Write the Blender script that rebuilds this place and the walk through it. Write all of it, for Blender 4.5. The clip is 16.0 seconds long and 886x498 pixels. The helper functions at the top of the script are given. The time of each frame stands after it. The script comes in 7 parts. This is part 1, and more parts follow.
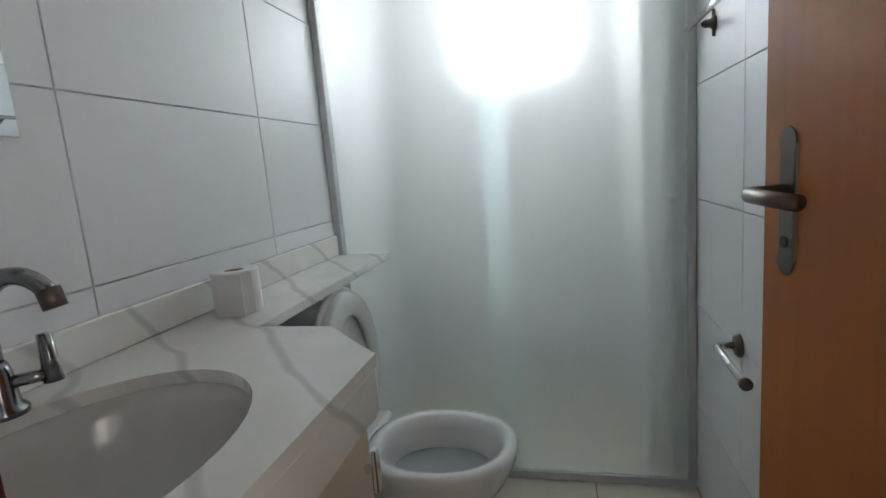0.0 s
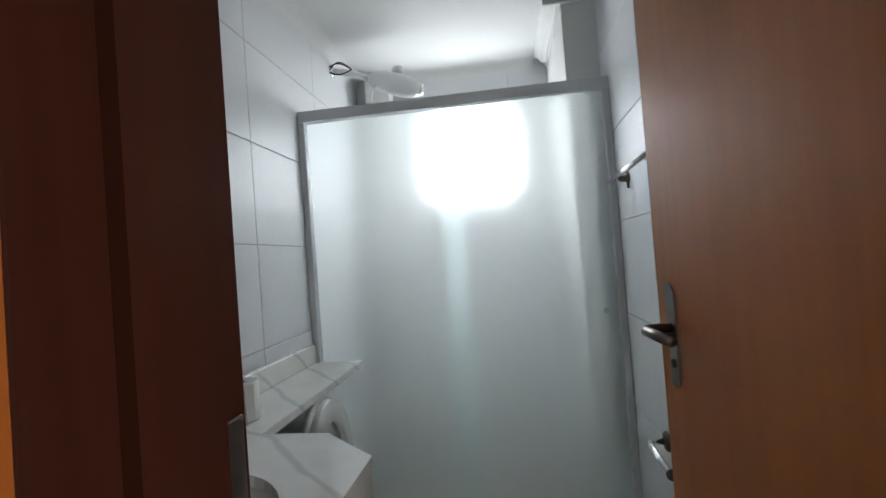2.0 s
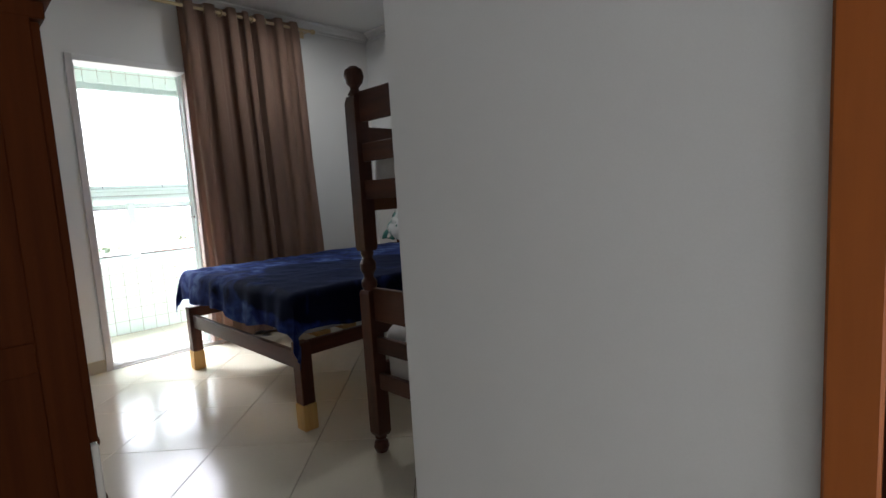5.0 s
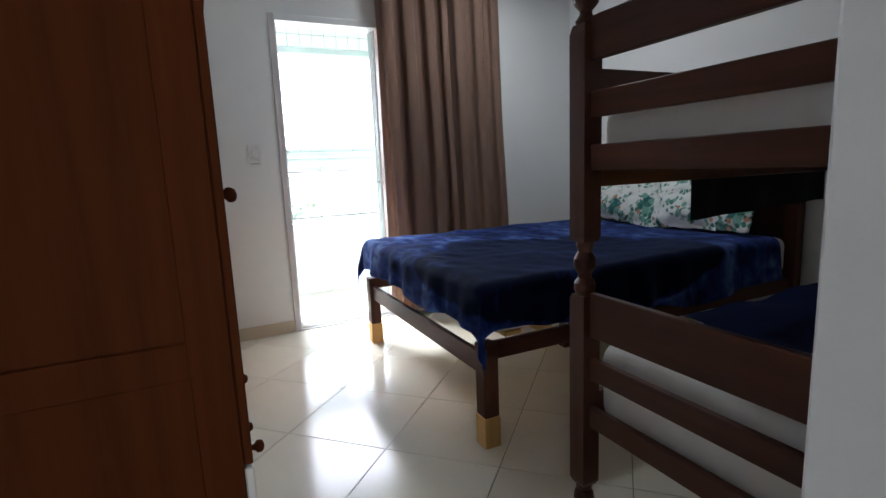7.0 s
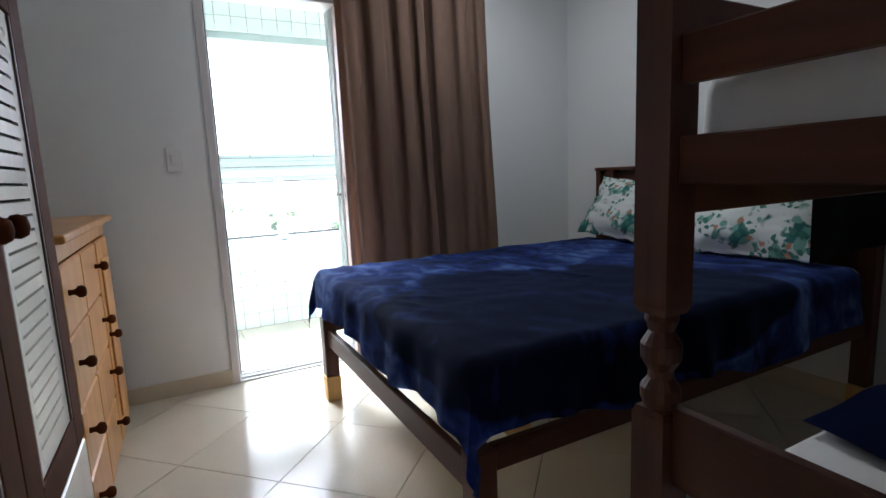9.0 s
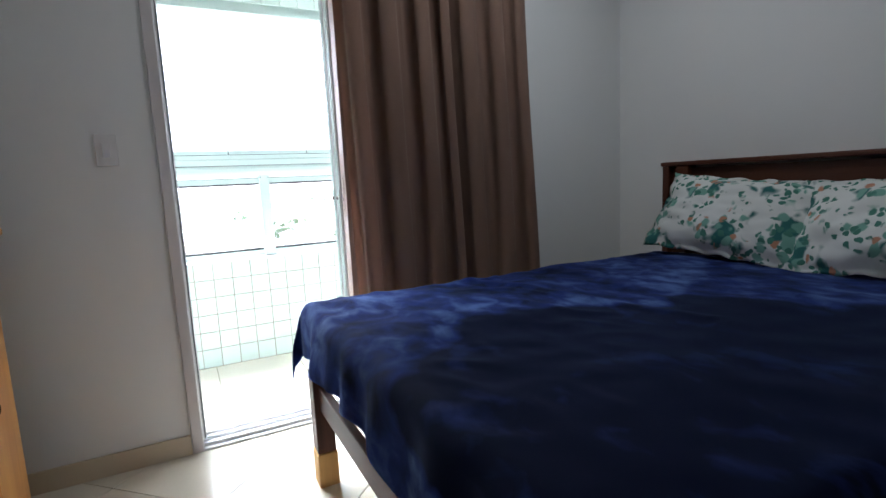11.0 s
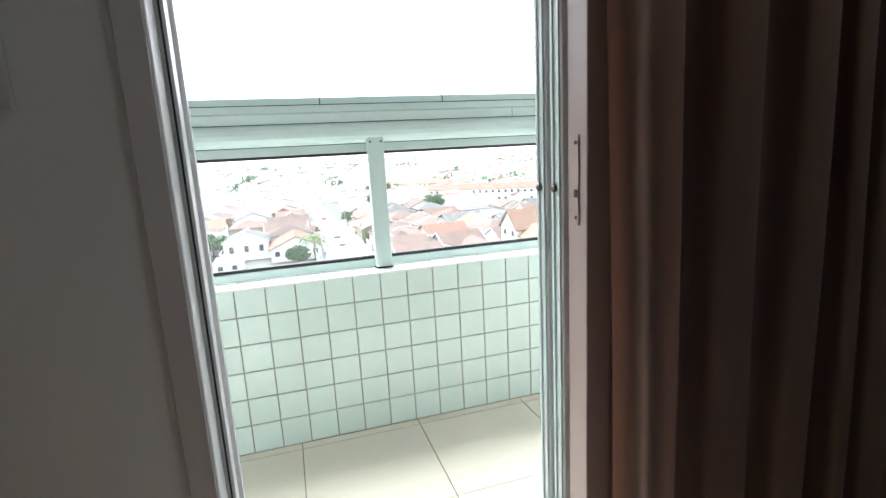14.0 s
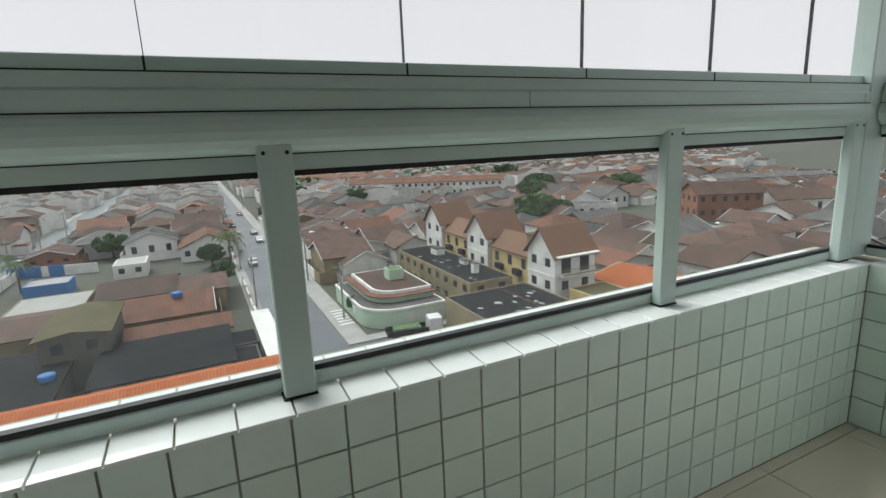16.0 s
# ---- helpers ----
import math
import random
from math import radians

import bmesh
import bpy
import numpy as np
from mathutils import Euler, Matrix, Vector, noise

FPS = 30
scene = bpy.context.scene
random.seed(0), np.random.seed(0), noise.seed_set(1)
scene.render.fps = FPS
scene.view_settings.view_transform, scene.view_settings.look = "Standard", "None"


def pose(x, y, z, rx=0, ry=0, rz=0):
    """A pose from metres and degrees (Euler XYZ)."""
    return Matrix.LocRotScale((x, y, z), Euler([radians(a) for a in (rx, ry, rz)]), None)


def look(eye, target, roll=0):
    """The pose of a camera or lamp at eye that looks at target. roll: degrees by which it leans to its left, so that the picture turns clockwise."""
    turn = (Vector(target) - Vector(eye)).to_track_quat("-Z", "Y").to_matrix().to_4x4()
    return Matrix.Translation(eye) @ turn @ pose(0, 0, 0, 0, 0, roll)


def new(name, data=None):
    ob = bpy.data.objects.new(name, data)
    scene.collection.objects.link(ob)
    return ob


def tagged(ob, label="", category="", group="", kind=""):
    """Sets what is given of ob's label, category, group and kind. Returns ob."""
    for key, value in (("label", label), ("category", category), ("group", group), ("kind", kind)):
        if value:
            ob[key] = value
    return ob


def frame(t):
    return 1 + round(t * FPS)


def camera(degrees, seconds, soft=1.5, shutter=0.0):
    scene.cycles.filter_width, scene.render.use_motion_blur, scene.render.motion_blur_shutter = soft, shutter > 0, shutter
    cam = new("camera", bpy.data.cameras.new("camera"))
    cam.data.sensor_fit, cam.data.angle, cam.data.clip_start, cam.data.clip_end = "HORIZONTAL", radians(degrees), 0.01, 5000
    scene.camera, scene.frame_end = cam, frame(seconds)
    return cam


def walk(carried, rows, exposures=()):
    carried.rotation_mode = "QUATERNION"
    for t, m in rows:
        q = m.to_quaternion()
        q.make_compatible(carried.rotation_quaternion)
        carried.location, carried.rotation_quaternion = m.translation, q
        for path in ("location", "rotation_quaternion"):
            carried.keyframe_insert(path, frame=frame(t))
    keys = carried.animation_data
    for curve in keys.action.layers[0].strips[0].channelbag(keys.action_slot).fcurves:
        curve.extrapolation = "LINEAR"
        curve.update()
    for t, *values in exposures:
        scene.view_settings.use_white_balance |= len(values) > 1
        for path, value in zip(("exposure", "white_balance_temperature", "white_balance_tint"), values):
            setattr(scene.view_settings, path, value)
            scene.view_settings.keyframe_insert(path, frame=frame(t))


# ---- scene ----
# The camera and its walk: seconds, eye, pitch, roll, yaw.
cam = camera(82.66, 16.0)
ROWS = [
    (0.0, -0.0321, -0.0288, 1.1680, -9.116, 4.687, 12.701),
    (0.5, -0.0243, -0.0680, 1.2396, -1.186, 4.022, 10.330),
    (1.0, -0.0260, -0.1374, 1.3063, 4.713, 4.192, 9.610),
    (1.5, -0.0280, -0.1787, 1.2961, 3.922, 4.277, 7.959),
    (2.0, -0.0331, -0.2749, 1.2586, 1.224, 4.284, 7.593),
    (2.5, -0.0513, -0.3984, 1.2301, -0.538, 4.399, 7.869),
    (3.0, -0.0486, -0.5149, 1.1927, -2.221, 4.562, 8.135),
    (3.5, -0.0481, -0.6074, 1.1766, -3.842, 4.227, 13.992),
    (4.0, -0.0667, -0.6985, 1.1519, -5.287, 4.337, 24.988),
    (4.5, -0.1272, -0.7340, 1.1293, -5.146, 4.147, 35.127),
    (5.0, -0.2196, -0.6895, 1.1180, -6.389, 3.391, 44.653),
    (7.5, -0.9034, -0.3983, 1.1466, -9.300, 2.339, 64.963),
    (8.0, -1.0716, -0.3000, 1.1511, -8.652, 2.222, 62.373),
    (10.5, -1.8793, 0.0539, 1.1089, -7.989, 2.680, 62.303),
    (11.0, -2.0928, 0.1027, 1.1006, -7.670, 2.767, 62.376),
    (11.5, -2.3011, 0.1413, 1.0993, -7.915, 2.843, 63.144),
    (12.0, -2.5533, 0.2014, 1.1062, -8.413, 2.948, 66.980),
    (12.5, -2.7927, 0.2084, 1.1120, -9.250, 2.827, 68.421),
    (13.0, -3.0344, 0.2158, 1.1171, -10.572, 3.227, 68.123),
    (13.5, -3.2983, 0.2311, 1.1148, -10.511, 3.336, 69.540),
    (14.0, -3.5536, 0.2490, 1.1333, -11.042, 3.032, 72.491),
    (14.5, -3.8591, 0.2428, 1.1391, -11.470, 3.630, 71.131),
    (15.0, -4.1075, 0.2884, 1.1493, -11.840, 3.544, 70.688),
    (15.5, -4.3369, 0.3913, 1.1789, -11.802, 3.487, 70.570),
    (16.0, -4.5493, 0.4639, 1.1926, -12.164, 2.413, 63.809),
]
# Seconds, stops, white balance and tint of the clip's own automatic exposure.
EXPOSURES = [(0.0, 4.25, 6400, 10), (1.0, 3.95, 6400, 10), (1.5, 3.95, 6400, 10), (3.0, 4.35, 6000, 8), (4.0, 4.4, 6000, 8), (4.5, 4.05, 6000, 8), (5.0, 3.8, 5900, 8), (5.2, 3.8, 5900, 8), (7.5, 4.3, 5500, 7), (8.2, 4.2, 5500, 7), (10.5, 3.75, 5500, 7), (12.0, 3.85, 5600, 6),
             (13.0, 3.6, 5700, 5), (14.0, 2.7, 5800, 5), (14.5, 2.2, 5800, 5), (15.0, 1.6, 5800, 3), (15.5, 0.9, 6100, 3), (16.0, 0.42, 6200, 4)]
walk(cam, [(t, pose(x, y, z, 90 + pitch, roll, yaw)) for t, x, y, z, pitch, roll, yaw in ROWS], EXPOSURES)

# World: a bright overcast sky.
SUN_DIR = Vector((-0.55, -0.25, 0.8)).normalized()
world = bpy.data.worlds.new("overcast_sky")
scene.world = world
world.use_nodes = True
wn, wl = world.node_tree.nodes, world.node_tree.links
sky = wn.new("ShaderNodeTexSky")
sky.sky_type, sky.sun_disc = "NISHITA", False
sky.sun_elevation, sky.sun_rotation = math.asin(SUN_DIR.z), math.atan2(SUN_DIR.x, SUN_DIR.y)
cloud = wn.new("ShaderNodeMix")
cloud.data_type = "RGBA"
cloud.inputs[0].default_value = 0.93
cloud.inputs[7].default_value = (6.6, 6.15, 6.2, 1)
wl.new(sky.outputs[0], cloud.inputs[6])
wl.new(cloud.outputs[2], wn["Background"].inputs[0])
wn["Background"].inputs[1].default_value = 0.1

sun = new("sun", bpy.data.lights.new("sun", "SUN"))
sun.data.energy, sun.data.angle, sun.data.color = 2.6, radians(45), (1.0, 0.97, 0.93)
sun.matrix_world = look(SUN_DIR * 30, (0, 0, 0))

# Daylight in the bathroom's window.
bath_sky = new("bathroom_window_daylight", bpy.data.lights.new("bathroom_window_daylight", "AREA"))
bath_sky.data.shape, bath_sky.data.size, bath_sky.data.size_y, bath_sky.data.energy = "RECTANGLE", 0.46, 0.46, 0.46
bath_sky.data.color = (0.92, 0.97, 1.0)
bath_sky.matrix_world = look((-0.22, 2.66, 1.86), (-0.22, 1.0, 1.86))

# The bedroom's round ceiling lamp.
lamp_light = new("ceiling_lamp_glow", bpy.data.lights.new("ceiling_lamp_glow", "AREA"))
lamp_light.data.shape, lamp_light.data.size, lamp_light.data.energy = "DISK", 0.26, 0.8
lamp_light.data.color = (1.0, 0.95, 0.88)
lamp_light.matrix_world = look((-3.52, 1.38, 2.65), (-3.52, 1.38, 0))

# Added fill light in an unseen, walled-up recess at the hall's end.
hall_fill = new("hall_fill_light", bpy.data.lights.new("hall_fill_light", "AREA"))
hall_fill.data.shape, hall_fill.data.size, hall_fill.data.size_y, hall_fill.data.energy = "RECTANGLE", 0.80, 2.0, 1.05
hall_fill.data.color = (1.0, 0.94, 0.90)
hall_fill.matrix_world = look((1.30, -0.55, 1.05), (0.0, -0.55, 1.05))

# Materials.
def material(name, color, rough=0.6, metal=0.0, grain=0.0, grain_scale=60.0, stain=0.0, stain_scale=2.0, bump=0.0, bump_scale=200.0,
             spread=0.0, coat=0.0, sheen=0.0, stretch=(1, 1, 1), rough_var=0.0, other=None, spec=None):
    """A painted or natural surface: base colour with fine grain, broad stains, a spread from piece to piece and a fine relief."""
    m = bpy.data.materials.new(name)
    m.use_nodes = True
    n, l = m.node_tree.nodes, m.node_tree.links
    b = n["Principled BSDF"]
    b.inputs["Roughness"].default_value, b.inputs["Metallic"].default_value = rough, metal
    if spec is not None:
        b.inputs["Specular IOR Level"].default_value = spec
    if coat:
        b.inputs["Coat Weight"].default_value, b.inputs["Coat Roughness"].default_value = coat, 0.15
    if sheen:
        b.inputs["Sheen Weight"].default_value, b.inputs["Sheen Roughness"].default_value = sheen, 0.4
    tc, mp = n.new("ShaderNodeTexCoord"), n.new("ShaderNodeMapping")
    mp.inputs["Scale"].default_value = stretch
    l.new(tc.outputs["Object"], mp.inputs[0])

    def noise_tex(scale, detail=4.0):
        t = n.new("ShaderNodeTexNoise")
        t.inputs["Scale"].default_value, t.inputs["Detail"].default_value = scale, detail
        l.new(mp.outputs[0], t.inputs["Vector"])
        return t

    dark = other or tuple(c * 0.55 for c in color)
    col = n.new("ShaderNodeRGB")
    col.outputs[0].default_value = (*color, 1)
    out = col.outputs[0]
    for amount, scale, detail in ((stain, stain_scale, 6.0), (grain, grain_scale, 3.0)):
        if amount:
            t, r, x = noise_tex(scale, detail), n.new("ShaderNodeMapRange"), n.new("ShaderNodeMix")
            r.inputs[1].default_value, r.inputs[2].default_value, r.inputs[4].default_value = 0.35, 0.72, amount
            x.data_type = "RGBA"
            l.new(t.outputs[0], r.inputs[0]), l.new(r.outputs[0], x.inputs[0])
            l.new(out, x.inputs[6])
            x.inputs[7].default_value = (*dark, 1)
            out = x.outputs[2]
    if spread:
        info, r, x = n.new("ShaderNodeObjectInfo"), n.new("ShaderNodeMapRange"), n.new("ShaderNodeHueSaturation")
        r.inputs[3].default_value, r.inputs[4].default_value = 1 - spread, 1 + spread
        l.new(info.outputs["Random"], r.inputs[0]), l.new(r.outputs[0], x.inputs["Value"]), l.new(out, x.inputs["Color"])
        out = x.outputs[0]
    l.new(out, b.inputs["Base Color"])
    if rough_var:
        t, r = noise_tex(stain_scale * 2.3), n.new("ShaderNodeMapRange")
        r.inputs[3].default_value, r.inputs[4].default_value = max(0.02, rough - rough_var), min(1, rough + rough_var)
        l.new(t.outputs[0], r.inputs[0]), l.new(r.outputs[0], b.inputs["Roughness"])
    if bump:
        t, u = noise_tex(bump_scale), n.new("ShaderNodeBump")
        u.inputs["Strength"].default_value, u.inputs["Distance"].default_value = bump, 0.002
        l.new(t.outputs[0], u.inputs["Height"]), l.new(u.outputs[0], b.inputs["Normal"])
    return m


def wood(name, light, dark, axis=2, rough=0.4, ring=9.0, coat=0.2, spread=0.06):
    """Varnished wood with grain running along one axis."""
    m = material(name, light, rough, coat=coat, spec=0.3)
    n, l = m.node_tree.nodes, m.node_tree.links
    b = n["Principled BSDF"]
    tc, mp, t1, t2 = n.new("ShaderNodeTexCoord"), n.new("ShaderNodeMapping"), n.new("ShaderNodeTexNoise"), n.new("ShaderNodeTexNoise")
    s = [ring, ring, ring]
    s[axis] = ring * 0.06
    mp.inputs["Scale"].default_value = s
    l.new(tc.outputs["Object"], mp.inputs[0])
    t1.inputs["Scale"].default_value, t1.inputs["Detail"].default_value, t1.inputs["Distortion"].default_value = 1.2, 5, 1.2
    t2.inputs["Scale"].default_value, t2.inputs["Detail"].default_value = 14.0, 3
    l.new(mp.outputs[0], t1.inputs["Vector"]), l.new(mp.outputs[0], t2.inputs["Vector"])
    add, ramp = n.new("ShaderNodeMath"), n.new("ShaderNodeValToRGB")
    add.operation = "MULTIPLY_ADD"
    add.inputs[1].default_value = 0.3
    l.new(t2.outputs[0], add.inputs[0]), l.new(t1.outputs[0], add.inputs[2])
    ramp.color_ramp.elements[0].position, ramp.color_ramp.elements[1].position = 0.38, 0.86
    ramp.color_ramp.elements[0].color, ramp.color_ramp.elements[1].color = (*dark, 1), (*light, 1)
    l.new(add.outputs[0], ramp.inputs[0])
    hs, info, r = n.new("ShaderNodeHueSaturation"), n.new("ShaderNodeObjectInfo"), n.new("ShaderNodeMapRange")
    r.inputs[3].default_value, r.inputs[4].default_value = 1 - spread, 1 + spread
    l.new(info.outputs["Random"], r.inputs[0]), l.new(r.outputs[0], hs.inputs["Value"])
    l.new(ramp.outputs[0], hs.inputs["Color"]), l.new(hs.outputs[0], b.inputs["Base Color"])
    u = n.new("ShaderNodeBump")
    u.inputs["Strength"].default_value, u.inputs["Distance"].default_value = 0.15, 0.001
    l.new(add.outputs[0], u.inputs["Height"]), l.new(u.outputs[0], b.inputs["Normal"])
    return m


def glass(name, color=(1, 1, 1), veil=0.03, gloss=0.06, rough=0.0):
    """A thin clear pane: mostly clear, a little mirror, a little film for dirt and haze."""
    m = bpy.data.materials.new(name)
    m.use_nodes = True
    n, l = m.node_tree.nodes, m.node_tree.links
    n.remove(n["Principled BSDF"])
    clear, mirror, film = n.new("ShaderNodeBsdfTransparent"), n.new("ShaderNodeBsdfGlossy"), n.new("ShaderNodeBsdfTranslucent")
    clear.inputs[0].default_value = (*color, 1)
    mirror.inputs["Roughness"].default_value = rough
    film.inputs[0].default_value = (0.85, 0.88, 0.9, 1)
    a, b = n.new("ShaderNodeMixShader"), n.new("ShaderNodeMixShader")
    a.inputs[0].default_value = gloss
    l.new(clear.outputs[0], a.inputs[1]), l.new(mirror.outputs[0], a.inputs[2])
    tc, t, r = n.new("ShaderNodeTexCoord"), n.new("ShaderNodeTexNoise"), n.new("ShaderNodeMapRange")
    t.inputs["Scale"].default_value, t.inputs["Detail"].default_value = 3.0, 6
    r.inputs[3].default_value, r.inputs[4].default_value = veil * 0.5, veil * 1.5
    l.new(tc.outputs["Object"], t.inputs["Vector"]), l.new(t.outputs[0], r.inputs[0]), l.new(r.outputs[0], b.inputs[0])
    l.new(a.outputs[0], b.inputs[1]), l.new(film.outputs[0], b.inputs[2])
    l.new(b.outputs[0], n["Material Output"].inputs[0])
    return m


def frosted(name):
    """Acid-etched safety glass, faintly green."""
    m = bpy.data.materials.new(name)
    m.use_nodes = True
    b = m.node_tree.nodes["Principled BSDF"]
    b.inputs["Base Color"].default_value = (0.91, 0.97, 0.96, 1)
    b.inputs["Transmission Weight"].default_value, b.inputs["Roughness"].default_value, b.inputs["IOR"].default_value = 1.0, 0.52, 1.12
    n, l = m.node_tree.nodes, m.node_tree.links
    thru, mix = n.new("ShaderNodeBsdfTranslucent"), n.new("ShaderNodeMixShader")
    thru.inputs[0].default_value = (0.93, 0.965, 0.96, 1)
    mix.inputs[0].default_value = 0.20
    l.new(b.outputs[0], mix.inputs[1]), l.new(thru.outputs[0], mix.inputs[2]), l.new(mix.outputs[0], n["Material Output"].inputs[0])
    return m


def marble(name):
    m = material(name, (0.78, 0.765, 0.73), 0.22, coat=0.3, stain=0.35, stain_scale=7, other=(0.56, 0.55, 0.52))
    n, l = m.node_tree.nodes, m.node_tree.links
    b = n["Principled BSDF"]
    src = b.inputs["Base Color"].links[0].from_socket
    tc, w, t, ramp, x = n.new("ShaderNodeTexCoord"), n.new("ShaderNodeTexWave"), n.new("ShaderNodeTexNoise"), n.new("ShaderNodeValToRGB"), n.new("ShaderNodeMix")
    w.inputs["Scale"].default_value, w.inputs["Distortion"].default_value, w.inputs["Detail"].default_value, w.inputs["Detail Scale"].default_value = 2.6, 4.0, 3.0, 0.8
    w.bands_direction = "DIAGONAL"
    l.new(tc.outputs["Object"], w.inputs["Vector"])
    ramp.color_ramp.elements[0].position, ramp.color_ramp.elements[1].position = 0.955, 1.0
    ramp.color_ramp.elements[0].color, ramp.color_ramp.elements[1].color = (0, 0, 0, 1), (0.40, 0.40, 0.40, 1)
    x.data_type = "RGBA"
    x.inputs[7].default_value = (0.30, 0.31, 0.32, 1)
    l.new(w.outputs[0], ramp.inputs[0]), l.new(ramp.outputs[0], x.inputs[0]), l.new(src, x.inputs[6]), l.new(x.outputs[2], b.inputs["Base Color"])
    return m


def floral(name):
    """White cotton printed with blue-green flowers and small rust sprigs."""
    m = material(name, (0.62, 0.64, 0.62), 0.85, bump=0.25, bump_scale=350)
    n, l = m.node_tree.nodes, m.node_tree.links
    b = n["Principled BSDF"]
    tc = n.new("ShaderNodeTexCoord")
    warp, add = n.new("ShaderNodeTexNoise"), n.new("ShaderNodeMix")
    warp.inputs["Scale"].default_value = 16
    add.data_type, add.blend_type, add.inputs[0].default_value = "RGBA", "ADD", 0.05
    l.new(tc.outputs["Object"], warp.inputs["Vector"]), l.new(tc.outputs["Object"], add.inputs[6]), l.new(warp.outputs["Color"], add.inputs[7])
    out = None
    for scale, lo, hi, color in ((8.0, 0.42, 0.50, (0.02, 0.12, 0.115)), (17.0, 0.36, 0.44, (0.16, 0.33, 0.27)), (14.0, 0.22, 0.26, (0.42, 0.20, 0.12)), (30.0, 0.36, 0.42, (0.05, 0.17, 0.13))):
        v, r, x, pick = n.new("ShaderNodeTexVoronoi"), n.new("ShaderNodeMapRange"), n.new("ShaderNodeMix"), n.new("ShaderNodeTexNoise")
        v.inputs["Scale"].default_value = scale
        pick.inputs["Scale"].default_value = 5.0 + scale * 0.1
        l.new(add.outputs[2], v.inputs["Vector"]), l.new(tc.outputs["Object"], pick.inputs["Vector"])
        r.inputs[1].default_value, r.inputs[2].default_value, r.inputs[3].default_value, r.inputs[4].default_value = lo, hi, 1, 0
        l.new(v.outputs["Distance"], r.inputs[0])
        gate, mul = n.new("ShaderNodeMapRange"), n.new("ShaderNodeMath")
        gate.inputs[1].default_value, gate.inputs[2].default_value = 0.46, 0.50
        mul.operation = "MULTIPLY"
        l.new(pick.outputs[0], gate.inputs[0]), l.new(gate.outputs[0], mul.inputs[0]), l.new(r.outputs[0], mul.inputs[1])
        x.data_type = "RGBA"
        if out:
            l.new(out, x.inputs[6])
        else:
            x.inputs[6].default_value = (0.62, 0.64, 0.62, 1)
        x.inputs[7].default_value = (*color, 1)
        l.new(mul.outputs[0], x.inputs[0])
        out = x.outputs[2]
    l.new(out, b.inputs["Base Color"])
    return m


def velvet(name):
    """Blue plush; the brushed pile's light and dark sheen is painted in as patches and streaks."""
    m = material(name, (0.020, 0.035, 0.15), 0.75, sheen=0.2, bump=0.25, bump_scale=500)
    n, l = m.node_tree.nodes, m.node_tree.links
    b = n["Principled BSDF"]
    b.inputs["Sheen Tint"].default_value = (0.35, 0.5, 1.0, 1)
    b.inputs["Specular IOR Level"].default_value = 0.1
    tc, t, t2, mul, ramp = n.new("ShaderNodeTexCoord"), n.new("ShaderNodeTexNoise"), n.new("ShaderNodeTexNoise"), n.new("ShaderNodeMath"), n.new("ShaderNodeValToRGB")
    mp = n.new("ShaderNodeMapping")
    mp.inputs["Scale"].default_value, mp.inputs["Rotation"].default_value = (1.0, 1.35, 1.0), (0, 0, 0.5)
    t.inputs["Scale"].default_value, t.inputs["Detail"].default_value, t.inputs["Distortion"].default_value = 2.6, 3, 0.3
    t2.inputs["Scale"].default_value, t2.inputs["Detail"].default_value, t2.inputs["Distortion"].default_value = 9.0, 6, 0.4
    l.new(tc.outputs["Object"], mp.inputs[0]), l.new(mp.outputs[0], t.inputs["Vector"]), l.new(mp.outputs[0], t2.inputs["Vector"])
    mul.operation = "MULTIPLY"
    l.new(t.outputs[0], mul.inputs[0]), l.new(t2.outputs[0], mul.inputs[1])
    # Pile brushed away from the door: dark sheen painted in, with a rounded border.
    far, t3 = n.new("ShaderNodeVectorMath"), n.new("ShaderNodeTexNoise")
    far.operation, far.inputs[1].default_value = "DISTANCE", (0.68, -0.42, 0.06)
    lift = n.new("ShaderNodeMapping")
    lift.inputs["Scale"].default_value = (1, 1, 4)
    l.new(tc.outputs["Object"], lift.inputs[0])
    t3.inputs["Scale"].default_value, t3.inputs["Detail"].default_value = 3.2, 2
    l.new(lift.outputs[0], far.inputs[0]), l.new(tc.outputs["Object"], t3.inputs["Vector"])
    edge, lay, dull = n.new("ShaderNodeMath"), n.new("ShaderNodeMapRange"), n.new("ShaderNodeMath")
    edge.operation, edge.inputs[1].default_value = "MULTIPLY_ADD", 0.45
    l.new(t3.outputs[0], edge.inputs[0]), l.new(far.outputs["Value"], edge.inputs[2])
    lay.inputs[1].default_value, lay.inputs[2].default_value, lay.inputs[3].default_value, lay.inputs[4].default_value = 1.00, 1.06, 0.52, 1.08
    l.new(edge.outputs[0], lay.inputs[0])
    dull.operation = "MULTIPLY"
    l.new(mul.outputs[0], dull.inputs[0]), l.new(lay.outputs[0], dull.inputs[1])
    e = ramp.color_ramp.elements
    e[0].position, e[0].color = 0.16, (0.003, 0.006, 0.034, 1)
    e[1].position, e[1].color = 0.42, (0.17, 0.27, 0.60, 1)
    mid = ramp.color_ramp.elements.new(0.275)
    mid.color = (0.030, 0.055, 0.25, 1)
    l.new(dull.outputs[0], ramp.inputs[0]), l.new(ramp.outputs[0], b.inputs["Base Color"])
    return m


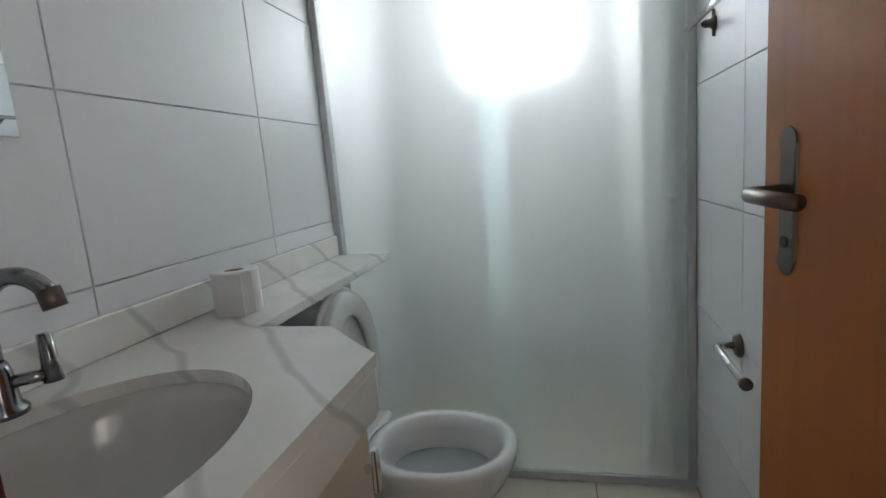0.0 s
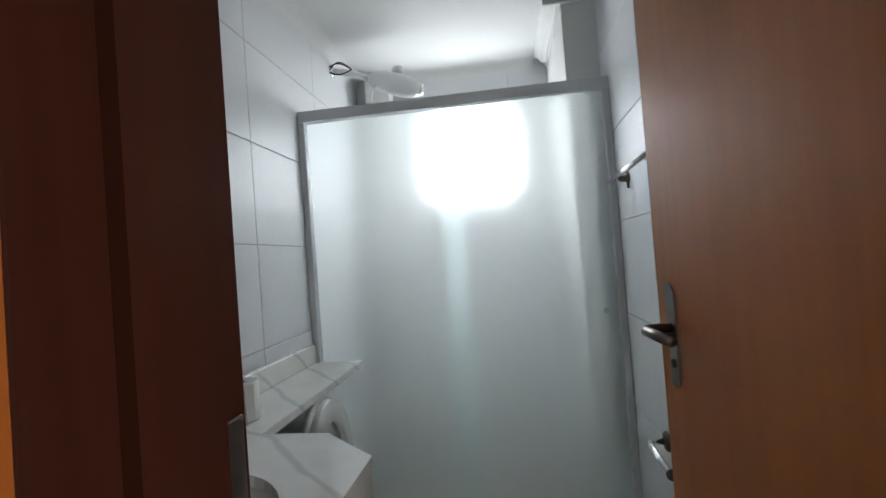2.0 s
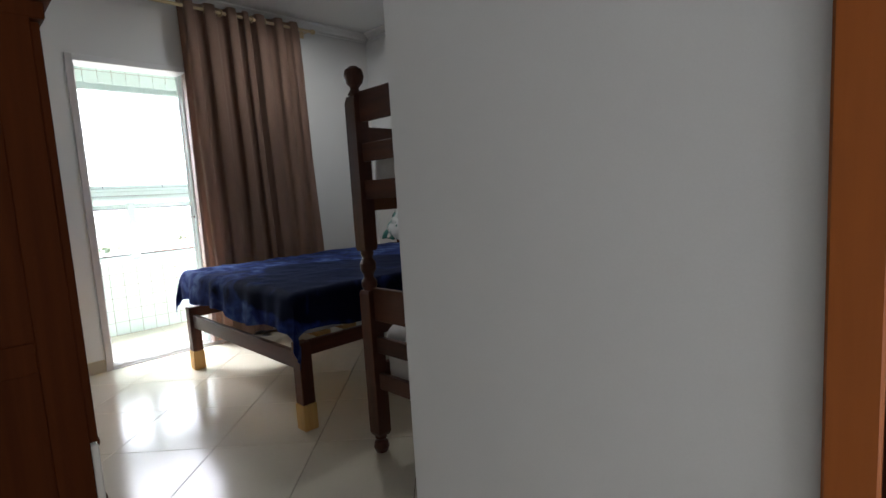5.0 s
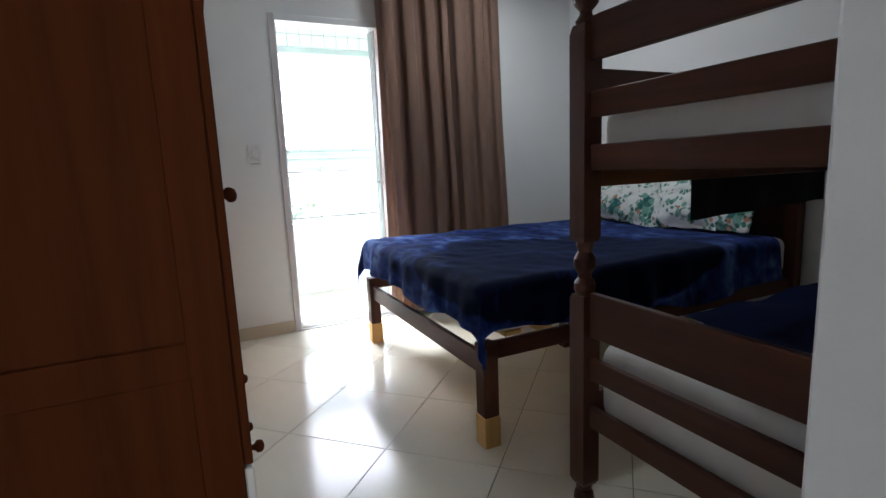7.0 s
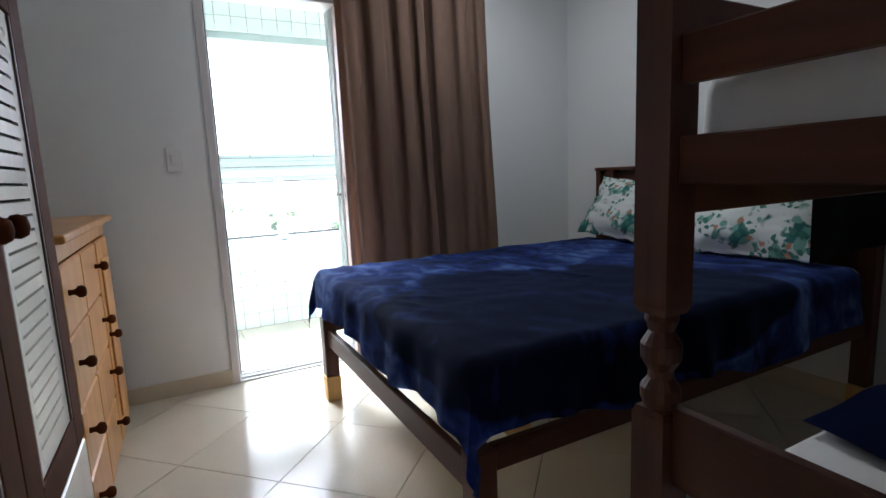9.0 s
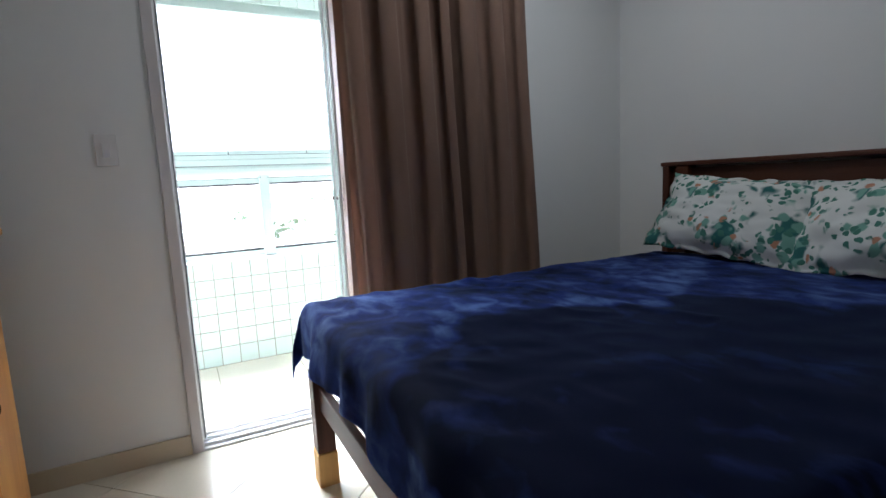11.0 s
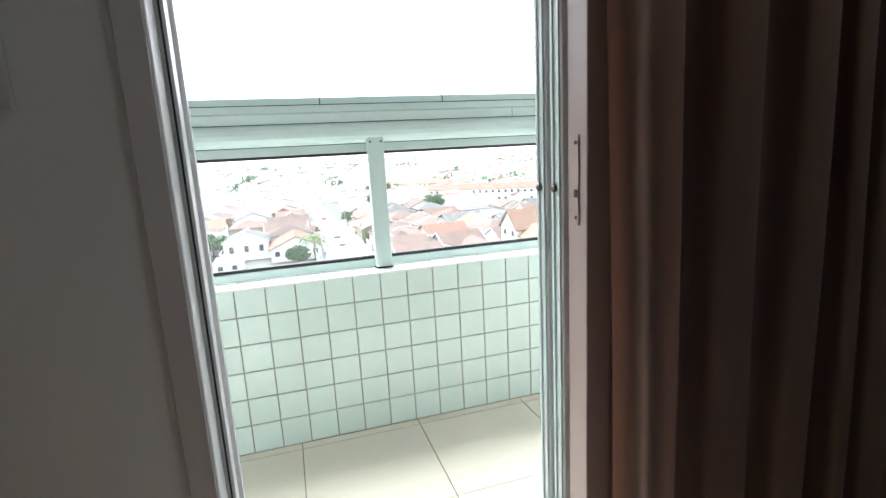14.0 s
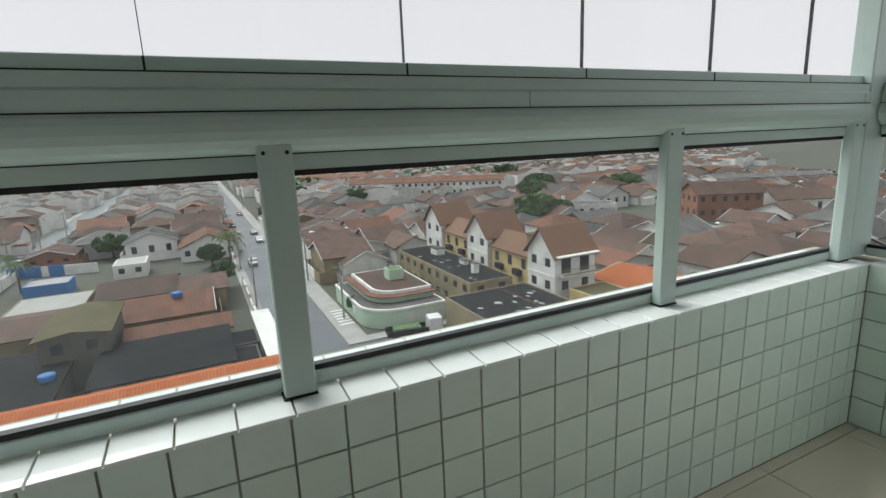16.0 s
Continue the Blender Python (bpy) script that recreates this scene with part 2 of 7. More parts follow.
WALL = material("white_wall_paint", (0.70, 0.70, 0.69), 0.75, stain=0.10, stain_scale=1.3, bump=0.10, bump_scale=220, grain=0.05, grain_scale=300)
CEIL = material("ceiling_paint", (0.78, 0.78, 0.77), 0.85, stain=0.06, stain_scale=1.0, bump=0.1)
TRIM = material("plaster_moulding", (0.78, 0.78, 0.77), 0.8, bump=0.1)
FLOOR = material("cream_polished_tile", (0.66, 0.61, 0.50), 0.16, stain=0.14, stain_scale=3.0, grain=0.06, grain_scale=90, spread=0.03, coat=0.3, rough_var=0.05)
GROUT = material("dark_grout", (0.17, 0.15, 0.12), 0.9, grain=0.3)
BASE = material("beige_tile_skirting", (0.52, 0.45, 0.33), 0.3, stain=0.15, stain_scale=4)
BATH_TILE = material("white_glazed_wall_tile", (0.74, 0.75, 0.77), 0.48, stain=0.04, stain_scale=1.5, coat=0.06, spread=0.015)
BATH_GROUT = material("pale_grey_tile_grout", (0.58, 0.58, 0.59), 0.9, grain=0.3, grain_scale=40)
PARA_TILE = material("white_green_glazed_tile", (0.67, 0.79, 0.72), 0.22, stain=0.10, stain_scale=9, coat=0.2, spread=0.035)
# Whiter than the wall tile: the wet caps' sky reflection, put into the colour.
CAP_TILE = material("sky_whitened_wet_cap_tile", (0.82, 0.86, 0.84), 0.12, stain=0.10, stain_scale=9, coat=0.4, spread=0.03)
PARA_GROUT = material("olive_grout", (0.40, 0.385, 0.30), 0.9, grain=0.5, grain_scale=40)
ALU = material("white_painted_aluminium", (0.55, 0.655, 0.615), 0.35, grain=0.05, stain=0.06, stain_scale=5)
DOOR_ALU = material("white_door_aluminium", (0.72, 0.72, 0.72), 0.35, stain=0.08, stain_scale=6)
BROWN_ALU = material("taupe_door_leaf", (0.36, 0.27, 0.24), 0.45, stain=0.1)
COVER_ALU = material("greyed_cover_aluminium", (0.56, 0.53, 0.52), 0.4, stain=0.1)
SHOWER_ALU = material("white_shower_aluminium", (0.60, 0.61, 0.63), 0.4, stain=0.06, stain_scale=6)
TAP_METAL = material("dulled_chrome", (0.30, 0.30, 0.31), 0.2, metal=1.0, stain=0.3, stain_scale=25)
SEAL = material("black_rubber_seal", (0.012, 0.012, 0.012), 0.6, grain=0.3)
CHROME = material("chrome", (0.75, 0.75, 0.76), 0.12, metal=1.0, stain=0.1, stain_scale=30)
STEEL = material("aged_dark_brass", (0.16, 0.13, 0.11), 0.35, metal=0.9, stain=0.4, stain_scale=25)
PLASTIC = material("white_plastic", (0.75, 0.76, 0.75), 0.35, stain=0.05)
CERAMIC = material("white_glazed_ceramic", (0.78, 0.78, 0.78), 0.08, coat=0.5, stain=0.03)
BASIN = material("grey_white_ceramic_basin", (0.62, 0.60, 0.58), 0.12, coat=0.4, stain=0.05)
WATER = material("toilet_water", (0.35, 0.38, 0.38), 0.03, stain=0.1)
PAPER = material("soft_white_paper", (0.80, 0.79, 0.78), 0.95, bump=0.4, bump_scale=120, stain=0.05, stain_scale=20)
SWITCH = material("white_switch_plastic", (0.62, 0.61, 0.60), 0.4, stain=0.15, stain_scale=20)
CARD = material("grey_card", (0.25, 0.22, 0.19), 0.9, grain=0.3)
CABINET = material("beige_laminate", (0.55, 0.47, 0.37), 0.4, stain=0.12, stain_scale=3, stretch=(1, 1, 4), grain=0.08)
# Near-black that paints shade into recesses and slots; also colours the dark wires.
SHADOWGAP = material("gap_shade_and_dark_wire", (0.03, 0.025, 0.02), 0.9, grain=0.3)
MARBLE = marble("veined_white_marble")
FROST = frosted("frosted_shower_glass")
PANE = glass("clear_pane", (0.99, 0.99, 0.99), 0.01, 0.02)
# The wet pane's film also stands in for the haze over the town.
WET_PANE = glass("wet_pane_haze_film", (0.97, 0.99, 0.985), 0.014, 0.02)
DOOR_WOOD = wood("orange_brown_door_veneer", (0.43, 0.150, 0.031), (0.31, 0.095, 0.019), 2, 0.5, 3.0, 0.05)
CASING = wood("orange_door_casing", (0.34, 0.095, 0.013), (0.25, 0.066, 0.009), 2, 0.45, 10.0, 0.05)
DARK_WOOD = wood("dark_mahogany_stain", (0.090, 0.028, 0.013), (0.042, 0.013, 0.007), 2, 0.5, 9.0, 0.08)
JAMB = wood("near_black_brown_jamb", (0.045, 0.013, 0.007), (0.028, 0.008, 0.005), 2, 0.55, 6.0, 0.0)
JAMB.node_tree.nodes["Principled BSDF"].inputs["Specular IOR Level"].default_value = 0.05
DARK_WOOD_X = wood("dark_mahogany_stain_across", (0.090, 0.028, 0.013), (0.042, 0.013, 0.007), 0, 0.5, 9.0, 0.08)
DARK_WOOD_Y = wood("dark_mahogany_stain_along", (0.090, 0.028, 0.013), (0.042, 0.013, 0.007), 1, 0.5, 9.0, 0.08)
RED_PINE = wood("reddish_varnished_pine", (0.088, 0.0235, 0.0065), (0.052, 0.014, 0.0045), 2, 0.6, 6.0, 0.0)
RED_PINE.node_tree.nodes["Principled BSDF"].inputs["Specular IOR Level"].default_value = 0.03
# Lighter copy of the bunk's wood, with the light on one rail painted in.
LIT_RAIL_WOOD = wood("lit_brown_rail", (0.16, 0.062, 0.024), (0.10, 0.036, 0.014), 1, 0.4, 9.0, 0.2)
HONEY = wood("honey_varnished_pine", (0.66, 0.32, 0.085), (0.48, 0.20, 0.05), 2, 0.36, 7.0, 0.35)
PALE_WOOD = wood("raw_pale_pine", (0.62, 0.38, 0.13), (0.48, 0.27, 0.085), 2, 0.6, 12.0, 0.0)
PALE_PANEL = wood("pale_glossy_panel", (0.78, 0.75, 0.70), (0.68, 0.65, 0.59), 2, 0.22, 6.0, 0.5)
CURTAIN = material("brown_curtain_cloth", (0.31, 0.195, 0.143), 0.85, sheen=0.15, bump=0.4, bump_scale=600, stain=0.12, stain_scale=3, stretch=(1, 1, 0.2))
POLE = material("pale_gold_pole", (0.60, 0.47, 0.27), 0.4, stain=0.1)
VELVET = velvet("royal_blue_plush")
NAVY = material("dark_navy_cloth", (0.008, 0.014, 0.060), 0.95, spec=0.1, stain=0.4, stain_scale=4, bump=0.3, bump_scale=300)
BLACK_CLOTH = material("charcoal_cloth", (0.020, 0.019, 0.020), 0.9, stain=0.3, stain_scale=5, bump=0.3, bump_scale=300)
SHEET = material("white_fitted_sheet", (0.84, 0.82, 0.79), 0.9, stain=0.1, stain_scale=3, bump=0.3, bump_scale=200)
MATTRESS = material("mattress_ticking", (0.66, 0.64, 0.60), 0.9, stain=0.15, stain_scale=6, bump=0.3, bump_scale=120)
FLORAL = floral("floral_cotton_print")
LAMP_GLASS = material("white_lamp_glass", (0.82, 0.82, 0.80), 0.4)
# Translucent stand-in for the brighter band where the shower panes overlap.
OVERLAP_MILK = bpy.data.materials.new("milky_overlap_brightener")
OVERLAP_MILK.use_nodes = True
milk = OVERLAP_MILK.node_tree.nodes.new("ShaderNodeBsdfTranslucent")
milk.inputs[0].default_value = (0.93, 0.96, 0.96, 1)
milk_clear = OVERLAP_MILK.node_tree.nodes.new("ShaderNodeBsdfTransparent")
milk_mix = OVERLAP_MILK.node_tree.nodes.new("ShaderNodeMixShader")
milk_mix.inputs[0].default_value = 0.35
OVERLAP_MILK.node_tree.links.new(milk_clear.outputs[0], milk_mix.inputs[1])
OVERLAP_MILK.node_tree.links.new(milk.outputs[0], milk_mix.inputs[2])
OVERLAP_MILK.node_tree.links.new(milk_mix.outputs[0], OVERLAP_MILK.node_tree.nodes["Material Output"].inputs[0])


# Shape helpers.
def box(bm, x0, y0, z0, x1, y1, z1, bevel=0.0, segments=1):
    m = Matrix.Translation(((x0 + x1) / 2, (y0 + y1) / 2, (z0 + z1) / 2)) @ Matrix.Diagonal((abs(x1 - x0), abs(y1 - y0), abs(z1 - z0), 1))
    verts = bmesh.ops.create_cube(bm, size=1, matrix=m)["verts"]
    if bevel:
        edges = list({e for v in verts for e in v.link_edges})
        bmesh.ops.bevel(bm, geom=edges, offset=bevel, segments=segments, profile=0.5, affect="EDGES")
    return bm


def rod(bm, a, b, r0, r1=None, seg=14, cap=True):
    a, b = Vector(a), Vector(b)
    turn = (b - a).to_track_quat("Z", "Y").to_matrix().to_4x4()
    bmesh.ops.create_cone(bm, cap_ends=cap, segments=seg, radius1=r0, radius2=r0 if r1 is None else r1, depth=(b - a).length,
                          matrix=Matrix.Translation((a + b) / 2) @ turn)
    return bm


def lathe(bm, profile, seg=20, m=None, close=False):
    """Turns (radius, height) pairs round z."""
    m = m or Matrix()
    rings = []
    for r, h in profile:
        rings.append([bm.verts.new(m @ Vector((r * math.cos(2 * math.pi * k / seg), r * math.sin(2 * math.pi * k / seg), h))) for k in range(seg)])
    for lo, hi in zip(rings, rings[1:]):
        for k in range(seg):
            bm.faces.new((lo[k], lo[(k + 1) % seg], hi[(k + 1) % seg], hi[k]))
    for ring, flip in ((rings[0], True), (rings[-1], False)):
        bm.faces.new(ring[::-1] if flip else ring)
    return bm


def loft(bm, rings, cap=True):
    made = [[bm.verts.new(p) for p in ring] for ring in rings]
    n = len(made[0])
    for lo, hi in zip(made, made[1:]):
        for k in range(n):
            bm.faces.new((lo[k], lo[(k + 1) % n], hi[(k + 1) % n], hi[k]))
    if cap:
        bm.faces.new(made[0][::-1]), bm.faces.new(made[-1])
    return bm


def tube(bm, points, r, seg=12):
    """A round tube along points."""
    pts = [Vector(p) for p in points]
    rings = []
    for k, p in enumerate(pts):
        d = (pts[min(k + 1, len(pts) - 1)] - pts[max(k - 1, 0)]).normalized()
        side = d.cross(Vector((0.31, 0.17, 0.93))).normalized()
        up = side.cross(d).normalized()
        rings.append([p + r * (math.cos(2 * math.pi * j / seg) * side + math.sin(2 * math.pi * j / seg) * up) for j in range(seg)])
    return loft(bm, rings)


def prism(bm, outline, axis, lo, hi):
    """An outline in two axes, pushed along the third."""
    def at(u, v, w):
        return {0: (w, u, v), 1: (u, w, v), 2: (u, v, w)}[axis]
    return loft(bm, [[at(u, v, lo) for u, v in outline], [at(u, v, hi) for u, v in outline]])


def mesh_of(name, bm, mat, smooth=False, fix=True):
    if fix:
        bmesh.ops.recalc_face_normals(bm, faces=bm.faces)
    me = bpy.data.meshes.new(name)
    bm.to_mesh(me)
    bm.free()
    me.materials.append(mat)
    if smooth:
        for p in me.polygons:
            p.use_smooth = True
    return me


def part(name, bm, mat, parent=None, label="", smooth=False):
    ob = new(name, mesh_of(name, bm, mat, smooth))
    ob.parent = parent
    return tagged(ob, label)


def thing(name, label, category, at=(0, 0, 0), turn=0.0, group=""):
    ob = new(name)
    ob.empty_display_size = 0.1
    ob.matrix_basis = pose(*at, 0, 0, turn)
    return tagged(ob, label, category, group)


def setting(name, bm, mat, label="", category=""):
    return tagged(new(name, mesh_of(name, bm, mat)), label, category, "", "structure")


def B(*a, bevel=0.0, segments=1):
    return box(bmesh.new(), *a, bevel=bevel, segments=segments)


# The flat's shell.
FZ, CZ, BZ = -0.006, 2.72, 2.35


def walls():
    bm = B(-4.56, -1.15, -0.2, -4.40, 0.045, CZ + 0.2)
    box(bm, -4.56, 1.55, -0.2, -4.40, 2.72, CZ + 0.2)
    box(bm, -4.56, 0.045, 2.19, -4.40, 1.55, CZ + 0.2)
    box(bm, -4.56, 0.045, -0.2, -4.40, 1.55, -0.012)
    setting("wall_west", bm, WALL, "white painted wall round the balcony door", "wall")
    setting("wall_north", B(-4.40, 2.56, -0.2, -0.948, 2.72, CZ + 0.2), WALL, "white painted wall behind the headboard", "wall")
    setting("wall_south", B(-4.40, -1.15, -0.2, 1.20, -1.0, CZ + 0.2), WALL, "white painted wall behind the wardrobe", "wall")
    bm = B(1.20, -1.15, -0.2, 1.35, -0.955, CZ + 0.2)
    box(bm, 1.20, -0.145, -0.2, 1.35, 0.12, CZ + 0.2)
    box(bm, 1.20, -0.955, 2.06, 1.35, -0.145, CZ + 0.2)
    # Unseen backing slab, added to keep the sky's light out of the hall.
    box(bm, 1.351, -1.15, -0.2, 1.45, 0.12, CZ + 0.2)
    setting("wall_hall_end", bm, WALL, "white painted wall closing the hall", "wall")
    bm = B(-0.948, -0.08, -0.2, -0.285, 0.094, CZ + 0.2, bevel=0.004)
    box(bm, 0.375, -0.08, -0.2, 1.20, 0.094, CZ + 0.2)
    box(bm, -0.285, -0.08, 2.10, 0.375, 0.094, CZ + 0.2)
    setting("wall_bathroom_front", bm, WALL, "white painted wall with the bathroom doorway", "wall")
    left = setting("wall_bathroom_left", B(-0.948, 0.094, -0.2, -0.866, 2.72, CZ + 0.2), BATH_GROUT, "white tiled bathroom wall", "wall")
    right = setting("wall_bathroom_right", B(0.396, 0.094, -0.2, 0.55, 2.60, CZ + 0.2), BATH_GROUT, "white tiled bathroom wall", "wall")
    bm = B(-0.866, 2.606, -0.2, -0.47, 2.75, CZ + 0.2)
    box(bm, 0.03, 2.606, -0.2, 0.55, 2.75, CZ + 0.2)
    box(bm, -0.47, 2.606, -0.2, 0.03, 2.75, 1.61)
    box(bm, -0.47, 2.606, 2.11, 0.03, 2.75, CZ + 0.2)
    back = setting("wall_bathroom_back", bm, BATH_GROUT, "white tiled shower wall with a window", "wall")
    setting("wall_pipe_chase", B(0.251, 1.84, -0.05, 0.396, 2.606, BZ, bevel=0.003), WALL, "white boxed-in pipe chase in the shower", "wall")
    setting("wall_corner_duct", B(-0.78, 2.50, -0.05, -0.64, 2.604, BZ, bevel=0.003), WALL, "white boxed-in pipe in the shower corner", "wall")
    setting("ceiling", B(-4.56, -1.15, CZ, 1.35, 2.72, CZ + 0.2), CEIL, "white plaster ceiling", "ceiling")
    setting("ceiling_bathroom", B(-0.866, 0.094, BZ, 0.396, 2.606, BZ + 0.12), CEIL, "white plaster bathroom ceiling", "ceiling")
    return left, right, back


WALL_L, WALL_R, WALL_B = walls()
bm = B(-4.40, -1.0, -0.2, -0.948, 2.56, FZ)
box(bm, -0.948, -1.0, -0.2, 1.20, -0.08, FZ)
FLOOR_ROOM = setting("floor", bm, GROUT, "cream tiled bedroom floor", "floor")
FLOOR_BATH = setting("floor_bathroom", B(-0.866, -0.08, -0.19, 0.396, 2.606, FZ + 0.002), GROUT, "cream tiled bathroom floor", "floor")


def moulding(name, a, b, inward):
    """Stepped plaster moulding along the foot of the ceiling."""
    a, b, w = Vector(a), Vector(b), Vector(inward)
    shape = [(0, 0), (0.07, 0), (0.07, -0.012), (0.05, -0.022), (0.035, -0.045), (0.014, -0.055), (0.014, -0.075), (0, -0.075)]
    bm = loft(bmesh.new(), [[p + w * u + Vector((0, 0, v)) for u, v in shape] for p in (a, b)])
    setting(name, bm, TRIM, "white stepped plaster crown moulding", "moulding")


moulding("trim_crown_west", (-4.398, -0.998, CZ - 0.001), (-4.398, 2.558, CZ - 0.001), (1, 0, 0))
moulding("trim_crown_north", (-4.32, 2.558, CZ - 0.001), (-0.95, 2.558, CZ - 0.001), (0, -1, 0))
def cove(name, a, b, inward, r=0.06):
    """A quarter-round plaster cove under the ceiling."""
    a, b, w = Vector(a), Vector(b), Vector(inward)
    shape = [(0, 0), (r, 0)] + [(r - r * math.sin(q), -r + r * math.cos(q)) for q in np.linspace(0.2, math.pi / 2, 7)]
    setting(name, loft(bmesh.new(), [[p + w * u + Vector((0, 0, v)) for u, v in shape] for p in (a, b)]), CEIL, "smooth white plaster cove", "moulding")


cove("trim_cove_left", (-0.859, 0.10, BZ - 0.001), (-0.859, 2.598, BZ - 0.001), (1, 0, 0))
cove("trim_cove_back", (-0.795, 2.598, BZ - 0.001), (0.18, 2.598, BZ - 0.001), (0, -1, 0))
cove("trim_cove_right", (0.389, 0.10, BZ - 0.001), (0.389, 1.768, BZ - 0.001), (-1, 0, 0))
moulding("trim_chase_front", (0.178, 1.839, BZ - 0.001), (0.388, 1.839, BZ - 0.001), (0, -1, 0))
moulding("trim_chase_side", (0.250, 1.839, BZ - 0.001), (0.250, 2.535, BZ - 0.001), (-1, 0, 0))
for name, a in (("baseboard_west", (-4.398, -0.998, 0.0, -4.388, 0.043, 0.088)), ("baseboard_west_north", (-4.398, 1.60, 0.0, -4.388, 2.545, 0.088)),
                ("baseboard_north", (-4.388, 2.548, 0.0, -0.95, 2.558, 0.088)), ("baseboard_south", (-4.388, -0.998, 0.0, 1.198, -0.988, 0.088)),
                ("baseboard_hall", (-0.946, -0.092, 0.0, -0.305, -0.082, 0.088))):
    setting(name, B(*a, bevel=0.002), BASE, "beige tile skirting", "skirting")


def bathroom_door():
    bm = B(-0.298, -0.096, 0, -0.252, -0.080, 2.13, bevel=0.003)
    box(bm, 0.342, -0.096, 0, 0.393, -0.080, 2.13, bevel=0.003)
    box(bm, -0.252, -0.096, 2.085, 0.342, -0.080, 2.13, bevel=0.003)
    trim = setting("door_1_casing", bm, CASING, "orange-brown wooden door casing", "door casing")
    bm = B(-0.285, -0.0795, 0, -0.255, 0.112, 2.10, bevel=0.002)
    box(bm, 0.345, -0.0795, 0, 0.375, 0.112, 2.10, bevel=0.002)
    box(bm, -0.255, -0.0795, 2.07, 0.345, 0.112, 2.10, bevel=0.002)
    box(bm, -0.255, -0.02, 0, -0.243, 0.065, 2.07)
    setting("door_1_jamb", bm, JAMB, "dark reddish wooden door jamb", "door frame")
    setting("trim_strike_plate", B(-0.2545, 0.072, 1.036, -0.2505, 0.100, 1.149, bevel=0.001), STEEL, "dark metal strike plate in the door jamb", "strike plate")
    d = tagged(thing("door_1", "orange-brown veneered wooden bathroom door standing open", "door", (0.341, 0.118, 0.008), 5.2), kind="structure")
    part("leaf", B(-0.035, 0, 0, 0.0, 0.65, 2.055, bevel=0.002), DOOR_WOOD, d)
    for z in (0.25, 1.0, 1.8):
        part("hinge", rod(bmesh.new(), (-0.002, -0.006, z), (-0.002, -0.006, z + 0.09), 0.006), STEEL, d, "dark metal hinge", True)
    for side in (-1, 1):
        x = -0.035 if side < 0 else 0.0
        bm = B(x - 0.004, 0.565, 1.005, x + 0.004, 0.605, 1.157, bevel=0.0035, segments=2)
        rod(bm, (x + side * 0.003, 0.585, 1.157), (x + side * 0.0042, 0.585, 1.157), 0.02)
        rod(bm, (x + side * 0.003, 0.585, 1.005), (x + side * 0.0042, 0.585, 1.005), 0.02)
        plate = part("handle_plate", bm, STEEL, d, "aged dark metal backplate")
        bm = tube(bmesh.new(), [(x, 0.585, 1.095), (x + side * 0.03, 0.585, 1.095), (x + side * 0.05, 0.58, 1.095), (x + side * 0.056, 0.565, 1.095), (x + side * 0.056, 0.52, 1.094), (x + side * 0.052, 0.465, 1.093)], 0.0095)
        part("lever", bm, STEEL, plate, "", True)
        part("keyhole", rod(bmesh.new(), (x, 0.585, 1.03), (x + side * 0.0065, 0.585, 1.03), 0.008), SHADOWGAP, plate)


bathroom_door()


# Bathroom.
def shower():
    s = thing("shower_enclosure", "frosted glass shower screen in a white aluminium frame", "shower screen", (0, 1.727, 0))
    part("header_rail", B(-0.858, -0.028, 1.865, 0.388, 0.022, 1.912, bevel=0.004, segments=2), SHOWER_ALU, s)
    part("bottom_rail", B(-0.858, -0.024, 0.0, 0.388, 0.018, 0.032, bevel=0.003), SHOWER_ALU, s)
    part("wall_profile", B(-0.859, -0.026, 0.033, -0.831, 0.020, 1.864, bevel=0.003), SHOWER_ALU, s)
    part("wall_profile", B(0.361, -0.026, 0.033, 0.389, 0.020, 1.864, bevel=0.003), SHOWER_ALU, s)
    part("fixed_pane", B(-0.832, 0.006, 0.033, -0.195, 0.014, 1.864), FROST, s, "fixed frosted glass pane")
    slide = part("sliding_pane", B(-0.29, -0.012, 0.033, 0.362, -0.004, 1.864), FROST, s, "sliding frosted glass pane")
    # Added strip; only the overlap of the two panes is brighter here.
    part("overlap_brightener", B(-0.288, -0.0025, 0.034, -0.202, 0.0045, 1.863), OVERLAP_MILK, s, "added milky strip that brightens the pane overlap")
    knob = lathe(bmesh.new(), [(0.004, 0), (0.006, 0.004), (0.010, 0.012), (0.011, 0.018), (0.008, 0.024)], 16, pose(0.314, -0.0125, 1.022, 90))
    part("knob", knob, PLASTIC, slide, "small round white knob", True)


shower()


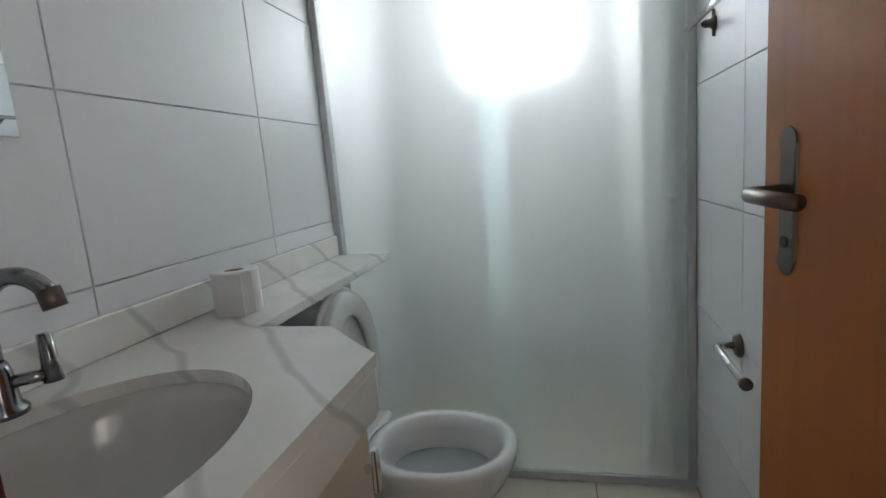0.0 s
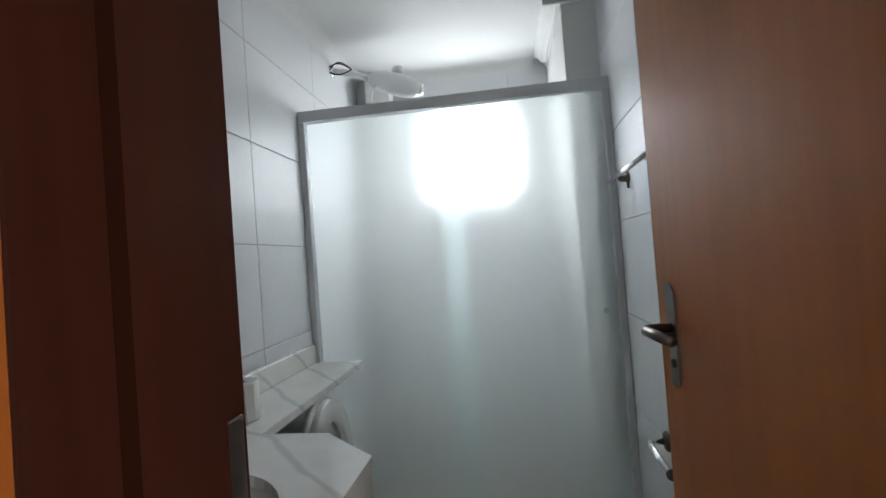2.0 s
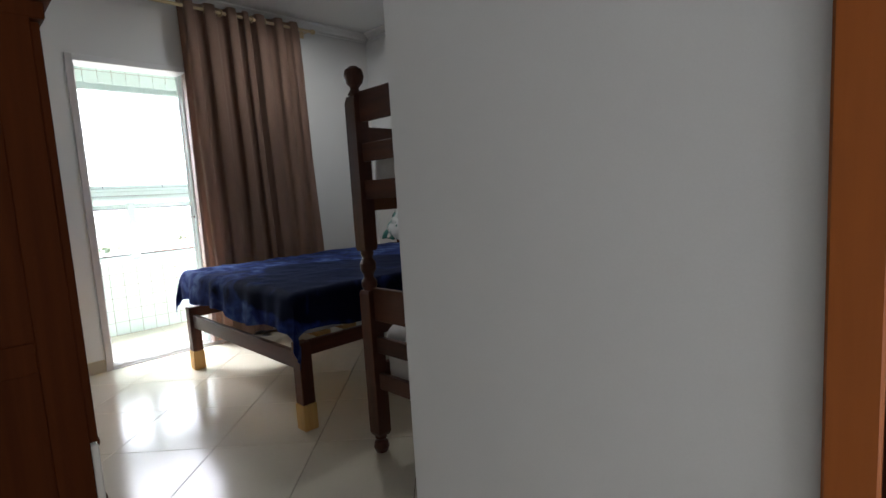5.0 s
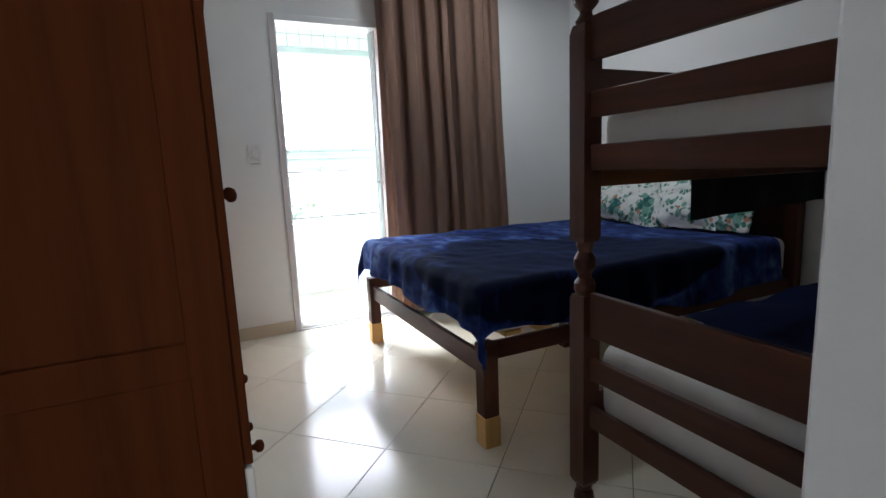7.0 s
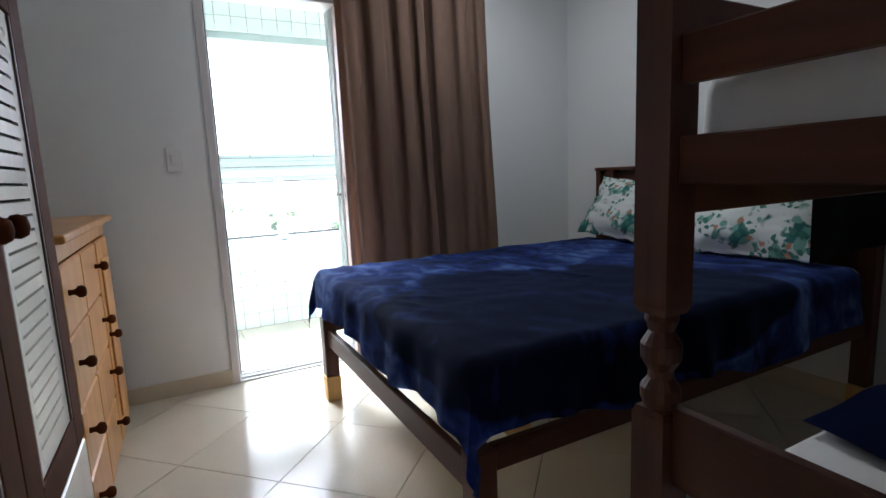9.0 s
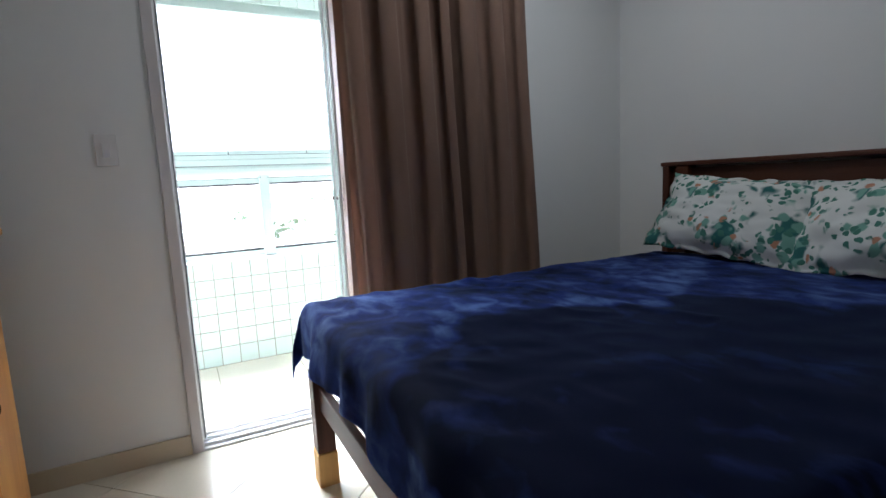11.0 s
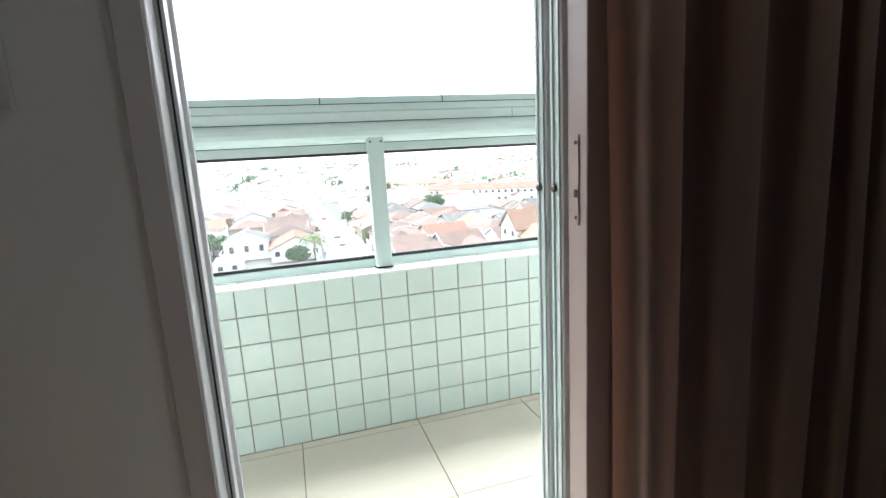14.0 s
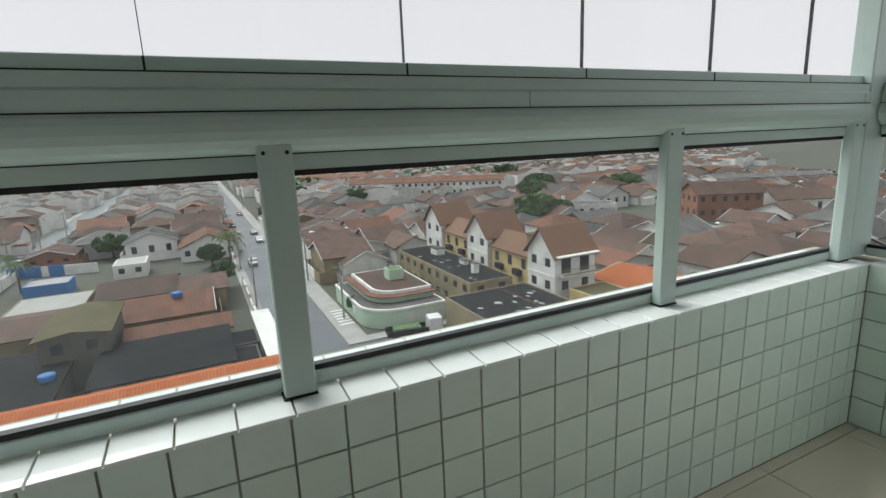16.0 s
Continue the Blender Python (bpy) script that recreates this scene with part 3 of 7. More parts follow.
def shower_head():
    h = thing("electric_shower_head", "white plastic electric shower head on a wall arm", "shower head", (-0.42, 2.2, 2.12))
    a, b = Vector((-0.25, 0.0, 0.085)), Vector((0.012, 0.0, -0.005))
    along = Matrix.Translation(a) @ (b - a).to_track_quat("Z", "Y").to_matrix().to_4x4()
    n = (b - a).length
    body = lathe(bmesh.new(), [(0.022, 0), (0.040, 0.02), (0.052, 0.07), (0.056, 0.14), (0.054, 0.20), (0.046, 0.245), (0.030, n)], 24, along)
    part("body", body, PLASTIC, h, "", True)
    part("spray_plate", lathe(bmesh.new(), [(0.029, n + 0.001), (0.026, n + 0.010), (0.010, n + 0.012)], 20, along), CHROME, h, "pale spray plate", True)
    part("cap", lathe(bmesh.new(), [(0.030, 0), (0.030, 0.03), (0.020, 0.04)], 18, pose(-0.10, 0, 0.085)), PLASTIC, h, "", True)
    part("arm", tube(bmesh.new(), [(-0.438, -0.02, 0.135), (-0.38, -0.015, 0.125), (-0.32, -0.005, 0.108), (-0.245, 0.0, 0.083)], 0.017), PLASTIC, h, "", True)
    part("wall_rose", lathe(bmesh.new(), [(0.034, 0), (0.034, 0.006), (0.018, 0.012)], 20, pose(-0.439, -0.02, 0.135, 0, 90, 0)), CHROME, h, "chrome wall rose", True)
    part("hose", tube(bmesh.new(), [(-0.20, -0.03, 0.05), (-0.235, -0.03, 0.0), (-0.25, -0.02, -0.10), (-0.25, -0.01, -0.28)], 0.006, 8), PLASTIC, h, "", True)
    for dz, bow in ((0.0, 0.025), (0.012, 0.030), (0.028, 0.015)):
        loop = [(-0.438 + 0.115 * q, -0.05 - 0.02 * math.sin(3.1 * q), 0.12 + dz * (1 - q) + bow * math.sin(math.pi * q) * (1 if dz else -1)) for q in np.linspace(0, 1, 9)]
        part("wire", tube(bmesh.new(), loop, 0.0032, 8), SHADOWGAP, h, "thin dark wire", True)


shower_head()


def bath_window():
    w = tagged(thing("window_1", "small white aluminium shower window with bright daylight behind", "window", (-0.22, 2.68, 1.61)), kind="structure")
    bm = B(-0.249, -0.06, 0.001, -0.225, 0.0, 0.499)
    box(bm, 0.225, -0.06, 0.001, 0.249, 0.0, 0.499)
    box(bm, -0.225, -0.06, 0.001, 0.225, 0.0, 0.025)
    box(bm, -0.225, -0.06, 0.475, 0.225, 0.0, 0.499)
    part("window_frame", bm, ALU, w)


bath_window()


def vanity():
    # Counter with a chamfered corner and an oval hole, running on as a narrow shelf over the toilet.
    c = thing("marble_counter", "white veined marble washbasin counter with a narrow shelf", "counter", (0, 0, 0))
    outer = [(-0.858, 0.115), (-0.335, 0.115), (-0.335, 0.40), (-0.335, 0.705), (-0.395, 0.762), (-0.478, 0.848), (-0.56, 0.851), (-0.645, 0.853), (-0.648, 1.690), (-0.858, 1.690)]
    bm = bmesh.new()
    ring = [(-0.60 + 0.19 * math.cos(a), 0.38 + 0.255 * math.sin(a)) for a in np.linspace(0, 2 * math.pi, 41)[:-1]]
    for z in (0.880,):
        edges = []
        for loop in (outer, ring):
            vs = [bm.verts.new((x, y, z)) for x, y in loop]
            edges += [bm.edges.new((vs[k], vs[(k + 1) % len(vs)])) for k in range(len(vs))]
        bmesh.ops.triangle_fill(bm, use_beauty=True, edges=edges)
    r = bmesh.ops.extrude_face_region(bm, geom=list(bm.faces))
    bmesh.ops.translate(bm, verts=[v for v in r["geom"] if isinstance(v, bmesh.types.BMVert)], vec=(0, 0, -0.022))
    part("slab", bm, MARBLE, c)
    part("apron", B(-0.357, 0.116, 0.778, -0.338, 0.706, 0.857, bevel=0.003), MARBLE, c)
    part("apron_end", B(-0.858, 0.707, 0.80, -0.40, 0.722, 0.857, bevel=0.002), MARBLE, c)
    part("backsplash", B(-0.8595, 0.116, 0.8805, -0.842, 1.69, 0.955, bevel=0.003), MARBLE, c, "veined marble upstand")
    b = thing("washbasin", "oval undermounted grey-white ceramic basin", "basin", (-0.60, 0.38, 0.857))
    bm = bmesh.new()
    prof = [(1.06, -0.001), (0.99, -0.001), (0.96, -0.03), (0.88, -0.08), (0.70, -0.115), (0.40, -0.13), (0.08, -0.135), (0.08, -0.147), (0.46, -0.143), (0.76, -0.128), (0.95, -0.09), (1.03, -0.03)]
    loft(bm, [[(0.19 * k * math.cos(a), 0.255 * k * math.sin(a), h) for a in np.linspace(0, 2 * math.pi, 41)[:-1]] for k, h in prof + prof[:1]], cap=False)
    part("bowl", bm, BASIN, b, "", True)
    part("drain", rod(bmesh.new(), (0, 0, -0.146), (0, 0, -0.131), 0.024), CHROME, b, "chrome drain", True)
    f = thing("basin_tap", "chrome swan-neck tap with a lever", "tap", (-0.795, 0.470, 0.88))
    part("base", lathe(bmesh.new(), [(0.030, 0), (0.030, 0.008), (0.022, 0.016), (0.019, 0.06), (0.015, 0.075)], 20), TAP_METAL, f, "", True)
    arc = [(0, 0, 0.06), (0, 0, 0.11), (0, 0, 0.145)] + [(0.046 - 0.046 * math.cos(a), 0.010 * a, 0.145 + 0.048 * math.sin(a)) for a in np.linspace(0.1, 2.75, 14)]
    part("spout", tube(bmesh.new(), arc, 0.0125, 14), TAP_METAL, f, "", True)
    e = Vector(arc[-1])
    part("aerator", rod(bmesh.new(), e + Vector((-0.003, 0, 0.008)), e + Vector((0.005, 0, -0.018)), 0.0150), STEEL, f, "dark tap nozzle", True)
    bm = tube(bmesh.new(), [(0.005, 0.0, 0.045), (0.03, 0.022, 0.046), (0.048, 0.036, 0.047)], 0.009, 10)
    rod(bm, (0.050, 0.038, 0.035), (0.046, 0.040, 0.105), 0.013, 0.009)
    part("lever", bm, TAP_METAL, f, "dulled chrome lever", True)
    v = thing("vanity_cabinet", "beige laminate vanity cabinet under the basin", "cabinet", (-0.86, 0.116, 0.0))
    part("carcass", B(0.002, 0.0, 0.06, 0.475, 0.585, 0.705), CABINET, v)
    part("end_panel", B(0.002, 0.586, 0.06, 0.478, 0.589, 0.775, bevel=0.001), CABINET, v)
    # Recessed foot, with the shade under the cabinet painted near-black.
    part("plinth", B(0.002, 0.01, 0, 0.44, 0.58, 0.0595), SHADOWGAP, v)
    for k in range(2):
        y = 0.004 + k * 0.293
        d = part("door", B(0.4765, y, 0.065, 0.498, y + 0.287, 0.766, bevel=0.0015), CABINET, v)
        hy = y + (0.262 if k else 0.03)
        bm = B(0.4985, hy - 0.006, 0.685, 0.514, hy + 0.006, 0.700, bevel=0.002)
        box(bm, 0.514, hy - 0.010, 0.655, 0.522, hy + 0.010, 0.730, bevel=0.002)
        part("handle", bm, CHROME, d, "square chrome pull")


vanity()


def paper_roll():
    p = thing("toilet_paper_roll", "white toilet paper roll standing on the marble shelf", "paper roll", (-0.765, 0.965, 0.8805))
    rng = random.Random(5)
    pts = [(0.052 + rng.uniform(-0.0015, 0.0015)) for _ in range(28)]
    bm = bmesh.new()
    rings = []
    for h, k, inner in ((0.0, 0.97, 0), (0.004, 1, 0), (0.05, 1.01, 0), (0.096, 1, 0), (0.100, 0.96, 0), (0.098, 0.42, 1), (0.0, 0.42, 1), (0.0, 0.97, 0)):
        rings.append([((0.052 * k if inner else pts[j] * k) * math.cos(j * 2 * math.pi / 28), (0.052 * k if inner else pts[j] * k) * math.sin(j * 2 * math.pi / 28), h) for j in range(28)])
    part("paper", loft(bm, rings, cap=False), PAPER, p)
    bm = loft(bmesh.new(), [[(r * math.cos(a), r * math.sin(a), h) for a in np.linspace(0, 2 * math.pi, 25)[:-1]] for r, h in ((0.0215, 0.001), (0.0215, 0.097), (0.0195, 0.097), (0.0195, 0.001), (0.0215, 0.001))], cap=False)
    part("core", bm, CARD, p, "grey card tube", True)
    bm = B(0.0, -0.054, 0.002, 0.053, -0.051, 0.098)
    part("loose_sheet", bm, PAPER, p)


paper_roll()


def toilet():
    t = thing("toilet", "white ceramic toilet with seat and lid raised", "toilet", (-0.86, 1.265, 0))

    def oval(cx, a, b, z, back=0.0, n=36):
        out = []
        for k in range(n):
            w = 2 * math.pi * k / n
            x, y = math.cos(w), math.sin(w)
            kx = a if x > 0 else a * 0.9
            out.append((cx + kx * (abs(x) ** 0.92) * (1 if x > 0 else -1), b * (abs(y) ** 0.9) * (1 if y > 0 else -1), z))
        return out
    prof = [(0.34, 0.20, 0.125, 0.0), (0.34, 0.195, 0.12, 0.03), (0.36, 0.16, 0.105, 0.12), (0.40, 0.17, 0.115, 0.20), (0.44, 0.205, 0.155, 0.29), (0.455, 0.225, 0.185, 0.36), (0.455, 0.230, 0.190, 0.388),
            (0.455, 0.226, 0.186, 0.40), (0.455, 0.205, 0.165, 0.402), (0.455, 0.188, 0.148, 0.396), (0.455, 0.180, 0.140, 0.36), (0.445, 0.150, 0.115, 0.27), (0.43, 0.10, 0.075, 0.20), (0.42, 0.05, 0.04, 0.17)]
    part("bowl", loft(bmesh.new(), [oval(*p) for p in prof]), CERAMIC, t, "", True)
    part("water", loft(bmesh.new(), [oval(0.452, 0.156, 0.119, 0.304), oval(0.452, 0.157, 0.120, 0.305)]), WATER, t, "still grey water")
    bm = B(0.02, -0.18, 0.36, 0.26, 0.18, 0.40, bevel=0.015, segments=3)
    box(bm, 0.08, -0.10, 0.0, 0.28, 0.10, 0.365, bevel=0.02, segments=2)
    part("back_deck", bm, CERAMIC, t, "", True)
    bm = B(0.012, -0.19, 0.405, 0.165, 0.19, 0.74, bevel=0.02, segments=3)
    tank = part("cistern", bm, CERAMIC, t, "", True)
    part("cistern_lid", B(0.008, -0.195, 0.742, 0.170, 0.195, 0.772, bevel=0.008, segments=2), CERAMIC, tank, "", True)

    def upright(n, sx, sz, x0, x1, hole=0.0):
        """A raised oval seat (with a hole) or lid, leaning back a little."""
        def pts(k, x):
            return [(x - 0.05 * (sz * (1 + k * math.sin(w))) , sx * k * math.cos(w), 0.425 + sz * (1 + k * math.sin(w)) * 1.0) for w in np.linspace(0, 2 * math.pi, n + 1)[:-1]]
        if hole:
            rings = [pts(1, x0), pts(1.0, x1 - 0.004), pts(0.97, x1), pts(hole + 0.03, x1), pts(hole, x1 - 0.004), pts(hole, x0), pts(1, x0)]
            return loft(bmesh.new(), rings, cap=False)
        return loft(bmesh.new(), [pts(0.98, x0), pts(1, x0 + 0.003), pts(1, x1 - 0.003), pts(0.97, x1)])
    part("lid", upright(40, 0.185, 0.216, 0.205, 0.222), PLASTIC, t, "", True)
    part("seat", upright(40, 0.180, 0.208, 0.226, 0.246, 0.66), PLASTIC, t, "", True)
    for y in (-0.075, 0.075):
        part("hinge", rod(bmesh.new(), (0.225, y - 0.02, 0.418), (0.225, y + 0.02, 0.418), 0.013), CHROME, t, "chrome seat hinge", True)


toilet()


def wall_fittings():
    r = thing("towel_rack", "chrome towel rail on the tiled wall", "towel rail", (0.39, 1.52, 1.49))
    for y in (0.0, -0.4):
        rose = lathe(bmesh.new(), [(0.020, 0), (0.020, 0.005), (0.012, 0.010), (0.010, 0.028)], 18, pose(-0.0005, y, 0, 0, -90, 0))
        part("bracket", rose, STEEL, r, "dark metal bracket", True)
        part("bracket_screw", rod(bmesh.new(), (-0.004, y, -0.034), (-0.004, y, 0.034), 0.004), STEEL, r)
    part("bar", rod(bmesh.new(), (-0.058, -0.47, 0.0), (-0.058, 0.045, 0.0), 0.008), CHROME, r, "", True)
    for y in (0, -0.4):
        part("arm", rod(bmesh.new(), (-0.03, y, 0), (-0.058, y, 0), 0.007), CHROME, r, "", True)
    h = thing("paper_holder", "chrome toilet paper holder with a round wall plate", "paper holder", (0.39, 1.30, 0.672))
    part("wall_plate", lathe(bmesh.new(), [(0.030, 0), (0.030, 0.006), (0.024, 0.012), (0.012, 0.014)], 24, pose(-0.0005, 0, 0, 0, -90, 0)), STEEL, h, "aged metal wall plate", True)
    part("arm", tube(bmesh.new(), [(-0.008, 0, 0), (-0.045, 0.0, 0), (-0.055, -0.008, 0), (-0.058, -0.03, 0), (-0.058, -0.215, -0.005)], 0.009, 12), CHROME, h, "", True)
    part("end_stop", rod(bmesh.new(), (-0.058, -0.213, -0.005), (-0.058, -0.222, -0.005), 0.014), STEEL, h, "", True)
    m = thing("mirror", "frameless wall mirror above the washbasin", "mirror", (-0.859, 0.115, 1.27))
    glassm = material("mirror_silver", (0.86, 0.88, 0.88), 0.015, metal=1.0)
    part("mirror_glass", B(0.0, 0, 0, 0.005, 0.503, 0.75, bevel=0.001), glassm, m)


wall_fittings()


# Balcony door.
def balcony_door():
    d = tagged(thing("door_2", "white aluminium sliding balcony door slid open", "sliding door", (0, 0, 0)), kind="structure")
    bm = B(-4.564, 0.046, 0, -4.394, 0.090, 2.189, bevel=0.002)
    for x, w in ((-4.548, 0.008), (-4.470, 0.016)):
        box(bm, x - w, 0.090, 0.02, x + w, 0.104, 2.14)
    part("jamb", bm, DOOR_ALU, d)
    part("jamb_cover", B(-4.3935, 0.046, 0, -4.3895, 0.086, 2.189, bevel=0.001), COVER_ALU, d, "greyish cover strip of the door frame")
    part("jamb_seal", B(-4.4535, 0.096, 0.03, -4.4518, 0.099, 2.13), SEAL, d)
    bm = B(-4.564, 1.508, 0, -4.392, 1.549, 2.189, bevel=0.003)
    part("jamb", bm, DOOR_ALU, d)
    bm = B(-4.564, 0.0865, 2.146, -4.392, 1.5075, 2.189, bevel=0.003)
    part("head", bm, DOOR_ALU, d)
    bm = B(-4.564, 0.0865, -0.011, -4.392, 1.5075, 0.010, bevel=0.002)
    for x in (-4.53, -4.48, -4.42):
        box(bm, x - 0.004, 0.09, 0.010, x + 0.004, 1.505, 0.024)
    part("sill_track", bm, DOOR_ALU, d, "grooved aluminium floor track")
    for x0, x1, mat, y0 in ((-4.452, -4.384, BROWN_ALU, 0.792), (-4.508, -4.462, DOOR_ALU, 0.786), (-4.560, -4.516, DOOR_ALU, 0.780)):
        bm = B(x0, y0, 0.026, x1, y0 + 0.055, 2.143, bevel=0.002)
        box(bm, x0, 1.45, 0.026, x1, 1.505, 2.143, bevel=0.002)
        box(bm, x0, y0 + 0.055, 0.026, x1, 1.45, 0.10)
        box(bm, x0, y0 + 0.055, 2.08, x1, 1.45, 2.143)
        leaf = part("door_leaf", bm, mat, d)
        xm = (x0 + x1) / 2
        if mat is BROWN_ALU:
            part("leaf_panel", B(xm - 0.01, y0 + 0.056, 0.101, xm + 0.01, 1.449, 2.079), BROWN_ALU, leaf)
            part("latch_plate", B(xm - 0.009, y0 - 0.003, 0.975, xm + 0.009, y0 - 0.0005, 1.15, bevel=0.001), BROWN_ALU, leaf, "taupe latch plate")
            bm = B(xm - 0.005, y0 - 0.0045, 1.03, xm + 0.005, y0 - 0.0032, 1.045)
            for z in (0.99, 1.135):
                rod(bm, (xm, y0 - 0.0045, z), (xm, y0 - 0.0032, z), 0.004, seg=10)
            part("latch_slot", bm, SEAL, leaf)
        else:
            p = part("leaf_glass", B(xm - 0.003, y0 + 0.0555, 0.1005, xm + 0.003, 1.4495, 2.0795), PANE, leaf)
            p.visible_shadow = False
            bm = bmesh.new()
            for s in (0.012, -0.012):
                box(bm, xm + s - 0.004, y0 - 0.004, 0.03, xm + s + 0.004, y0 - 0.0005, 2.14)
            part("brush_seal", bm, ALU, leaf)
            part("catch", lathe(bmesh.new(), [(0.009, 0), (0.009, 0.004), (0.006, 0.007)], 14, pose(xm, y0 - 0.0045, 1.045, 90)), STEEL, leaf, "small dark catch", True)


balcony_door()


def curtain():
    c = thing("curtain", "brown pleated grommet curtain drawn beside the balcony door", "curtain", (-4.27, 0.755, 0.0))
    n, h = 260, 34
    bm = bmesh.new()
    grid = []
    # Uneven pleats: two overlapping lengths of cloth that meet in a deep fold.
    folds = [0.9, 1.2, 1.0, 0.55, 1.1, 1.0, 0.9]
    edges = [sum(folds[:k]) / sum(folds) for k in range(len(folds) + 1)]
    for k in range(h + 1):
        v = k / h
        z = 0.05 + 2.60 * v
        w = 0.995 + 0.085 * (1 - v) ** 0.7 + 0.006 * math.sin(7 * v)
        lean = 0.040 * (1 - v) ** 0.8
        row = []
        for j in range(n + 1):
            u = j / n
            q = max(i for i in range(len(folds)) if u >= edges[i] - 1e-9)
            f = (u - edges[q]) / (edges[q + 1] - edges[q])
            ph = 2 * math.pi * f
            amp = 0.036 * (0.75 + 0.4 * folds[q]) * (0.85 + 0.15 * math.sin(2.3 * q + 3 * v))
            deep = math.exp(-((u - edges[4]) / 0.018) ** 2)
            x = -amp * math.cos(ph) + 0.010 * (1 - v) * math.sin(1.7 * q + 2 * ph * 0.5 + 4 * v) - 0.050 * deep
            x += 0.004 * math.sin(9 * v + 2.1 * q)
            y = lean + u * (w - lean) + 0.014 * math.sin(2 * ph) + 0.006 * (1 - v) * math.sin(5 * v + 1.9 * q)
            row.append(bm.verts.new((x, y, z)))
        grid.append(row)
    for k in range(h):
        for j in range(n):
            bm.faces.new((grid[k][j], grid[k][j + 1], grid[k + 1][j + 1], grid[k + 1][j]))
    bmesh.ops.solidify(bm, geom=list(bm.faces), thickness=0.003)
    part("cloth", bm, CURTAIN, c, "", True)
    for j in range(8):
        u = (j + 0.5) / 8
        part("grommet", lathe(bmesh.new(), [(0.020, -0.003), (0.029, -0.003), (0.029, 0.003), (0.020, 0.003)], 18, pose(0.0, u * 0.99, 2.605, 90, 0, 20 * (-1) ** j)), POLE, c, "pale gold ring", True)
    p = thing("curtain_pole", "pale gold curtain pole above the balcony door", "curtain pole", (-4.27, -0.25, 2.605))
    part("pole", rod(bmesh.new(), (0, -0.02, 0), (0, 2.12, 0), 0.0125), POLE, p, "", True)
    for y in (-0.03, 2.13):
        part("finial", lathe(bmesh.new(), [(0.012, -0.02), (0.02, -0.008), (0.022, 0.004), (0.014, 0.016), (0.004, 0.022)], 16, pose(0, y, 0, 90)), POLE, p, "", True)
    for y in (0.12, 2.09):
        bm = B(-0.126, y - 0.02, -0.03, -0.118, y + 0.02, 0.03, bevel=0.002)
        rod(bm, (-0.119, y, 0), (-0.010, y, 0), 0.006)
        part("bracket", bm, POLE, p)


curtain()


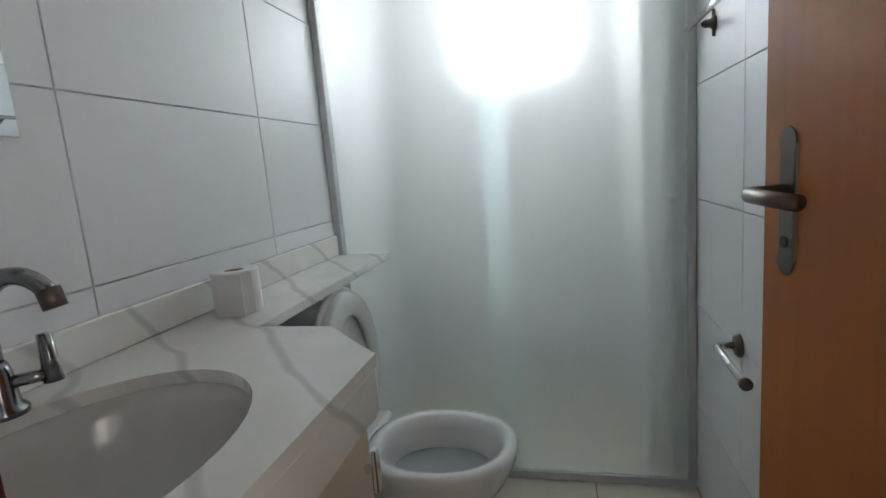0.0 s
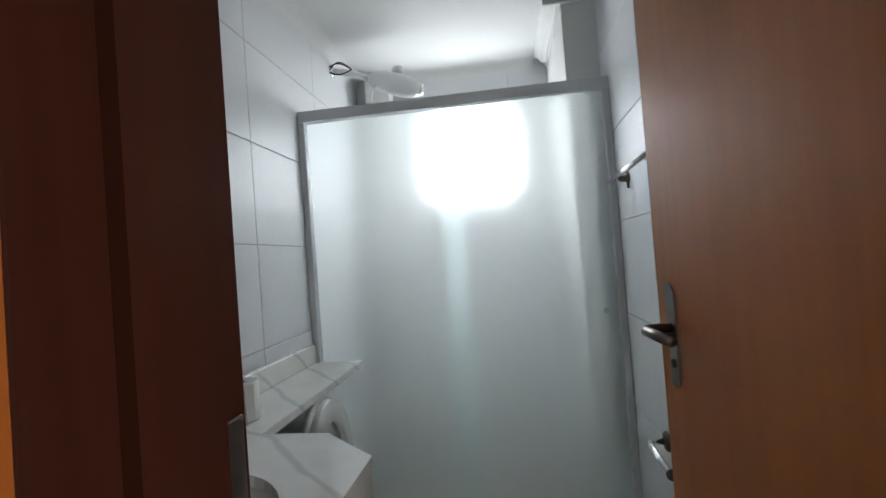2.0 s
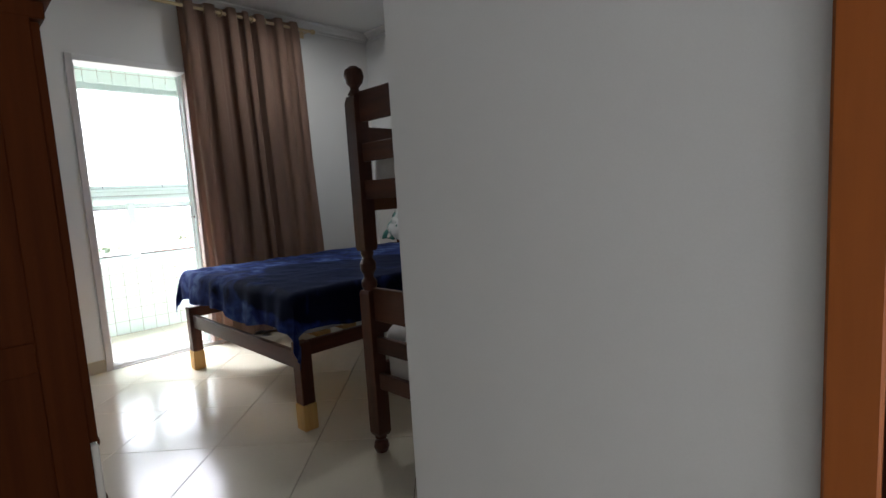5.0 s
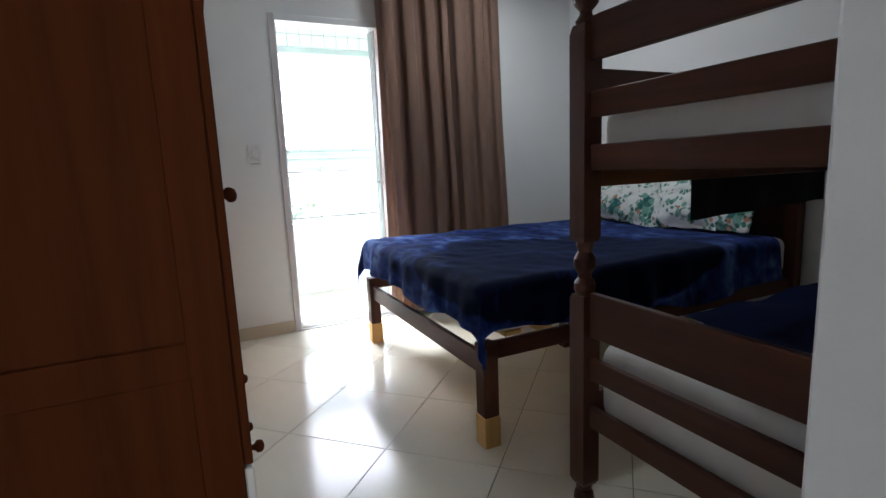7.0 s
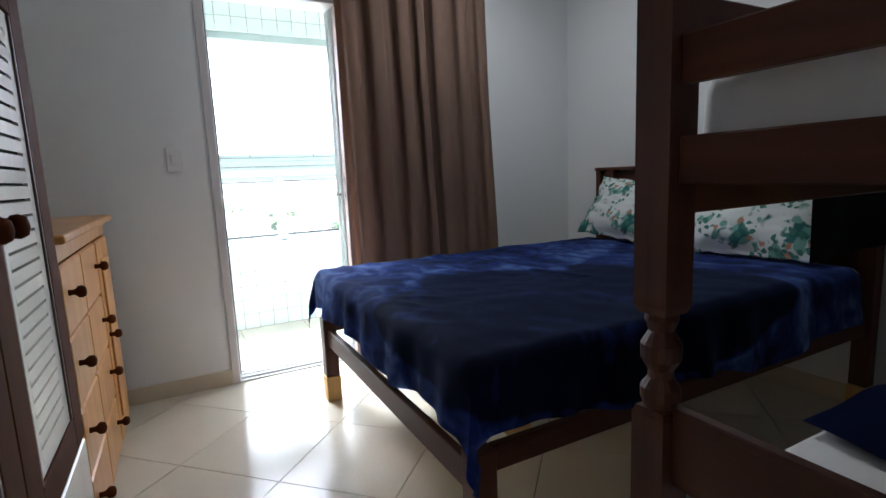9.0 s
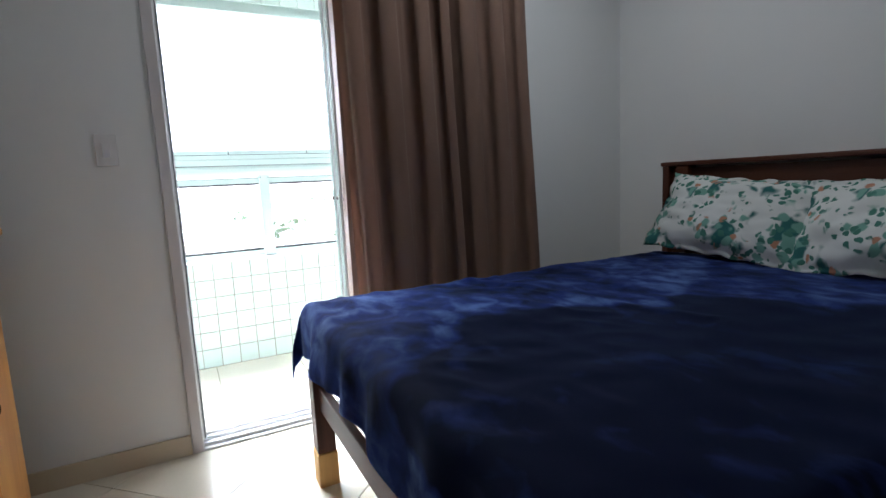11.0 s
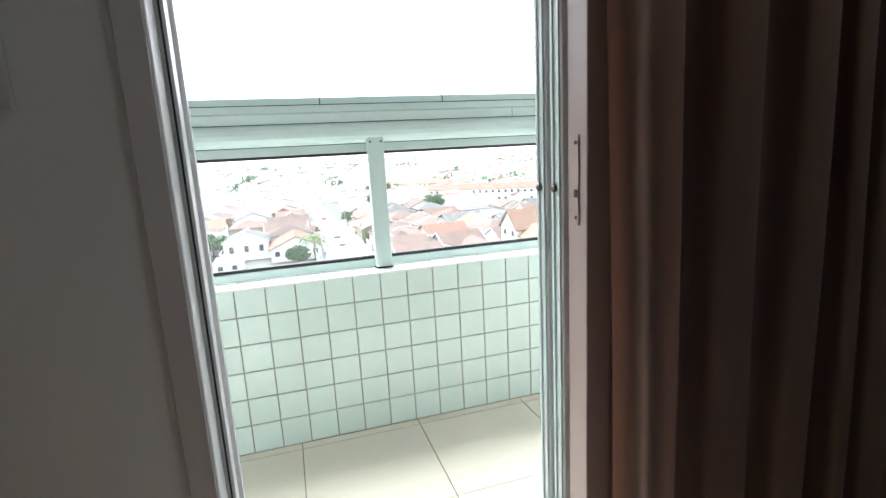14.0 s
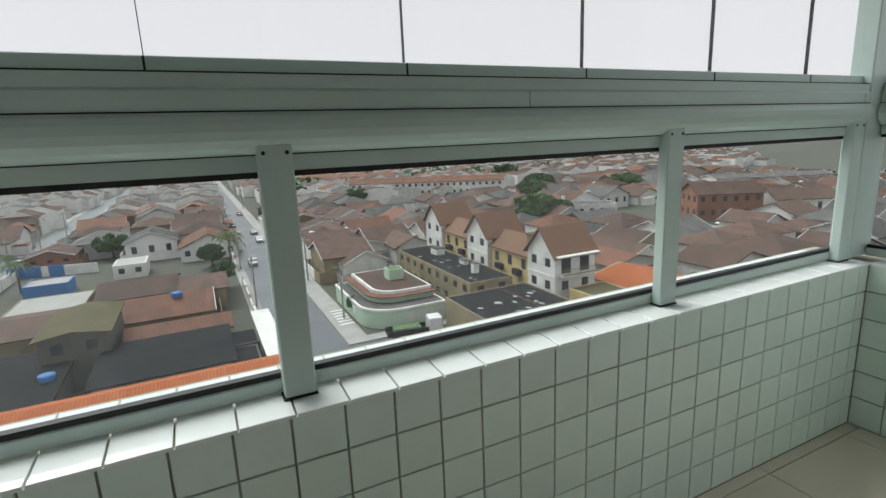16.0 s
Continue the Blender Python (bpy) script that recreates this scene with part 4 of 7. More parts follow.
def double_bed():
    b = thing("double_bed", "dark wooden double bed on pale extension blocks", "bed", (-3.1525, 0.491, 0))
    for x in (-0.7345, 0.7345):
        for y in (0.0, 2.005):
            top = 0.44 if y < 1 else 1.12
            leg = part("leg", B(x - 0.036, y - 0.034, 0.131, x + 0.036, y + 0.034, top, bevel=0.005, segments=2), DARK_WOOD, b)
            part("leg_block", B(x - 0.039, y - 0.037, 0.0, x + 0.039, y + 0.037, 0.130, bevel=0.003), PALE_WOOD, leg, "pale raw wood extension block")
        part("side_rail", B(x - 0.014, 0.035, 0.365, x + 0.014, 1.970, 0.438, bevel=0.003), DARK_WOOD_Y, b)
    part("foot_rail", B(-0.698, -0.014, 0.295, 0.698, 0.014, 0.385, bevel=0.003), DARK_WOOD_X, b)
    part("centre_leg", B(-0.03, 0.97, 0.0, 0.03, 1.03, 0.438), DARK_WOOD, b)
    for k in range(12):
        y = 0.10 + k * 0.16
        part("slat", B(-0.72, y, 0.4385, 0.72, y + 0.08, 0.456), PALE_WOOD, b, "pale pine slat")
    head = part("headboard", B(-0.815, 2.0, 0.35, 0.70, 2.03, 1.11, bevel=0.003), DARK_WOOD_X, b)
    part("headboard_cap", B(-0.865, 1.965, 1.1205, 0.79, 2.066, 1.143, bevel=0.006, segments=2), DARK_WOOD_X, head)
    bm = B(-0.855, 1.97, 0.33, -0.815, 2.06, 1.12, bevel=0.003)
    part("headboard_stile", bm, DARK_WOOD, head)
    m = thing("mattress", "white double mattress under the plush blanket", "mattress", (-3.1525, 1.48, 0.4565))
    part("mattress_body", B(-0.735, -0.97, 0.0, 0.735, 0.975, 0.215, bevel=0.05, segments=4), MATTRESS, m, "", True)
    c = thing("plush_blanket", "royal blue plush blanket draped over the double bed", "blanket", (-3.1525, 1.48, 0.672))
    nx, ny = 150, 160
    rng = random.Random(3)
    bm = bmesh.new()
    grid = []
    xe, ya = 0.735, -0.985
    for j in range(ny + 1):
        row = []
        for k in range(nx + 1):
            u = -0.985 + 1.97 * k / nx
            v = -1.215 + 2.03 * j / ny
            dx, dy = max(0.0, abs(u) - xe), max(0.0, ya - v)
            hemx = 1 + 0.10 * math.sin(3.0 * v + 1) + 0.06 * math.sin(8 * v)
            hemy = 0.96 + 0.06 * math.sin(4.0 * u + 0.6) + 0.05 * math.sin(9.0 * u) + 0.05 * (abs(u) / xe) ** 6
            dx, dy = dx * hemx, dy * hemy
            drop = max(dx, dy) + (0.48 if u > 0 else 0.28) * min(dx, dy)
            sx = 1 if u > 0 else -1
            x = min(max(u, -xe), xe)
            y = max(v, ya)
            r = 0.05
            def over(d):
                a = min(d / r, math.pi / 2)
                return r * math.sin(a), (r * (1 - math.cos(a)) + max(0.0, d - r * math.pi / 2))
            ox, zx = over(dx)
            oy, zy = over(dy)
            _, zd = over(drop)
            flare = 0.10 * max(0.0, drop - 0.08)
            fold = 0.020 * min(1.0, drop / 0.22) * (0.5 + 0.9 * abs(noise.noise(Vector((u * 2.2, v * 2.2, 5.0)))))
            fx = fold * (math.sin(17 * v + 2.5 * math.sin(3 * v)) + 0.5 * math.sin(33 * v + 1))
            fy = fold * (math.sin(19 * u + 2.0 * math.sin(4 * u)) + 0.5 * math.sin(36 * u + 2))
            if dx > 0:
                x += sx * (ox + flare + fx * (1 if dx >= dy else 0.4))
            if dy > 0:
                y -= oy + flare + fy * (1 if dy >= dx else 0.4)
            p = Vector((u * 3.1, v * 3.1, 0.3))
            bumps = 0.010 * noise.noise(p) + 0.004 * noise.noise(p * 3.3)
            # Creases where the cloth was pulled towards the foot corner.
            bumps += 0.007 * max(0.0, 1 - 3.0 * abs(noise.noise(Vector((u * 4.5 + v * 2.0, v * 7.0 - u * 3.0, 2.0))))) * max(0.0, min(1.0, 0.25 - 0.8 * u - 0.5 * v))
            ridge = 0.007 * math.exp(-(((v - 0.25 * u + 0.15) / 0.025) ** 2)) * (1 if u < 0.2 else 0)
            row.append(bm.verts.new((x, y, 0.004 + 0.012 + bumps + ridge - zd)))
        grid.append(row)
    for j in range(ny):
        for k in range(nx):
            bm.faces.new((grid[j][k], grid[j][k + 1], grid[j + 1][k + 1], grid[j + 1][k]))
    bmesh.ops.solidify(bm, geom=list(bm.faces), thickness=-0.006)
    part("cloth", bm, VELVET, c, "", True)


double_bed()


def pillow(at, size, lean, turn, mat, label, seed=0, roll=0.0):
    """A soft rectangular pillow with pinched corners and a flat sewn border."""
    p = thing("pillow", label, "pillow", at, turn)
    w, h, t = size
    n = 34
    m = Matrix.Rotation(radians(lean), 4, "X") @ Matrix.Rotation(radians(roll), 4, "Z")
    bm = bmesh.new()
    sides = []
    for face in (1, -1):
        grid = []
        for j in range(n + 1):
            row = []
            for k in range(n + 1):
                u, v = -1 + 2 * k / n, -1 + 2 * j / n
                if face < 0 and (k in (0, n) or j in (0, n)):
                    row.append(sides[0][j][k])
                    continue
                a, b = max(0.0, 1 - (abs(u) / 0.93) ** 2.6), max(0.0, 1 - (abs(v) / 0.90) ** 2.6)
                th = (a * b) ** 0.62
                px = u * w / 2 * (1 - 0.055 * (1 - v * v)) + 0.008 * noise.noise(Vector((v * 5, seed, u)))
                py = v * h / 2 * (1 - 0.070 * (1 - u * u)) + 0.010 * noise.noise(Vector((u * 6, seed + 3, v)))
                crease = 0.020 * noise.noise(Vector((u * 2.2 + seed, v * 2.2, face))) + 0.009 * noise.noise(Vector((u * 6 + seed, v * 6, face)))
                pz = face * (0.004 + th * t / 2) + crease * (0.35 + th) + 0.006 * math.sin(14 * (u + v) + seed) * (1 - th)
                row.append(bm.verts.new(m @ Vector((px, py + h / 2, pz))))
            grid.append(row)
        sides.append(grid)
        for j in range(n):
            for k in range(n):
                q = (grid[j][k], grid[j][k + 1], grid[j + 1][k + 1], grid[j + 1][k])
                bm.faces.new(q if face > 0 else q[::-1])
    part("pillowcase", bm, mat, p, "", True)


pillow((-3.535, 2.20, 0.70), (0.76, 0.42, 0.16), 58, 3, FLORAL, "plump pillow in green floral cotton against the headboard", 1, -5)
pillow((-2.86, 2.19, 0.69), (0.78, 0.42, 0.17), 58, -2, FLORAL, "plump pillow in green floral cotton against the headboard", 7, 3)


def bunk_bed():
    b = thing("bunk_bed", "dark mahogany-stained wooden bunk bed with turned posts", "bunk bed", (-1.937, 0.574, 0))
    W, L = 0.925, 1.925
    s = 0.0325

    def post():
        bm = bmesh.new()
        def sq(z, k):
            c = s * k
            return [(-c, -c, z), (c, -c, z), (c, c, z), (-c, c, z)]
        loft(bm, [sq(0.085, 0.82), sq(0.10, 1), sq(0.715, 1), sq(0.728, 0.85)])
        lathe(bm, [(0.012, 0.0), (0.026, 0.008), (0.034, 0.03), (0.030, 0.052), (0.018, 0.062), (0.026, 0.072), (0.026, 0.086)], 18)
        lathe(bm, [(0.026, 0.727), (0.033, 0.745), (0.033, 0.765), (0.021, 0.782), (0.021, 0.795), (0.033, 0.815), (0.034, 0.842), (0.021, 0.865), (0.028, 0.885), (0.026, 0.897)], 18)
        loft(bm, [sq(0.896, 0.85), sq(0.91, 1), sq(1.50, 1), sq(1.525, 0.8)])
        lathe(bm, [(0.022, 1.52), (0.030, 1.535), (0.018, 1.552), (0.018, 1.562), (0.034, 1.580), (0.041, 1.605), (0.036, 1.630), (0.016, 1.645)], 18)
        return bm
    posts = {}
    turned = post()
    turned_mesh = mesh_of("post", turned, DARK_WOOD)
    for x in (0, W):
        for y in (0, L):
            posts[x, y] = new("post", turned_mesh)
            posts[x, y].parent = b
            posts[x, y].location = (x, y, 0)
    for y in (0, L):
        for z0, z1 in ((1.42, 1.54), (1.262, 1.335), (1.11, 1.185), (0.60, 0.74), (0.46, 0.53), (0.30, 0.37)):
            part("end_board", B(s + 0.001, y - 0.012, z0, W - s - 0.001, y + 0.012, z1, bevel=0.003), DARK_WOOD_X, b)
    for x in (0, W):
        for z0, z1 in ((1.345, 1.405), (1.06, 1.185), (0.28, 0.40)):
            # The upper west rail takes the lighter copy, its light put into the colour.
            part("side_rail", B(x - 0.012, s + 0.001, z0, x + 0.012, L - s - 0.001, z1, bevel=0.003), LIT_RAIL_WOOD if x == 0 and z0 == 1.06 else DARK_WOOD_Y, b)
    for z in (1.112, 0.285):
        for k in range(9):
            y = 0.06 + k * 0.215
            part("slat", B(0.013, y, z, W - 0.013, y + 0.085, z + 0.018, bevel=0.001), DARK_WOOD_X, b)
    for z in (1.30, 1.134):
        part("bolt", rod(bmesh.new(), (-0.034, 0, z), (-0.031, 0, z), 0.006, seg=10), CHROME, posts[0, 0], "small metal bolt head")
    for z0, h, lab in ((1.1305, 0.160, "white sheeted mattress on the upper bunk"), (0.308, 0.262, "white sheeted mattress on the lower bunk")):
        m = thing("bunk_mattress", lab, "mattress", (-1.937 + W / 2, 0.574 + L / 2, z0))
        bm = B(-0.446, -0.925, 0, 0.446, 0.925, h, bevel=0.050, segments=5)
        bmesh.ops.subdivide_edges(bm, edges=[e for e in bm.edges if e.calc_length() > 0.3], cuts=24, use_grid_fill=True)
        for v in bm.verts:
            w = noise.noise(Vector((v.co.x * 30, v.co.y * 30, v.co.z * 4)))
            if v.co.z > 0.01:
                v.co += Vector((0, 0.009 * w, 0.004 * w))
        part("sheet", bm, SHEET, m, "", True)
        for e in (-1, 1):
            part("piping", rod(bmesh.new(), (-0.38, e * 0.931, 0.03), (0.38, e * 0.931, 0.03), 0.004, seg=8), MATTRESS, m)


bunk_bed()


def cloths():
    c = thing("hanging_blanket", "charcoal blanket hanging over the bunk bed's side rail", "blanket", (-1.937, 1.485, 1.19))
    bm = bmesh.new()
    prof = [(-0.026, -0.262), (-0.03, -0.12), (-0.027, -0.005), (-0.012, 0.012), (0.012, 0.012), (0.022, -0.005), (0.024, -0.07)]
    rings = []
    n = 44
    grid = []
    for j in range(n + 1):
        y = -0.41 + 0.82 * j / n
        row = []
        for k, (x, z) in enumerate(prof):
            w = 0.010 * math.sin(22 * y) * (1 if k < 2 else 0.2)
            row.append(bm.verts.new((x - w, y + 0.01 * math.sin(3 * z), z + (0.012 * math.sin(3.0 * y) if k == 0 else 0))))
        grid.append(row)
    for j in range(n):
        for k in range(len(prof) - 1):
            bm.faces.new((grid[j][k], grid[j][k + 1], grid[j + 1][k + 1], grid[j + 1][k]))
    bmesh.ops.solidify(bm, geom=list(bm.faces), thickness=0.010)
    part("cloth", bm, BLACK_CLOTH, c, "", True)
    d = thing("navy_blanket", "dark navy blanket spread on the lower bunk", "blanket", (-1.475, 1.52, 0.575))
    bm = bmesh.new()
    grid = []
    for j in range(41):
        row = []
        for k in range(31):
            x, y = -0.44 + 0.88 * k / 30, -0.53 + 1.47 * j / 40
            z = 0.02 + 0.022 * noise.noise(Vector((x * 5, y * 5, 1))) + 0.05 * max(0, y - 0.1)
            row.append(bm.verts.new((x, y + 0.03 * math.sin(7 * x) * (1 - j / 40), z)))
        grid.append(row)
    for j in range(40):
        for k in range(30):
            bm.faces.new((grid[j][k], grid[j][k + 1], grid[j + 1][k + 1], grid[j + 1][k]))
    bmesh.ops.solidify(bm, geom=list(bm.faces), thickness=0.02)
    part("cloth", bm, NAVY, d, "", True)


cloths()


def round_knob(parent, at, mat, size=1.0):
    prof = [(0.009, 0), (0.008, 0.012), (0.010, 0.018), (0.017, 0.024), (0.0185, 0.033), (0.014, 0.042), (0.004, 0.045)]
    return part("knob", lathe(bmesh.new(), [(r * size, h * size) for r, h in prof], 16, pose(*at, -90, 0, 0)), mat, parent, "turned wooden knob", True)


def wardrobe():
    w = thing("wardrobe", "reddish pine wardrobe with grooved pale door panels", "wardrobe", (-3.04, -0.985, 0))
    W, D, H = 1.10, 0.555, 1.68
    bm = B(W - 0.025, 0, 0.0, W, D - 0.022, H, bevel=0.002)
    part("side_panel", bm, RED_PINE, w)
    bm = B(W + 0.0005, 0.0, 0.0, W + 0.010, 0.075, H - 0.01, bevel=0.003)
    box(bm, W + 0.0005, D - 0.11, 0.0, W + 0.010, D - 0.022, H - 0.01, bevel=0.003)
    box(bm, W + 0.0005, 0.075, 0.0, W + 0.010, D - 0.11, 0.10, bevel=0.003)
    box(bm, W + 0.0005, 0.075, 0.70, W + 0.010, D - 0.11, 0.785, bevel=0.003)
    box(bm, W + 0.0005, 0.075, H - 0.10, W + 0.010, D - 0.11, H - 0.01, bevel=0.003)
    part("side_frame", bm, RED_PINE, w)
    part("side_panel", B(0, 0, 0.0, 0.025, D - 0.022, H, bevel=0.002), RED_PINE, w)
    part("back_panel", B(0.025, 0, 0.05, W - 0.025, 0.012, H), RED_PINE, w)
    part("bottom", B(0.025, 0.012, 0.05, W - 0.025, D - 0.024, 0.075), RED_PINE, w)
    bm = B(-0.02, 0, H + 0.0005, W + 0.03, D + 0.03, H + 0.025, bevel=0.006, segments=2)
    box(bm, -0.005, 0, H - 0.045, W + 0.015, D + 0.012, H - 0.0005, bevel=0.004)
    part("cornice", bm, RED_PINE, w)
    for k in range(2):
        x0 = 0.003 + k * 0.548
        x1 = x0 + 0.545
        bm = B(x0, D - 0.021, 0.46, x0 + 0.10, D, H - 0.05, bevel=0.003)
        box(bm, x1 - 0.10, D - 0.021, 0.46, x1, D, H - 0.05, bevel=0.003)
        box(bm, x0 + 0.10, D - 0.021, 0.46, x1 - 0.10, D, 0.55, bevel=0.003)
        box(bm, x0 + 0.10, D - 0.021, H - 0.13, x1 - 0.10, D, H - 0.05, bevel=0.003)
        door = part("door", bm, RED_PINE, w)
        # Near-black sheet that paints the shade seen through the slots.
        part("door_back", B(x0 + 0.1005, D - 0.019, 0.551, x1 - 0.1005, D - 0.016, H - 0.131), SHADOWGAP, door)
        edge_l, edge_r, foot, top = x0 + 0.155, x1 - 0.155, 0.575, 0.575 + 27 * 0.0345
        bm = B(x0 + 0.1005, D - 0.0155, 0.551, edge_l, D - 0.006, H - 0.131)
        box(bm, edge_r, D - 0.0155, 0.551, x1 - 0.1005, D - 0.006, H - 0.131)
        box(bm, edge_l, D - 0.0155, 0.551, edge_r, D - 0.006, foot - 0.001)
        box(bm, edge_l, D - 0.0155, top + 0.001, edge_r, D - 0.006, H - 0.131)
        panel = part("door_panel", bm, PALE_PANEL, door, "pale glossy panel pierced by short slots")
        for j in range(27):
            z = foot + j * 0.0345
            ring = [[(x, D - 0.0150, z + 0.004), (x, D - 0.0055, z), (x, D - 0.0065, z + 0.0275), (x, D - 0.0150, z + 0.0305)] for x in (edge_l + 0.0005, edge_r - 0.0005)]
            part("slat", loft(bmesh.new(), ring), PALE_PANEL, panel)
        bm = B(x0 + 0.103, D - 0.0085, 0.553, x0 + 0.113, D - 0.001, H - 0.133)
        box(bm, x1 - 0.113, D - 0.0085, 0.553, x1 - 0.103, D - 0.001, H - 0.133)
        part("panel_bead", bm, DARK_WOOD, door)
        round_knob(door, (x1 - 0.05 if k == 0 else x0 + 0.05, D, 1.08), RED_PINE, 1.25)
        bm = B(x0, D - 0.021, 0.26, x1, D, 0.45, bevel=0.004)
        dr = part("drawer", bm, PALE_PANEL, w, "pale glossy drawer front")
        round_knob(dr, (x0 + 0.27, D, 0.355), RED_PINE)
        bm = B(x0, D - 0.021, 0.06, x1, D, 0.25, bevel=0.004)
        dr = part("drawer", bm, PALE_PANEL, w, "pale glossy drawer front")
        round_knob(dr, (x0 + 0.27, D, 0.155), RED_PINE)


wardrobe()


def dresser():
    d = thing("dresser", "honey pine chest of drawers with turned knobs", "chest of drawers", (-4.165, -0.985, 0))
    W, D, H = 1.10, 0.53, 0.995
    part("side_panel", B(0, 0, 0, 0.022, D, H, bevel=0.002), HONEY, d)
    part("side_panel", B(W - 0.022, 0, 0, W, D, H, bevel=0.002), HONEY, d)
    part("back_panel", B(0.022, 0, 0.03, W - 0.022, 0.01, H), HONEY, d)
    part("top", B(-0.02, 0, H + 0.0005, W + 0.01, D + 0.045, H + 0.028, bevel=0.008, segments=2), HONEY, d)
    part("plinth", B(0.022, 0.012, 0, W - 0.022, D - 0.02, 0.07), HONEY, d)
    part("divider", B(0.36, 0.012, 0.07, 0.382, D - 0.001, H - 0.002), HONEY, d)
    bm = B(0.024, D - 0.002, 0.075, 0.36, D + 0.016, 0.93, bevel=0.004)
    door = part("door", bm, HONEY, d)
    part("door_moulding", B(0.085, D + 0.0165, 0.16, 0.30, D + 0.024, 0.85, bevel=0.006), HONEY, door)
    round_knob(door, (0.318, D + 0.016, 0.535), RED_PINE)
    for k in range(4):
        z = 0.08 + k * 0.215
        for half in range(2):
            x0 = 0.385 + half * 0.347
            bm = B(x0, D - 0.002, z, x0 + 0.342, D + 0.016, z + 0.207, bevel=0.006)
            dr = part("drawer", bm, HONEY, d)
            round_knob(dr, (x0 + 0.07 if half == 0 else x0 + 0.27, D + 0.016, z + 0.12), RED_PINE)
    part("top_rail", B(0.022, D - 0.02, 0.942, W - 0.022, D + 0.012, H - 0.001), HONEY, d)


dresser()


def small_room_things():
    s = thing("light_switch", "white plastic light switch on the wall", "light switch", (-4.40, -0.121, 1.277))
    part("plate", B(0.0005, -0.036, -0.06, 0.009, 0.036, 0.06, bevel=0.003, segments=2), SWITCH, s)
    part("rocker", B(0.0095, -0.014, -0.026, 0.014, 0.014, 0.026, bevel=0.002), SWITCH, s)
    c = thing("ceiling_lamp", "round white glass ceiling lamp", "ceiling lamp", (-3.52, 1.38, CZ))
    part("base", lathe(bmesh.new(), [(0.10, -0.03), (0.145, -0.028), (0.15, -0.004), (0.14, -0.0005)], 32), PLASTIC, c, "", True)
    part("shade", lathe(bmesh.new(), [(0.03, -0.062), (0.09, -0.055), (0.125, -0.042), (0.135, -0.031)], 32), LAMP_GLASS, c, "white glass shade", True)


small_room_things()


# Balcony.
XF, YE, YA, TP = -5.513, 2.722, -1.10, 0.10995
PZ = 0.668
setting("floor_balcony", B(-5.70, -1.25, -0.2, -4.56, 2.90, FZ), GROUT, "cream tiled balcony floor", "floor")
PARAPET = setting("wall_parapet", B(-5.80, YA, -0.2, XF - 0.006, 2.90, 0.660), PARA_GROUT, "low balcony wall clad in pale green-white square tiles", "parapet wall")
PARAPET_END = setting("wall_parapet_end", B(XF - 0.006, YE + 0.006, -0.2, -4.56, 2.90, 0.660), PARA_GROUT, "low balcony end wall clad in pale square tiles", "parapet wall")
setting("wall_balcony_end", B(-5.70, -1.25, -0.2, -4.56, YA, 2.80), WALL, "plain white balcony end wall", "wall")
setting("ceiling_balcony", B(-5.82, -1.25, 2.55, -4.56, 2.95, 2.75), CEIL, "white balcony ceiling", "ceiling")
LINTEL = setting("wall_balcony_lintel", B(-5.80, YA, 2.31, -5.56, 2.90, 2.55), PARA_GROUT, "tiled beam above the balcony glazing", "beam")
setting("wall_balcony_lintel_end", B(-5.56, YE + 0.03, 2.31, -4.56, 2.90, 2.55), WALL, "white beam above the end glazing", "beam")


